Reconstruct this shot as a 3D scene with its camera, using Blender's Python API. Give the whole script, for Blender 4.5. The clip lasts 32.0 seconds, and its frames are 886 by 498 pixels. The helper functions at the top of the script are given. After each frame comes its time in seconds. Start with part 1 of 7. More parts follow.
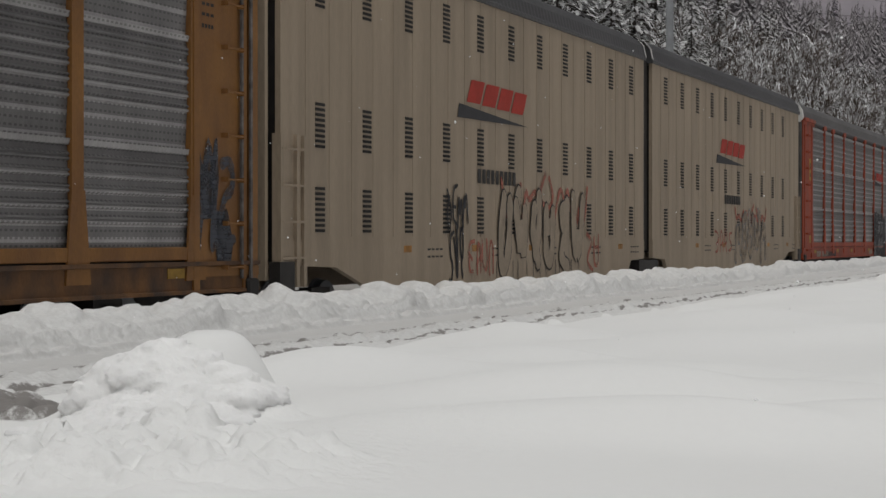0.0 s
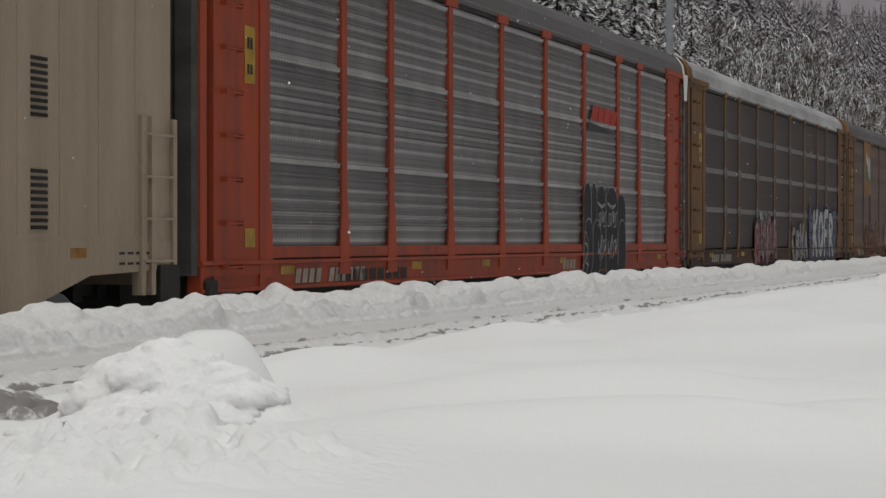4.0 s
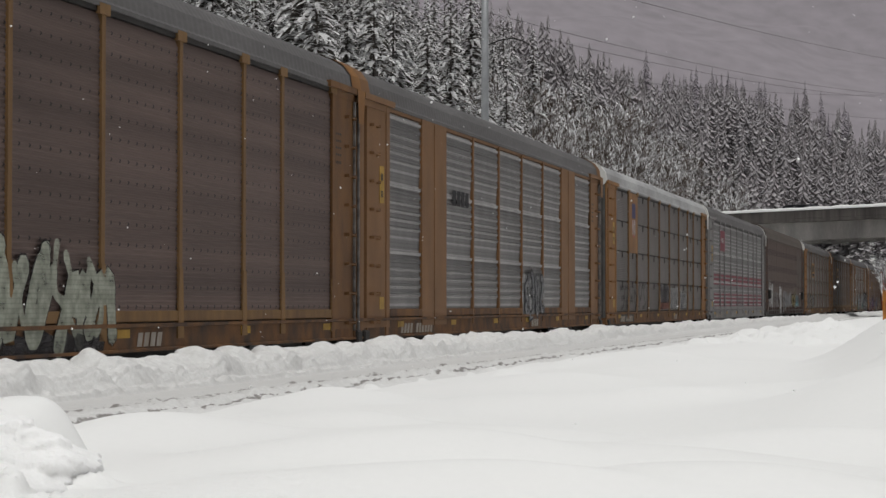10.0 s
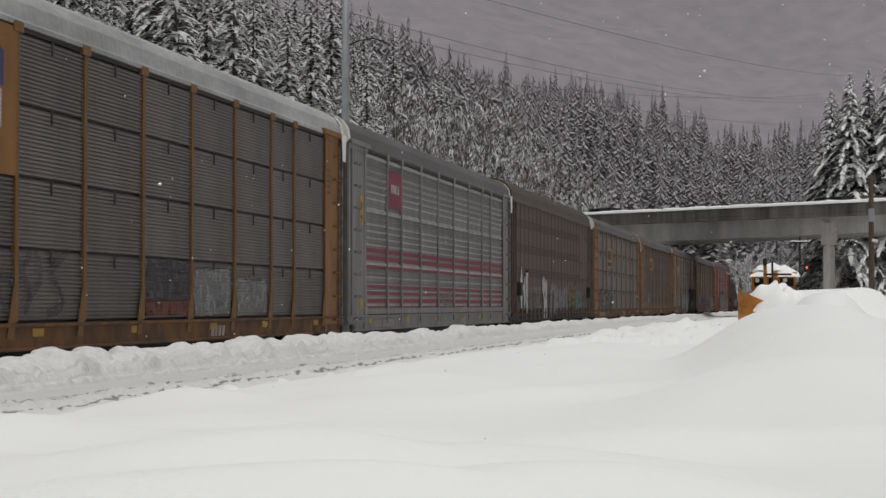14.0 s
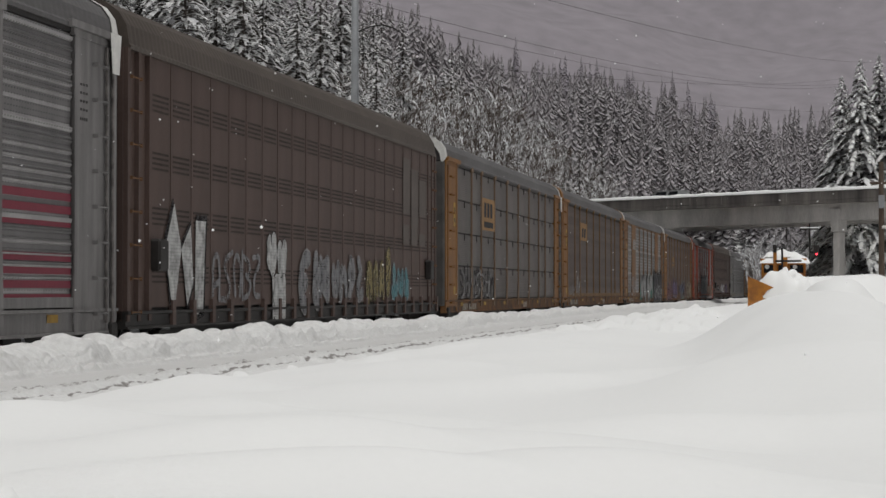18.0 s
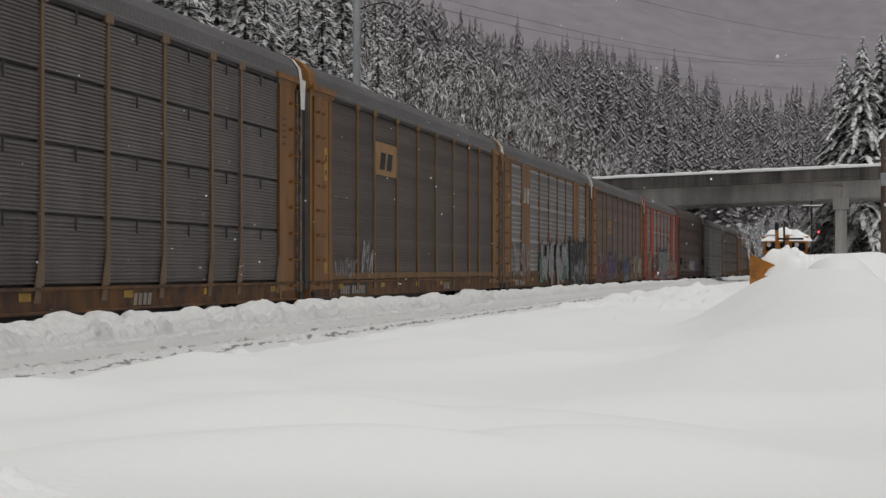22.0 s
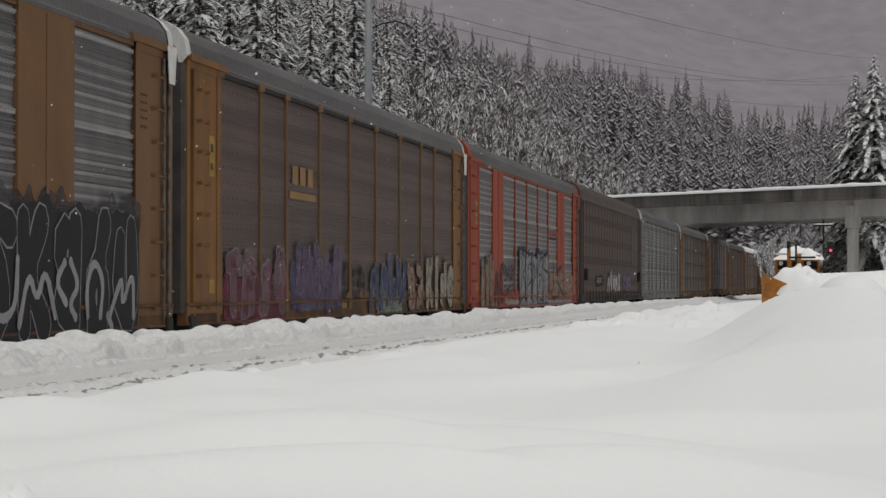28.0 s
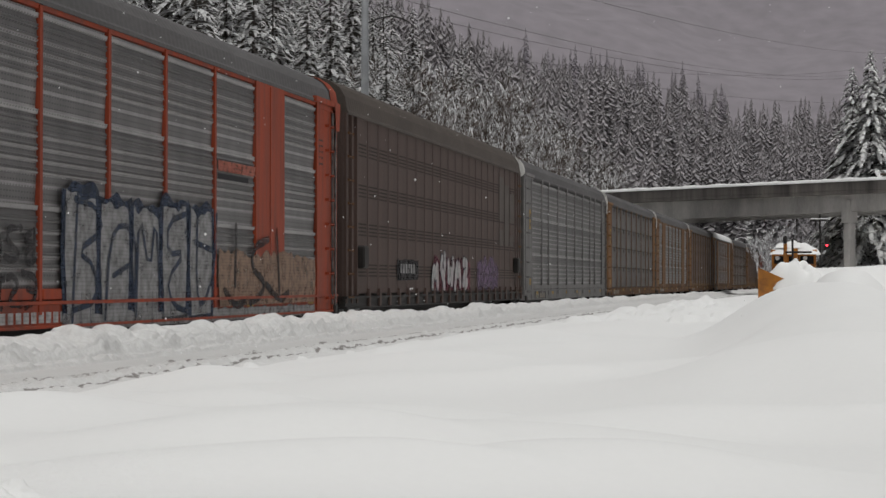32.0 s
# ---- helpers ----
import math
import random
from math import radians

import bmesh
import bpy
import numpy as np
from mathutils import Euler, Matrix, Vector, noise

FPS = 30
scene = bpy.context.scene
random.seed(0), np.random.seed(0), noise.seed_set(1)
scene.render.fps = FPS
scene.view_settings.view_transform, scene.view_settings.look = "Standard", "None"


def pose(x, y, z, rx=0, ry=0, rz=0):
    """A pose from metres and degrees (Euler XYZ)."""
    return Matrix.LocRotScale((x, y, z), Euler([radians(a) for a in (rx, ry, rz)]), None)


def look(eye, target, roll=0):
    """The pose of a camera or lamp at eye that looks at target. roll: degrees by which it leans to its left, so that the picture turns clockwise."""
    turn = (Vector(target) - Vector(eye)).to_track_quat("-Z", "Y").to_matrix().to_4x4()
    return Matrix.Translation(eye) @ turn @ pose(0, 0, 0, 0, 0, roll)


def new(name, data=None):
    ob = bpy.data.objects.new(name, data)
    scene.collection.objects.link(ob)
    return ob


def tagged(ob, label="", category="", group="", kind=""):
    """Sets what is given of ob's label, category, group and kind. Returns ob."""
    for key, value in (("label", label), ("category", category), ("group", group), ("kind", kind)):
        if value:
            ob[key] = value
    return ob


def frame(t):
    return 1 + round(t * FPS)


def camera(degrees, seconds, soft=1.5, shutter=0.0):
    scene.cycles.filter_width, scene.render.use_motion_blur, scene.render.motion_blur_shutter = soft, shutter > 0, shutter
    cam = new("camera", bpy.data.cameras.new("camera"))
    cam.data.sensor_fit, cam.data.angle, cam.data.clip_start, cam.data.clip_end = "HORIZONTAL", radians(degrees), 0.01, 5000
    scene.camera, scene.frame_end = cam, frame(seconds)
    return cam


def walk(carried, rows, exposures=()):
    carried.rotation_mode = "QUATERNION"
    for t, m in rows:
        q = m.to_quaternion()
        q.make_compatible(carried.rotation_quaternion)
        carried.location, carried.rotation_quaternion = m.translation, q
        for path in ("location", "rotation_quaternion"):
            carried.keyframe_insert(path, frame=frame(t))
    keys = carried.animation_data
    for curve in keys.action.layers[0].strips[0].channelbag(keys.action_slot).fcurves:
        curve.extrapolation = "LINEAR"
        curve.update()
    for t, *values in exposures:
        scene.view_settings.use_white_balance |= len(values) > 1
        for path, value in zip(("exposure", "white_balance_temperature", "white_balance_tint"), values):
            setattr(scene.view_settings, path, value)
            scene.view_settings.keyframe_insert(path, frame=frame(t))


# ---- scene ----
# ---- camera: one tripod, panned and tilted; eye 1.45 m above the rail ----
EYE = 1.45
cam = camera(24.91, 32.0)
PAN = [(0.0, -19.217, -0.261), (2.5, -19.216, -0.263), (5.0, -19.214, -0.263), (6.0, -19.203, -0.263), (7.0, -19.204, -0.263),
       (7.5, -19.201, -0.261), (8.0, -19.07, -0.141), (8.5, -18.468, 0.702), (9.0, -16.821, 1.222), (9.5, -15.105, 1.473),
       (10.0, -13.975, 1.584), (10.5, -13.034, 1.486), (11.0, -12.108, 1.347), (11.5, -11.66, 1.123), (12.0, -10.833, 0.922),
       (12.5, -10.083, 0.887), (13.0, -9.813, 1.085), (13.5, -9.914, 1.466), (14.0, -9.98, 1.592), (14.5, -10.022, 1.637),
       (16.5, -10.145, 1.474), (17.0, -10.172, 1.428), (17.5, -10.226, 1.355), (18.0, -10.254, 1.209), (18.5, -10.255, 1.014),
       (19.0, -10.255, 0.815), (19.5, -10.255, 0.659), (20.0, -10.277, 0.581), (21.0, -10.286, 0.575), (22.0, -10.307, 0.575),
       (23.0, -10.376, 0.537), (24.0, -10.392, 0.556), (24.5, -10.352, 0.785), (25.0, -10.409, 1.093), (25.5, -10.507, 1.178),
       (27.5, -10.626, 1.159), (28.0, -10.639, 1.109), (29.0, -10.616, 1.05), (30.0, -10.574, 0.995), (31.0, -10.543, 0.963),
       (32.0, -10.541, 0.958)]
walk(cam, [(t, pose(0, 0, EYE, 90 + tilt, 0, -pan)) for t, pan, tilt in PAN], [(0, -0.18), (4.5, -0.14), (7.8, -0.14), (8.8, 0.15), (10.0, 0.2), (11.0, 0.09), (11.8, 0.0), (13.5, 0.07), (17, 0.13), (18.5, 0.06), (20, -0.04), (32, 0.0)])

# ---- overcast winter daylight ----
world = bpy.data.worlds.new("world")
scene.world = world
world.use_nodes = True
wn = world.node_tree
wn.nodes.clear()
sky = wn.nodes.new("ShaderNodeTexSky")
sky.sky_type, sky.sun_disc = "NISHITA", False
sky.sun_elevation, sky.sun_rotation = radians(74.8), radians(157)
sky.air_density, sky.dust_density, sky.ozone_density = 1.0, 5.0, 1.0
grey = wn.nodes.new("ShaderNodeHueSaturation")
grey.inputs["Saturation"].default_value = 0.12
bg = wn.nodes.new("ShaderNodeBackground")
bg.inputs["Strength"].default_value = 0.05
wout = wn.nodes.new("ShaderNodeOutputWorld")
wn.links.new(sky.outputs[0], grey.inputs["Color"])
wn.links.new(grey.outputs[0], bg.inputs[0])
wn.links.new(bg.outputs[0], wout.inputs[0])
sun = new("sun", bpy.data.lights.new("sun", "SUN"))
sun.data.energy, sun.data.angle, sun.data.color = 1.5, radians(36), (1.0, 0.993, 0.97)
sun.matrix_world = look((6, -14, 56), (0, 0, 0))


# ---- materials ----
def mat(name, base, rough=0.8, metal=0.0, dark=0.5, scale=3.0, fine=40.0, bump=0.1, stretch=(1, 1, 1), spread=0.5, tint=None, random_amount=0.0, grain=(0.75, 1.2)):
    """Base colour broken by a coarse stain (towards tint or dark x base) and a fine grain, with relief."""
    m = bpy.data.materials.new(name)
    m.use_nodes = True
    nt = m.node_tree
    n, l = nt.nodes, nt.links
    b = n["Principled BSDF"]
    b.inputs["Roughness"].default_value, b.inputs["Metallic"].default_value = rough, metal
    b.inputs["Specular IOR Level"].default_value = 0.22
    tc = n.new("ShaderNodeTexCoord")
    mp = n.new("ShaderNodeMapping")
    mp.inputs["Scale"].default_value = stretch
    l.new(tc.outputs["Object"], mp.inputs[0])
    n1 = n.new("ShaderNodeTexNoise")
    n1.inputs["Scale"].default_value, n1.inputs["Detail"].default_value = scale, 6
    n2 = n.new("ShaderNodeTexNoise")
    n2.inputs["Scale"].default_value, n2.inputs["Detail"].default_value = fine, 4
    for q in (n1, n2):
        l.new(mp.outputs[0], q.inputs["Vector"])
    ramp = n.new("ShaderNodeMapRange")
    ramp.inputs[1].default_value, ramp.inputs[2].default_value = 0.5 - spread * 0.35, 0.5 + spread * 0.35
    l.new(n1.outputs["Fac"], ramp.inputs[0])
    mix = n.new("ShaderNodeMix")
    mix.data_type = "RGBA"
    mix.inputs[6].default_value = (*(tint or [c * dark for c in base]), 1)
    mix.inputs[7].default_value = (*base, 1)
    l.new(ramp.outputs[0], mix.inputs[0])
    g = n.new("ShaderNodeMapRange")
    g.inputs[3].default_value, g.inputs[4].default_value = grain
    l.new(n2.outputs["Fac"], g.inputs[0])
    mul = n.new("ShaderNodeMix")
    mul.data_type, mul.blend_type = "RGBA", "MULTIPLY"
    mul.inputs[0].default_value = 1
    l.new(mix.outputs[2], mul.inputs[6])
    l.new(g.outputs[0], mul.inputs[7])
    last = mul.outputs[2]
    if random_amount:
        oi = n.new("ShaderNodeObjectInfo")
        r = n.new("ShaderNodeMapRange")
        r.inputs[3].default_value, r.inputs[4].default_value = 1 - random_amount, 1 + random_amount
        l.new(oi.outputs["Random"], r.inputs[0])
        m2 = n.new("ShaderNodeMix")
        m2.data_type, m2.blend_type = "RGBA", "MULTIPLY"
        m2.inputs[0].default_value = 1
        l.new(last, m2.inputs[6])
        l.new(r.outputs[0], m2.inputs[7])
        last = m2.outputs[2]
    l.new(last, b.inputs["Base Color"])
    if bump:
        bp = n.new("ShaderNodeBump")
        bp.inputs["Strength"].default_value, bp.inputs["Distance"].default_value = bump, 0.02
        l.new(n2.outputs["Fac"], bp.inputs["Height"])
        l.new(bp.outputs[0], b.inputs["Normal"])
    return m


def node_math(nt, op, a, b=None):
    q = nt.nodes.new("ShaderNodeMath")
    q.operation = op
    for k, v in enumerate((a, b)):
        if v is None:
            continue
        if isinstance(v, (int, float)):
            q.inputs[k].default_value = v
        else:
            nt.links.new(v, q.inputs[k])
    return q.outputs[0]


def perforate(m, py, pz, sy, sz, depth=0.35):
    """Rows of punched slots: pitch py along the car, pz upwards, slot share sy by sz."""
    nt = m.node_tree
    b = nt.nodes["Principled BSDF"]
    src = b.inputs["Base Color"].links[0].from_socket
    tc = nt.nodes.new("ShaderNodeTexCoord")
    sep = nt.nodes.new("ShaderNodeSeparateXYZ")
    nt.links.new(tc.outputs["Object"], sep.inputs[0])
    a = node_math(nt, "FRACT", node_math(nt, "DIVIDE", node_math(nt, "ADD", sep.outputs[1], 50.0), py))
    c = node_math(nt, "FRACT", node_math(nt, "DIVIDE", node_math(nt, "ADD", sep.outputs[2], 50.0), pz))
    both = node_math(nt, "MULTIPLY", node_math(nt, "LESS_THAN", a, sy), node_math(nt, "LESS_THAN", c, sz))
    mx = nt.nodes.new("ShaderNodeMix")
    mx.data_type = "RGBA"
    mx.inputs[7].default_value = (0.012, 0.011, 0.011, 1)
    nt.links.new(node_math(nt, "MULTIPLY", both, depth), mx.inputs[0])
    nt.links.new(src, mx.inputs[6])
    nt.links.new(mx.outputs[2], b.inputs["Base Color"])
    return m


def snow_top(m, threshold=0.45, soft=0.25, scale=6.0, snow=(0.82, 0.83, 0.84), cover=0.5):
    """Snow lies on what faces up, patchily."""
    nt = m.node_tree
    b = nt.nodes["Principled BSDF"]
    src = b.inputs["Base Color"].links[0].from_socket
    geo = nt.nodes.new("ShaderNodeNewGeometry")
    sep = nt.nodes.new("ShaderNodeSeparateXYZ")
    nt.links.new(geo.outputs["Normal"], sep.inputs[0])
    tc = nt.nodes.new("ShaderNodeTexCoord")
    nz = nt.nodes.new("ShaderNodeTexNoise")
    nz.inputs["Scale"].default_value, nz.inputs["Detail"].default_value = scale, 4
    nt.links.new(tc.outputs["Object"], nz.inputs["Vector"])
    h = node_math(nt, "ADD", sep.outputs[2], node_math(nt, "MULTIPLY", node_math(nt, "SUBTRACT", nz.outputs["Fac"], 1 - cover), 2.2))
    mr = nt.nodes.new("ShaderNodeMapRange")
    mr.inputs[1].default_value, mr.inputs[2].default_value = threshold - soft, threshold + soft
    nt.links.new(h, mr.inputs[0])
    mx = nt.nodes.new("ShaderNodeMix")
    mx.data_type = "RGBA"
    mx.inputs[7].default_value = (*snow, 1)
    nt.links.new(mr.outputs[0], mx.inputs[0])
    nt.links.new(src, mx.inputs[6])
    nt.links.new(mx.outputs[2], b.inputs["Base Color"])
    return m


def glow(name, color, strength):
    m = bpy.data.materials.new(name)
    m.use_nodes = True
    b = m.node_tree.nodes["Principled BSDF"]
    b.inputs["Base Color"].default_value = (*color, 1)
    b.inputs["Emission Color"].default_value, b.inputs["Emission Strength"].default_value = (*color, 1), strength
    return m


SNOW = mat("snow", (0.87, 0.872, 0.86), 0.75, dark=0.96, scale=0.8, fine=24, bump=0.15, grain=(0.98, 1.02))
CLOD = mat("clod_snow", (0.85, 0.85, 0.84), 0.8, dark=0.97, scale=2.0, fine=30, bump=0.8, grain=(0.98, 1.02))
CLOD.node_tree.nodes["Principled BSDF"].inputs["Subsurface Weight"].default_value = 1.0
CLOD.node_tree.nodes["Principled BSDF"].inputs["Subsurface Radius"].default_value = (0.16, 0.16, 0.16)
CLOD.node_tree.nodes["Principled BSDF"].inputs["Subsurface Scale"].default_value = 1.0
YELLOW = mat("yellow_paint", (0.265, 0.126, 0.033), 0.6, scale=1.3, fine=25, stretch=(1, 1.3, 0.6), spread=0.9, tint=(0.13, 0.06, 0.025))
OLD_YELLOW = mat("old_yellow_paint", (0.185, 0.09, 0.03), 0.65, scale=1.3, fine=25, stretch=(1, 1.3, 0.6), spread=0.8, tint=(0.08, 0.042, 0.023))
ORANGE_BROWN = mat("orange_brown_paint", (0.215, 0.112, 0.05), 0.65, scale=1.2, fine=25, stretch=(1, 1.3, 0.6), spread=0.9, tint=(0.14, 0.075, 0.036))
RED = mat("red_paint", (0.35, 0.054, 0.018), 0.6, dark=0.5, scale=1.2, fine=25, stretch=(1, 3, 0.35), tint=(0.2, 0.05, 0.03))
SILVER = mat("silver_paint", (0.225, 0.216, 0.212), 0.6, 0.1, dark=0.6, scale=1.4, fine=25, stretch=(1, 3, 0.35))
CREAM = mat("cream_paint", (0.35, 0.28, 0.205), 0.6, dark=0.78, scale=0.9, fine=20, stretch=(1, 3, 0.3), bump=0.05)
BROWN = mat("brown_steel", (0.1, 0.068, 0.058), 0.65, dark=0.7, scale=0.6, fine=30, stretch=(1, 2, 0.4))
DIRTY = mat("grimy_yellow_post", (0.235, 0.135, 0.052), 0.7, dark=0.45, scale=1.2, fine=25, stretch=(1, 3, 0.35), spread=0.9, tint=(0.10, 0.06, 0.035))
GRIMY = mat("grimy_brown_post", (0.205, 0.145, 0.105), 0.75, dark=0.5, scale=1.2, fine=25, stretch=(1, 3, 0.35), spread=0.9, tint=(0.14, 0.085, 0.045))
WEATHERED = mat("weathered_post", (0.21, 0.118, 0.05), 0.75, dark=0.5, scale=1.2, fine=25, stretch=(1, 3, 0.35), spread=0.9)
RUST = mat("rusty_sill", (0.18, 0.09, 0.038), 0.8, tint=(0.06, 0.042, 0.034), dark=0.45, scale=2.2, fine=30, stretch=(1, 1, 0.7), spread=0.55)
RUST_DARK = mat("sooty_rusty_sill", (0.10, 0.056, 0.03), 0.8, tint=(0.04, 0.03, 0.027), scale=2.2, fine=30, stretch=(1, 1, 0.7), spread=0.55)
GALV = perforate(mat("galvanised_sheet", (0.295, 0.285, 0.283), 0.5, 0.3, dark=0.72, scale=1.0, fine=18, stretch=(1, 2, 1), bump=0.05, random_amount=0.08), 0.105, 0.085, 0.55, 0.3, 0.45)
# ridge highlights put into the colour: bright stripes and joint strips, darker flats between
_nt = GALV.node_tree
_b = _nt.nodes["Principled BSDF"]
_src = _b.inputs["Base Color"].links[0].from_socket
_tc = _nt.nodes.new("ShaderNodeTexCoord")
_sep = _nt.nodes.new("ShaderNodeSeparateXYZ")
_nt.links.new(_tc.outputs["Object"], _sep.inputs[0])
_in = node_math(_nt, "MULTIPLY", node_math(_nt, "FRACT", node_math(_nt, "DIVIDE", _sep.outputs[2], 1.395)), 1.395)
_rel = node_math(_nt, "DIVIDE", node_math(_nt, "SUBTRACT", _in, 0.2), 0.18)
_ridge = node_math(_nt, "MULTIPLY", node_math(_nt, "GREATER_THAN", _rel, 0.0), node_math(_nt, "LESS_THAN", node_math(_nt, "FRACT", _rel), 0.34))
_ridge = node_math(_nt, "MULTIPLY", _ridge, node_math(_nt, "LESS_THAN", _rel, 5.0))
_bright = node_math(_nt, "MAXIMUM", _ridge, node_math(_nt, "GREATER_THAN", _in, 1.27))
_mul = _nt.nodes.new("ShaderNodeMix")
_mul.data_type, _mul.blend_type = "RGBA", "MULTIPLY"
_mul.inputs[0].default_value = 1
_nt.links.new(_src, _mul.inputs[6])
_nt.links.new(node_math(_nt, "ADD", node_math(_nt, "MULTIPLY", _bright, 0.62), 0.63), _mul.inputs[7])
_nt.links.new(_mul.outputs[2], _b.inputs["Base Color"])
PERF = perforate(mat("dark_perforated_sheet", (0.152, 0.11, 0.097), 0.6, 0.2, dark=0.6, scale=1.1, fine=22, stretch=(1, 0.1, 2.4), bump=0.05, random_amount=0.08), 0.30, 0.29, 0.15, 0.17, 0.95)
PERF_DARK = perforate(mat("sooty_perforated_sheet", (0.11, 0.084, 0.074), 0.6, 0.2, dark=0.6, scale=1.1, fine=22, stretch=(1, 0.1, 2.4), bump=0.05, random_amount=0.08), 0.30, 0.29, 0.15, 0.17, 0.95)
DARK_SLAT = perforate(mat("dark_slat_sheet", (0.047, 0.035, 0.031), 0.6, 0.2, dark=0.7, scale=0.9, fine=22, bump=0.05, random_amount=0.1), 0.2, 0.18, 0.3, 0.2, 0.6)
GREY_SLAT = mat("grey_slat_sheet", (0.165, 0.146, 0.14), 0.5, 0.35, dark=0.72, scale=1.0, fine=22, stretch=(1, 2, 1), bump=0.05, random_amount=0.1)
MAROON = mat("maroon_band", (0.20, 0.03, 0.05), 0.6, dark=0.75, scale=1.0, fine=22)
ROOF_GREY = mat("roof_sheet", (0.13, 0.125, 0.125), 0.75, 0.0, dark=0.75, scale=0.8, fine=12, stretch=(1, 0.3, 1))
DUSTED = mat("snow_dusted_roof", (0.47, 0.47, 0.47), 0.8, 0.0, dark=0.6, scale=0.7, fine=10, stretch=(1.5, 0.4, 1), spread=0.7, tint=(0.22, 0.22, 0.22))
ROOF_DARK = mat("dark_roof_sheet", (0.085, 0.084, 0.086), 0.55, 0.2, dark=0.75, scale=0.8, fine=12, stretch=(1, 0.3, 1))
# door grey made darker: the shade of the gaps between wagons is in it
END_GREY = mat("dark_end_door", (0.10, 0.095, 0.09), 0.7, 0.2, dark=0.5, scale=1.5, fine=20)
PATCH = mat("repainted_patch", (0.125, 0.105, 0.094), 0.7, dark=0.7, scale=2.0, fine=14, spread=0.9)
ROOF_TAN = mat("roof_tan", (0.095, 0.078, 0.066), 0.6, 0.1, dark=0.75, scale=0.8, fine=12)
CLAMP = mat("clamp_steel", (0.20, 0.185, 0.175), 0.6, 0.2, dark=0.4, scale=6)
BLACK = mat("black_steel", (0.03, 0.027, 0.025), 0.6, dark=0.6)
WHITE = mat("white_paint", (0.7, 0.69, 0.66), 0.6, dark=0.8)
CONCRETE = mat("concrete", (0.53, 0.51, 0.488), 0.9, dark=0.66, scale=0.7, fine=12, stretch=(1, 1, 0.25))
CONCRETE_DARK = mat("stained_concrete", (0.25, 0.228, 0.21), 0.9, tint=(0.045, 0.042, 0.042), scale=0.9, fine=12, stretch=(1, 1, 0.06), spread=0.7)
WOOD = mat("pole_wood", (0.12, 0.09, 0.07), 0.9, dark=0.6, scale=4, fine=30, stretch=(3, 3, 0.3))
STEEL = mat("galvanised_pole", (0.30, 0.31, 0.32), 0.5, 0.3, dark=0.85)
SLUSH = mat("slushy_road", (0.30, 0.295, 0.29), 0.8, dark=0.5, scale=0.7, fine=6, stretch=(0.1, 1, 1))
TYRE = mat("tyre_rubber", (0.025, 0.025, 0.026), 0.8, dark=0.7)
ORANGE = mat("orange_paint", (0.47, 0.185, 0.028), 0.6, dark=0.6, tint=(0.24, 0.10, 0.03), scale=2, fine=20)
GLASS_DARK = mat("dark_glass", (0.02, 0.022, 0.025), 0.1, dark=0.9, bump=0)
# distance haze put into the colours: farther needles paler and flatter, near ones slightly
FAR_NEEDLES = snow_top(mat("hazy_snowy_needles", (0.315, 0.292, 0.298), 0.95, dark=0.75, scale=0.05, fine=3, bump=0), 0.62, 0.5, 1.2, snow=(0.42, 0.405, 0.415), cover=0.46)
MID_NEEDLES = snow_top(mat("half_hazy_needles", (0.2, 0.183, 0.172), 0.95, dark=0.6, scale=0.8, fine=6, bump=0), 0.4, 0.36, 2.0, snow=(0.52, 0.51, 0.51), cover=0.49)
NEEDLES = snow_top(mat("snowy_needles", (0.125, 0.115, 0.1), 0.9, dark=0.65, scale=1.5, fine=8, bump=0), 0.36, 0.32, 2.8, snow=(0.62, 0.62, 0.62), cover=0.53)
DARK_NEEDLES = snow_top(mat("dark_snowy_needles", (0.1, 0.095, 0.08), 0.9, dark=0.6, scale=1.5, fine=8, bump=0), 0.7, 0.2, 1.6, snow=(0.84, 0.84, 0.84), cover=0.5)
HILL_NEEDLES = mat("hazy_hill_needles", (0.34, 0.315, 0.337), 0.95, dark=0.85, scale=0.05, fine=0.5, bump=0)
BARK = mat("bark", (0.11, 0.095, 0.085), 0.95, dark=0.6, scale=3, fine=15)
TWIGS = snow_top(mat("bare_twigs", (0.14, 0.108, 0.09), 0.95, dark=0.6, scale=2, fine=15, bump=0), 0.15, 0.3, 3.0, cover=0.5)
# twigs beyond the overpass, paled in the base colour for haze
FAR_TWIGS = snow_top(mat("hazy_twigs", (0.30, 0.28, 0.285), 0.95, dark=0.7, scale=2, fine=15, bump=0), 0.1, 0.3, 3.0, cover=0.5)
CABLE = mat("cable", (0.03, 0.03, 0.03), 0.7, bump=0)
FLAKE = mat("snowflake", (0.95, 0.95, 0.95), 0.9, dark=0.98, bump=0, grain=(1, 1))
_nt = FLAKE.node_tree
_tr = _nt.nodes.new("ShaderNodeBsdfTranslucent")
_tr.inputs[0].default_value = (0.98, 0.98, 0.98, 1)
_ms = _nt.nodes.new("ShaderNodeMixShader")
_ms.inputs[0].default_value = 0.4
_nt.links.new(_nt.nodes["Principled BSDF"].outputs[0], _ms.inputs[1])
_nt.links.new(_tr.outputs[0], _ms.inputs[2])
_nt.links.new(_ms.outputs[0], _nt.nodes["Material Output"].inputs[0])


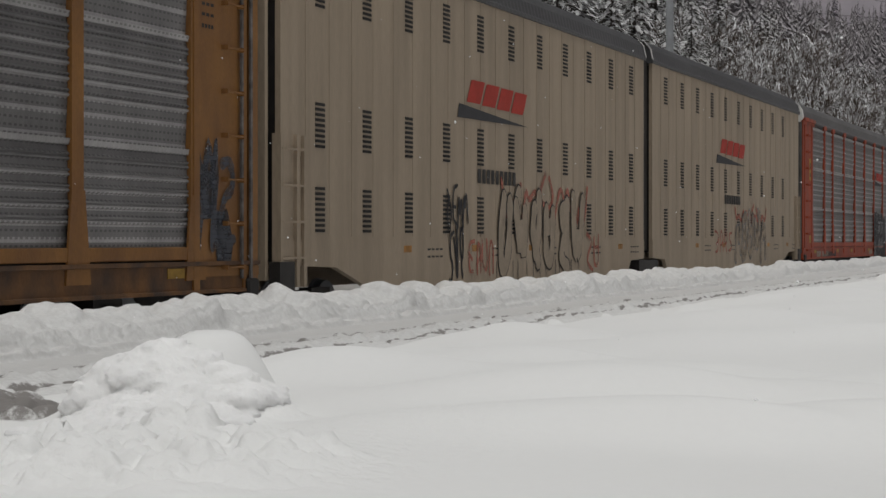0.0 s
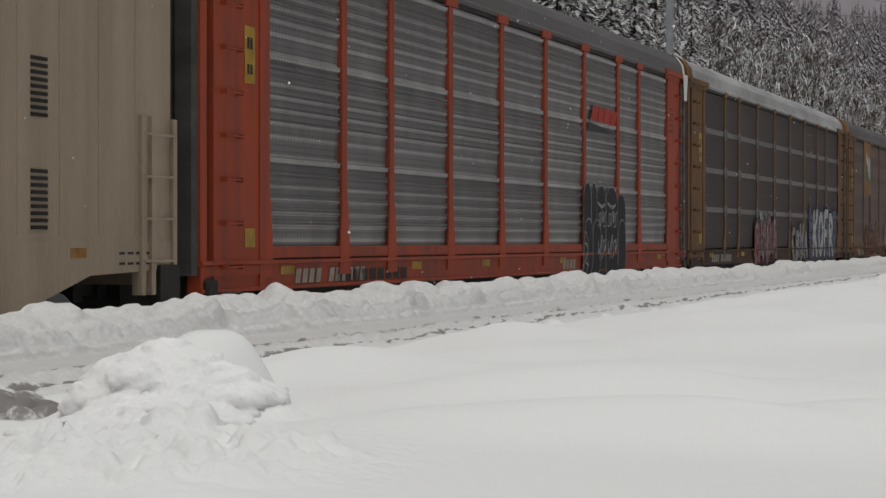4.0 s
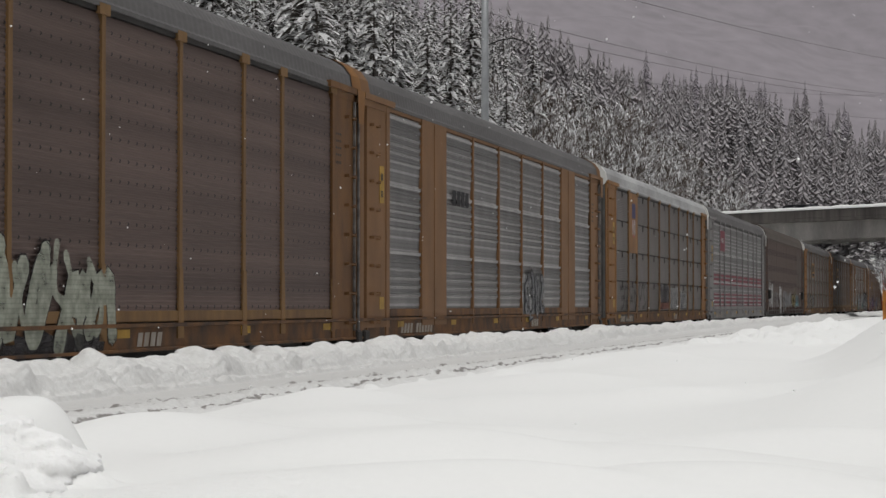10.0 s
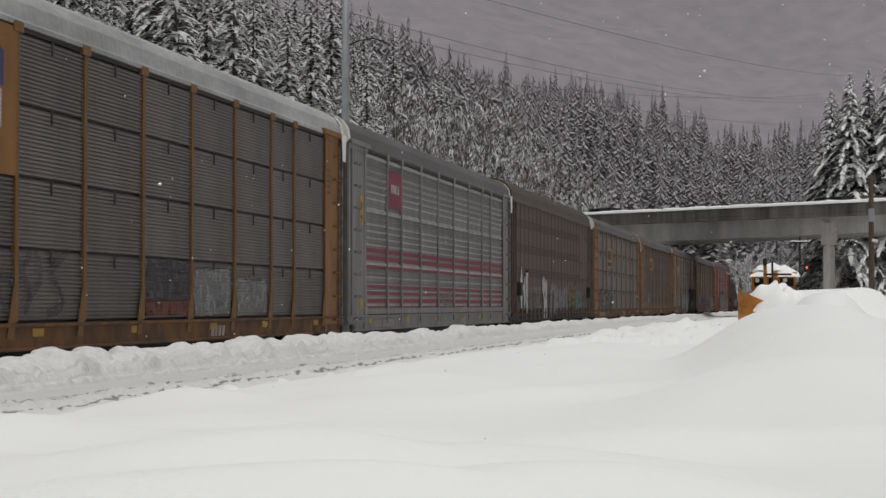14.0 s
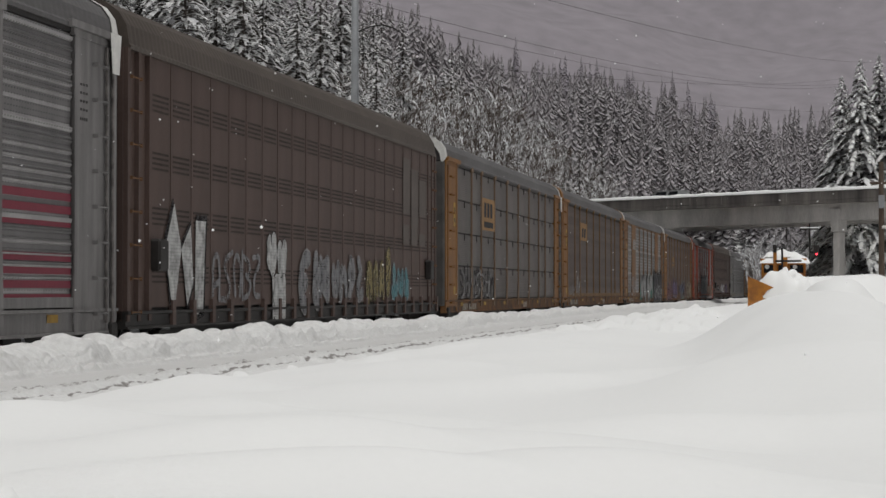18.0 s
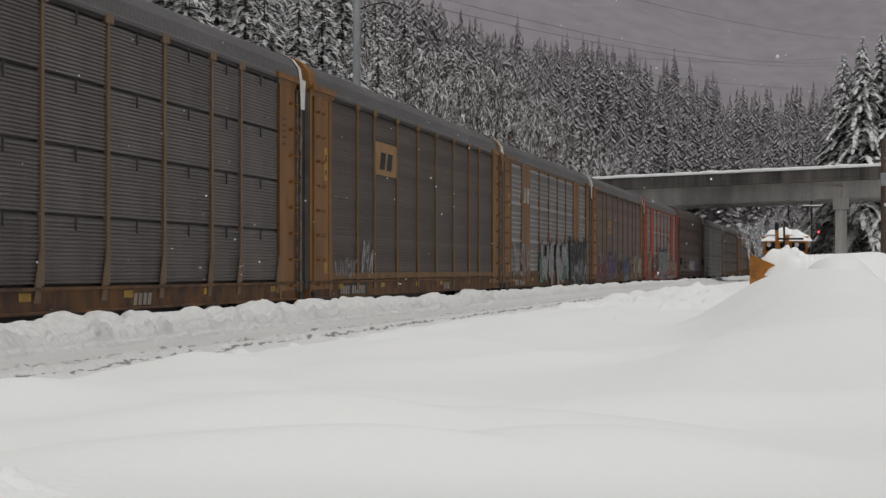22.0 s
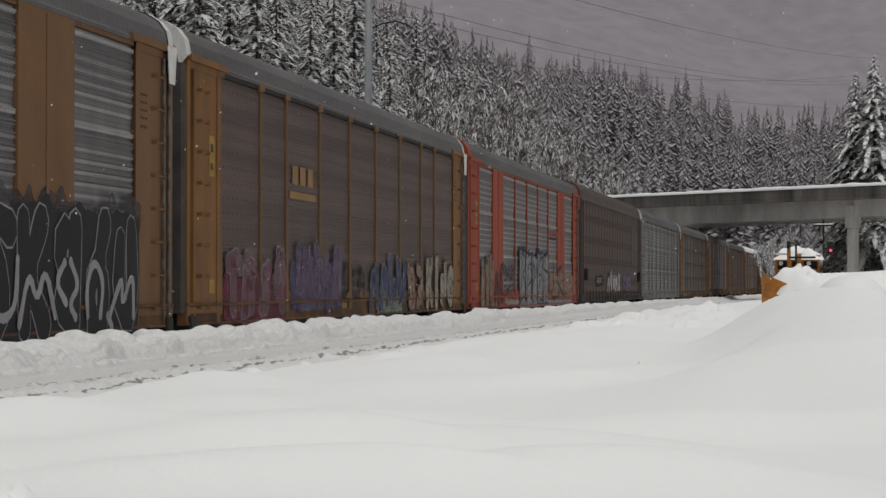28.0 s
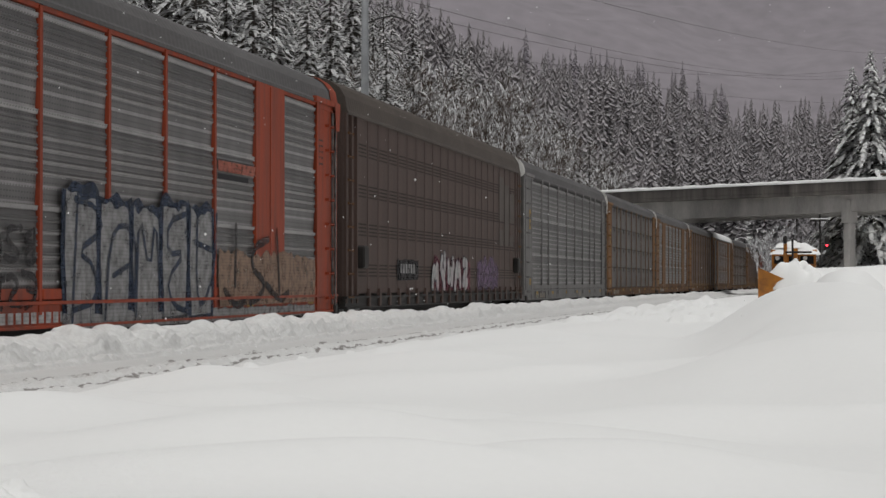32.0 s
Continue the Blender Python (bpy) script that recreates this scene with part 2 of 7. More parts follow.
# ---- mesh helpers ----
def box(bm, x0, x1, y0, y1, z0, z1):
    v = [bm.verts.new(p) for p in ((x0, y0, z0), (x1, y0, z0), (x1, y1, z0), (x0, y1, z0), (x0, y0, z1), (x1, y0, z1), (x1, y1, z1), (x0, y1, z1))]
    for f in ((3, 2, 1, 0), (4, 5, 6, 7), (0, 1, 5, 4), (1, 2, 6, 5), (2, 3, 7, 6), (3, 0, 4, 7)):
        bm.faces.new([v[i] for i in f])


def rounded(bm, x0, x1, y0, y1, z0, z1, r):
    """A box with its edges cut at 45 degrees."""
    n0 = len(bm.verts)
    box(bm, x0, x1, y0, y1, z0, z1)
    bm.verts.ensure_lookup_table()
    es = {e for v in bm.verts[n0:] for e in v.link_edges}
    bmesh.ops.bevel(bm, geom=list(es), offset=r, segments=1, affect="EDGES")


def tube(bm, a, b, r0, r1=None, n=8, caps=True):
    a, b = Vector(a), Vector(b)
    r1 = r0 if r1 is None else r1
    q = (b - a).to_track_quat("Z", "Y")
    rings = [[bm.verts.new(c + q @ Vector((r * math.cos(2 * math.pi * k / n), r * math.sin(2 * math.pi * k / n), 0))) for k in range(n)] for c, r in ((a, r0), (b, r1))]
    for k in range(n):
        bm.faces.new((rings[0][k], rings[0][(k + 1) % n], rings[1][(k + 1) % n], rings[1][k]))
    if caps:
        bm.faces.new(rings[0][::-1])
        bm.faces.new(rings[1])


def extrude_profile(bm, profile, y0, y1, closed=False, ys=None):
    """A profile of (x, z) swept along y."""
    rows = [[bm.verts.new((x, y, z)) for x, z in profile] for y in (ys or (y0, y1))]
    m = len(profile)
    for r0, r1 in zip(rows, rows[1:]):
        for k in range(m if closed else m - 1):
            bm.faces.new((r0[k], r1[k], r1[(k + 1) % m], r0[(k + 1) % m]))
    if closed:
        bm.faces.new(rows[0])
        bm.faces.new(rows[-1][::-1])


def data_of(name, bm, material, smooth=False):
    me = bpy.data.meshes.new(name)
    bmesh.ops.recalc_face_normals(bm, faces=bm.faces)
    bm.to_mesh(me)
    bm.free()
    me.materials.append(material)
    if smooth:
        me.polygons.foreach_set("use_smooth", [True] * len(me.polygons))
    return me


def part(name, bm, material, parent, label="", smooth=False):
    ob = new(name, data_of(name, bm, material, smooth))
    ob.parent = parent
    if label:
        tagged(ob, label)
    return ob


def piece(name, me, parent, at=(0, 0, 0), label=""):
    ob = new(name, me)
    ob.parent, ob.location = parent, at
    if label:
        tagged(ob, label)
    return ob


def thing(name, label, category, group="", m=None, kind=""):
    ob = new(name)
    ob.empty_display_size = 0.3
    if m is not None:
        ob.matrix_world = m
    return tagged(ob, label, category, group, kind)


def value_noise(x, y, seed=0):
    """Smooth lattice noise in -1..1 for arrays."""
    xi, yi = np.floor(x).astype(np.int64), np.floor(y).astype(np.int64)
    fx, fy = x - xi, y - yi
    fx, fy = fx * fx * fx * (fx * (fx * 6 - 15) + 10), fy * fy * fy * (fy * (fy * 6 - 15) + 10)

    def lat(i, j):
        h = (i * 374761393 + j * 668265263 + seed * 144665) & 0xFFFFFFFF
        h = ((h ^ (h >> 13)) * 1274126177) & 0xFFFFFFFF
        return ((h ^ (h >> 16)) & 0xFFFF) / 32767.5 - 1

    a = lat(xi, yi) * (1 - fx) + lat(xi + 1, yi) * fx
    b = lat(xi, yi + 1) * (1 - fx) + lat(xi + 1, yi + 1) * fx
    return a * (1 - fy) + b * fy


def fbm(x, y, seed=0, octaves=4):
    s, a = 0, 1.0
    for k in range(octaves):
        s = s + a * value_noise(x * 2 ** k + 7.3 * k, y * 2 ** k - 3.1 * k, seed + k)
        a *= 0.5
    return s


def bend(y):
    """Sideways sway of the line: a wide curve that runs straight on past 250 m."""
    y = np.asarray(y, float)
    yy = np.clip(y, 0, 250)
    return 5e-5 * yy * yy + 0.025 * np.maximum(y - 250, 0)


# ---- ground: snow over the line, the cleared strip beside it, the field and the slopes ----
def smooth(a, b, x):
    t = np.clip((x - a) / (b - a), 0, 1)
    return t * t * (3 - 2 * t)


def bump_at(x, y, cx, cy, sx, sy, h, p=1.0):
    return h * np.exp(-(((x - cx) / sx) ** 2 + ((y - cy) / sy) ** 2) ** p)


def drift(x, y, cx, cy, ang, sx, sy, h):
    """A wind-packed drift: long in its own direction, gentle on the near side, steeper behind."""
    c, s_ = math.cos(radians(ang)), math.sin(radians(ang))
    p, q = (x - cx) * c + (y - cy) * s_, -(x - cx) * s_ + (y - cy) * c
    q = q + 0.12 * sx * np.sin(p * 2.3 / sx + cx)
    w = np.where(q < 0, sy * 1.9, sy * 0.75)
    return h * np.exp(-((p / sx) ** 2 + (q / w) ** 2) ** 1.1)


def billow(x, y, seed, octaves=2):
    """Puffed lumps with sharp creases between them, 0..1."""
    wx, wy = x + 0.35 * value_noise(x * 1.3, y * 1.3, seed + 40), y + 0.35 * value_noise(x * 1.3 + 9, y * 1.3, seed + 41)
    return np.clip(np.abs(fbm(0.8 * wx + 0.6 * wy, 0.8 * wy - 0.6 * wx, seed, octaves)) * 1.3, 0, 1) ** 0.7


def road_coords(x, y):
    """Place along and across the road over the line."""
    return (x + 34.0) * 0.7529 - (y - 202.2) * 0.6582, (x + 34.0) * 0.6582 + (y - 202.2) * 0.7529 - 4.2


def height(x, y):
    u = x - bend(y)
    off = smooth(-7.0, -4.5, u)
    z = 0.385 + 0.02 * off + (0.012 + 0.06 * off) * fbm(x * 0.2, y * 0.09, 3, 2)
    z += 0.004 * fbm(x * 0.9, y * 0.5, 4, 2)
    z += 0.035 * off * np.maximum(fbm(x * 0.55 + 0.2 * y, y * 0.35, 6, 2), -0.2) * smooth(60, 25, y)
    # the field ends in soft scallops against the cleared strip
    shore = 0.10 * fbm(u * 0 + 0.5, y * 0.9, 11, 3)
    lip = smooth(-7.5 + shore, -7.25 + shore, u)
    edge = bump_at(u, 0, -6.8, 0, 0.35, 1, 0.05) * np.maximum(fbm(u * 0.8, y * 0.8, 12, 2), -0.3) - 0.04 * np.exp(-((u + 7.4) / 0.3) ** 2)
    churn = smooth(-8.95, -8.7, u)
    strip = 0.375 + 0.006 * fbm(u * 2, y * 0.5, 5, 2) + 0.045 * churn * (billow(u * 4.2, y * 3.0, 7) - 0.25) + 0.02 * np.exp(-((u + 7.9) / 0.2) ** 2)
    strip += -0.02 * np.exp(-((u + 8.55) / 0.12) ** 2) - 0.03 * (1.2 + fbm(u * 0.6, y * 1.1, 14, 2)) * smooth(-7.78 + shore, -7.70 + shore, u)
    z = strip * (1 - lip) + (z + edge) * lip
    # plough bank along the line: a low ledge, a steep cut face, puffed lumps on the crest
    puff = np.maximum(fbm(u * 0.35, y * 0.55, 21, 2), 0)
    crest = 0.57 + 0.11 * puff + 0.05 * billow(u * 1.0, y * 3.2, 26) + 0.09 * billow(u * 1.6, y * 1.3, 22)
    wav = 0.05 * fbm(u * 0, y * 0.7, 23, 2)
    ledge = 0.055 * smooth(-9.42 + wav * 0.6, -9.47 + wav * 0.6, u) * (0.6 + 0.6 * billow(u * 0, y * 1.7, 25))
    face = smooth(-9.63 + wav, -9.79 + wav, u)
    face = 0.8 * face + 0.2 * smooth(-9.85 + wav, -10.1 + wav, u)
    back = smooth(-11.1, -10.4, u)
    z_line = 0.375 + ledge * back + (crest - 0.44) * face * back
    z_line = z_line + (0.05 * (billow(u * 1.2, y * 2.2, 24) - 0.3) * smooth(0.75, 1.0, face) + 0.014 * (billow(u * 2, y * 6, 27) - 0.3)) * face * back * smooth(60, 25, y)
    z_line = z_line + 0.024 * np.sin(face * 24 + 1.2 * fbm(u * 0, y * 0.4, 29, 2)) * face * (1 - face) * 4 * back
    z_line = z_line - 0.3 * smooth(-10.95, -11.2, u) * smooth(-14.4, -14.1, u) + 0.45 * smooth(-16.6, -15.6, u) * smooth(-14.1, -14.9, u)
    z = np.where(u < -9.3, z_line, z)
    z = np.where(u < -16.5, 0.34 + 0.0 * u, z)
    # pile of thrown clods with a smooth dome of snow behind it
    pile = bump_at(x, y, -5.42, 10.35, 0.45, 0.36, 0.27, 1.6) + bump_at(x, y, -4.95, 10.3, 0.46, 0.36, 0.17, 1.6) + bump_at(x, y, -5.1, 9.8, 0.4, 0.3, 0.11, 1.6)
    pile = pile + bump_at(x, y, -4.42, 8.75, 0.22, 0.17, 0.13, 1.6) + bump_at(x, y, -3.75, 8.5, 0.4, 0.2, 0.05, 1.6)
    clods = np.exp(-(((x + 4.35) / 1.05) ** 2 + ((y - 8.1) / 0.95) ** 2) ** 1.6)
    soft = 1 - np.exp(-(((x + 5.36) / 0.4) ** 2 + ((y - 11.05) / 0.4) ** 2) ** 3)
    heap = np.clip(pile * 5, 0, 1) * soft
    z = z + pile + heap * (0.07 * (billow(x * 3.0, y * 3.0, 31, 1) - 0.6) + 0.02 * billow(x * 8, y * 8, 33, 2))
    z = z + clods * soft * (0.07 * (billow(x * 3.0, y * 3.0, 36, 1) - 0.35) + 0.085 * (billow(x * 5.5, y * 5.5, 37, 1) - 0.4) + 0.045 * billow(x * 12, y * 12, 38, 2))
    z = z + bump_at(x, y, -5.36, 11.05, 0.39, 0.4, 0.5, 1.9)
    hole = np.exp(-(((x + 6.25) / 0.55) ** 2 + ((y - 11.0) / 0.5) ** 2) ** 2)
    z = z - hole * (0.10 - 0.09 * billow(x * 3.4, y * 3.4, 39, 2))
    # pillows and long low drifts before the camera
    for cx, cy, ang, sx, sy, h in ((-5.6, 14.4, 20, 0.75, 0.55, 0.046), (-4.85, 16.2, -30, 0.9, 0.45, 0.038), (-6.1, 20.0, 10, 0.9, 0.6, 0.03), (-4.6, 24.0, 0, 1.4, 1.0, 0.05),
                                   (-2.9, 10.1, 5, 1.3, 0.28, 0.05), (-1.2, 10.7, 12, 1.2, 0.3, 0.07), (-2.2, 12.6, 4, 1.6, 0.3, 0.045), (-1.0, 13.9, 8, 1.5, 0.35, 0.05),
                                   (-3.6, 12.4, -6, 1.2, 0.3, 0.04), (-3.4, 14.6, 5, 1.3, 0.35, 0.035), (-0.2, 17.5, 6, 1.6, 0.8, 0.045), (0.3, 21.5, -4, 1.4, 0.9, 0.06),
                                   (-2.0, 19.5, 10, 0.9, 0.5, 0.05), (-3.5, 18.5, 3, 1.5, 0.6, 0.04), (-3.0, 29, 0, 1.6, 1.2, 0.05), (-5.0, 34, 8, 1.2, 1.6, 0.06), (-3.6, 42, 0, 1.5, 2.0, 0.06)):
        z = z + drift(x, y, cx, cy, ang, sx, sy, 3.6 * h)
    rnd = random.Random(17)
    for k in range(44):
        cy = 13 + 45 * rnd.random() ** 1.5
        z = z + drift(u, y, -6.5 + 0.6 * rnd.random(), cy, rnd.uniform(50, 110), rnd.uniform(0.35, 0.8), rnd.uniform(0.18, 0.42), rnd.uniform(0.02, 0.05))
    # large drifts beside the machine's track
    z = z + bump_at(x, y, 0.22, 28.5, 1.6, 5.0, 0.97, 1.35) + bump_at(x, y, 2.9, 29.0, 1.4, 6.0, 0.3) + bump_at(x, y, 0.95, 19.5, 1.9, 5.5, 0.5, 1.3)
    z = z + 0.06 * fbm(x * 0.7, y * 0.3, 43, 2) * smooth(-2.5, -0.5, x) * smooth(11, 15, y) * smooth(45, 35, y)
    z = z + bump_at(x, y, 0.6, 47.0, 1.05, 3.5, 1.32, 1.5) + bump_at(x, y, 3.2, 50.0, 1.6, 7.0, 0.9) + bump_at(x, y, 1.1, 97.4, 3.4, 3.2, 1.7, 3.0) + bump_at(x, y, 6.0, 100, 2.5, 20, 0.7)
    z = z + bump_at(x, y, -4.2, 70.0, 1.7, 9.0, 0.25) * (1 + 0.9 * fbm(x * 1.3, y * 0.6, 41, 3))
    # valley sides
    z = z + 40 * (1 - np.exp(-np.maximum(-27 - u, 0) / 40)) + 10 * (1 - np.exp(-np.maximum(u - 14, 0) / 60))
    z = z + np.clip(y - 290, 0, 170) * (0.04 + 0.11 * smooth(-75, -20, u))
    z = z + 1.2 * fbm(x * 0.03, y * 0.03, 51, 3) * smooth(25, 60, np.abs(u))
    # cutting for the road beyond the west end of the overpass
    s, p = road_coords(x, y)
    return np.where((s < -2) & (s > -100), np.minimum(z, 8.7 + 0.8 * np.maximum(np.abs(p) - 8, 0)), z)


def graded(marks):
    """Lines from (start, step) marks; the step grows from mark to mark."""
    out, x = [], marks[0][0]
    for (a, s0), (b, s1) in zip(marks, marks[1:]):
        while x < b - 1e-6:
            out.append(x)
            x += s0 + (s1 - s0) * (x - a) / (b - a)
        x = b
    return np.array(out + [marks[-1][0]])


def sheet(name, xs, ys, zfun, material):
    gx, gy = np.meshgrid(xs, ys)
    gz = zfun(gx, gy)
    co = np.stack([gx, gy, gz], -1).reshape(-1, 3)
    nx, ny = len(xs), len(ys)
    i = (np.arange(ny - 1)[:, None] * nx + np.arange(nx - 1)[None, :]).reshape(-1)
    faces = np.stack([i, i + 1, i + nx + 1, i + nx], 1)
    me = bpy.data.meshes.new(name)
    me.vertices.add(len(co))
    me.vertices.foreach_set("co", co.ravel())
    me.loops.add(faces.size)
    me.loops.foreach_set("vertex_index", faces.ravel())
    me.polygons.add(len(faces))
    me.polygons.foreach_set("loop_start", np.arange(len(faces)) * 4)
    me.polygons.foreach_set("use_smooth", np.ones(len(faces), bool))
    me.update(calc_edges=True)
    me.materials.append(material)
    return new(name, me)


def snow_ground_material():
    """Clean snow; the ruts of the cleared strip and the hole by the mound are dirty; the bank face's shade is coloured
    in.
    """
    m = mat("snow_ground", (0.82, 0.822, 0.811), 0.7, dark=0.975, scale=0.35, fine=16, bump=0.10, grain=(0.985, 1.015))
    nt = m.node_tree
    b = nt.nodes["Principled BSDF"]
    b.inputs["Subsurface Weight"].default_value = 0.0
    src = b.inputs["Base Color"].links[0].from_socket
    geo = nt.nodes.new("ShaderNodeNewGeometry")
    sep = nt.nodes.new("ShaderNodeSeparateXYZ")
    nt.links.new(geo.outputs["Position"], sep.inputs[0])
    x, y = sep.outputs[0], sep.outputs[1]
    u = node_math(nt, "SUBTRACT", x, node_math(nt, "MULTIPLY", node_math(nt, "MULTIPLY", y, y), 5e-5))
    nz = nt.nodes.new("ShaderNodeTexNoise")
    nz.inputs["Scale"].default_value, nz.inputs["Detail"].default_value, nz.inputs["Roughness"].default_value = 10.0, 8, 0.75
    nt.links.new(geo.outputs["Position"], nz.inputs["Vector"])

    def band(c, w, lo, hi):
        d = node_math(nt, "DIVIDE", node_math(nt, "ABSOLUTE", node_math(nt, "SUBTRACT", u, c)), w)
        near = node_math(nt, "MAXIMUM", node_math(nt, "SUBTRACT", 1.0, d), 0.0)
        r = nt.nodes.new("ShaderNodeMapRange")
        r.inputs[1].default_value, r.inputs[2].default_value = lo, hi
        nt.links.new(node_math(nt, "ADD", node_math(nt, "MULTIPLY", near, 0.5), nz.outputs["Fac"]), r.inputs[0])
        return node_math(nt, "MULTIPLY", r.outputs[0], node_math(nt, "GREATER_THAN", near, 0.02))

    d1 = band(-7.71, 0.11, 0.78, 0.92)
    d2 = band(-8.25, 0.5, 0.88, 1.0)
    # greys the dirty strip and, as coloured-in shade, the bank's cut face
    d3 = node_math(nt, "MULTIPLY", band(-8.8, 1.7, 0.3, 0.85), 0.42)
    dx = node_math(nt, "DIVIDE", node_math(nt, "SUBTRACT", x, -6.4), 0.85)
    dy = node_math(nt, "DIVIDE", node_math(nt, "SUBTRACT", y, 10.85), 0.6)
    rr = node_math(nt, "ADD", node_math(nt, "MULTIPLY", dx, dx), node_math(nt, "MULTIPLY", dy, dy))
    hole = nt.nodes.new("ShaderNodeMapRange")
    hole.inputs[1].default_value, hole.inputs[2].default_value = 0.5, 0.72
    nt.links.new(node_math(nt, "SUBTRACT", node_math(nt, "ADD", nz.outputs["Fac"], 0.47), node_math(nt, "MULTIPLY", rr, 0.35)), hole.inputs[0])
    dirt_and_shade = node_math(nt, "MAXIMUM", node_math(nt, "MAXIMUM", d1, d2), node_math(nt, "MAXIMUM", d3, hole.outputs[0]))
    mx = nt.nodes.new("ShaderNodeMix")
    mx.data_type = "RGBA"
    mx.inputs[7].default_value = (0.085, 0.068, 0.058, 1)
    nt.links.new(node_math(nt, "MULTIPLY", dirt_and_shade, 0.8), mx.inputs[0])
    nt.links.new(src, mx.inputs[6])
    nt.links.new(mx.outputs[2], b.inputs["Base Color"])
    # ploughed snow is granular, the open field is fine
    coarse = nt.nodes.new("ShaderNodeMapRange")
    coarse.inputs[1].default_value, coarse.inputs[2].default_value, coarse.inputs[3].default_value, coarse.inputs[4].default_value = -7.3, -7.6, 0.08, 0.8
    nt.links.new(u, coarse.inputs[0])
    ex = node_math(nt, "DIVIDE", node_math(nt, "SUBTRACT", x, -4.4), 1.7)
    ey = node_math(nt, "DIVIDE", node_math(nt, "SUBTRACT", y, 8.9), 1.9)
    rubble = nt.nodes.new("ShaderNodeMapRange")
    rubble.inputs[1].default_value, rubble.inputs[2].default_value, rubble.inputs[3].default_value, rubble.inputs[4].default_value = 0.6, 1.2, 0.9, 0.0
    nt.links.new(node_math(nt, "ADD", node_math(nt, "MULTIPLY", ex, ex), node_math(nt, "MULTIPLY", ey, ey)), rubble.inputs[0])
    bp = next(q for q in nt.nodes if q.type == "BUMP")
    nt.links.new(node_math(nt, "MAXIMUM", coarse.outputs[0], rubble.outputs[0]), bp.inputs["Strength"])
    return m


GX = graded([(-900, 60), (-150, 15), (-40, 2.5), (-17, 0.5), (-11.4, 0.06), (-10.5, 0.03), (-9.9, 0.016), (-9.6, 0.016), (-9.35, 0.022), (-8.9, 0.05), (-8.0, 0.04), (-7.3, 0.03), (-6.5, 0.04), (-6.3, 0.022), (-4.0, 0.022), (-3.2, 0.04), (2.5, 0.12), (8, 0.5), (40, 4), (150, 20), (900, 60)])
GY = graded([(-300, 40), (-40, 5), (4, 0.5), (6.95, 0.024), (11.6, 0.024), (13, 0.034), (22, 0.06), (40, 0.13), (100, 0.7), (200, 4), (500, 12), (1500, 60)])


def lumpy(gx, gy):
    """The ground with clods that the plough threw up: along the bank's crest and in the strip."""
    z = height(gx, gy)
    base = z.copy()
    xs, ys = gx[0], gy[:, 0]
    rnd = random.Random(8)
    spots = []
    for k in range(170):
        y = 11 + 85 * rnd.random() ** 1.3
        spots.append((-10.1 + rnd.gauss(0, 0.12) + float(bend(y)), y, rnd.uniform(0.16, 0.36), rnd.uniform(0.26, 0.42)))
    for k in range(200):
        y = 11 + 60 * rnd.random() ** 1.4
        spots.append((-9.5 + rnd.gauss(0, 0.06) + float(bend(y)), y, rnd.uniform(0.04, 0.1), rnd.uniform(0.4, 0.7)))
    for k in range(420):
        y = 10.5 + 50 * rnd.random() ** 1.4
        spots.append((-8.1 + rnd.gauss(0, 0.28) + float(bend(y)), y, rnd.uniform(0.03, 0.08), rnd.uniform(0.4, 0.7)))
    for k in range(60):
        spots.append((rnd.uniform(-7.0, -5.9), rnd.uniform(10.3, 11.5), rnd.uniform(0.04, 0.12), rnd.uniform(0.6, 0.95)))
    for k in range(900):
        a, q = rnd.uniform(0, 6.28), rnd.random() ** 0.55
        spots.append((-4.4 + 0.95 * q * math.cos(a), 8.2 + 0.95 * q * math.sin(a), 0.035 + 0.09 * rnd.random() ** 2.5 * (1.2 - q), rnd.uniform(0.7, 1.1)))
    for k in range(70):
        spots.append((rnd.uniform(-6.5, -2.6), rnd.uniform(52, 84), rnd.uniform(0.15, 0.45), rnd.uniform(0.25, 0.5)))
    for k in range(18):
        y = rnd.uniform(20, 48)
        spots.append((-7.2 + rnd.gauss(0, 0.15) + float(bend(y)), y, rnd.uniform(0.08, 0.18), rnd.uniform(0.4, 0.6)))
    for x, y, r, h in spots:
        i0, i1 = np.searchsorted(xs, (x - 1.3 * r, x + 1.3 * r))
        j0, j1 = np.searchsorted(ys, (y - 1.3 * r, y + 1.3 * r))
        if i1 <= i0 or j1 <= j0:
            continue
        px, py = gx[j0:j1, i0:i1], gy[j0:j1, i0:i1]
        d = ((px - x) ** 2 + (py - y) ** 2) / (r * r)
        wob = 1 + 0.5 * fbm(px * 1.2 / r, py * 1.2 / r, 71, 2)
        z[j0:j1, i0:i1] = np.maximum(z[j0:j1, i0:i1], base[j0:j1, i0:i1] + h * r * np.maximum(1 - d * np.maximum(wob, 0.3), 0) ** 0.5)
    rough = np.exp(-((gx - bend(gy) + 10.0) / 0.35) ** 4) * smooth(60, 30, gy)
    return z + rough * (0.006 * fbm(gx * 3, gy * 7, 81, 3))


ground = sheet("ground", GX, GY, lumpy, snow_ground_material())
tagged(ground, "deep fresh snow with a plough bank and a dirty cleared strip beside the railway line", "snow", kind="structure")


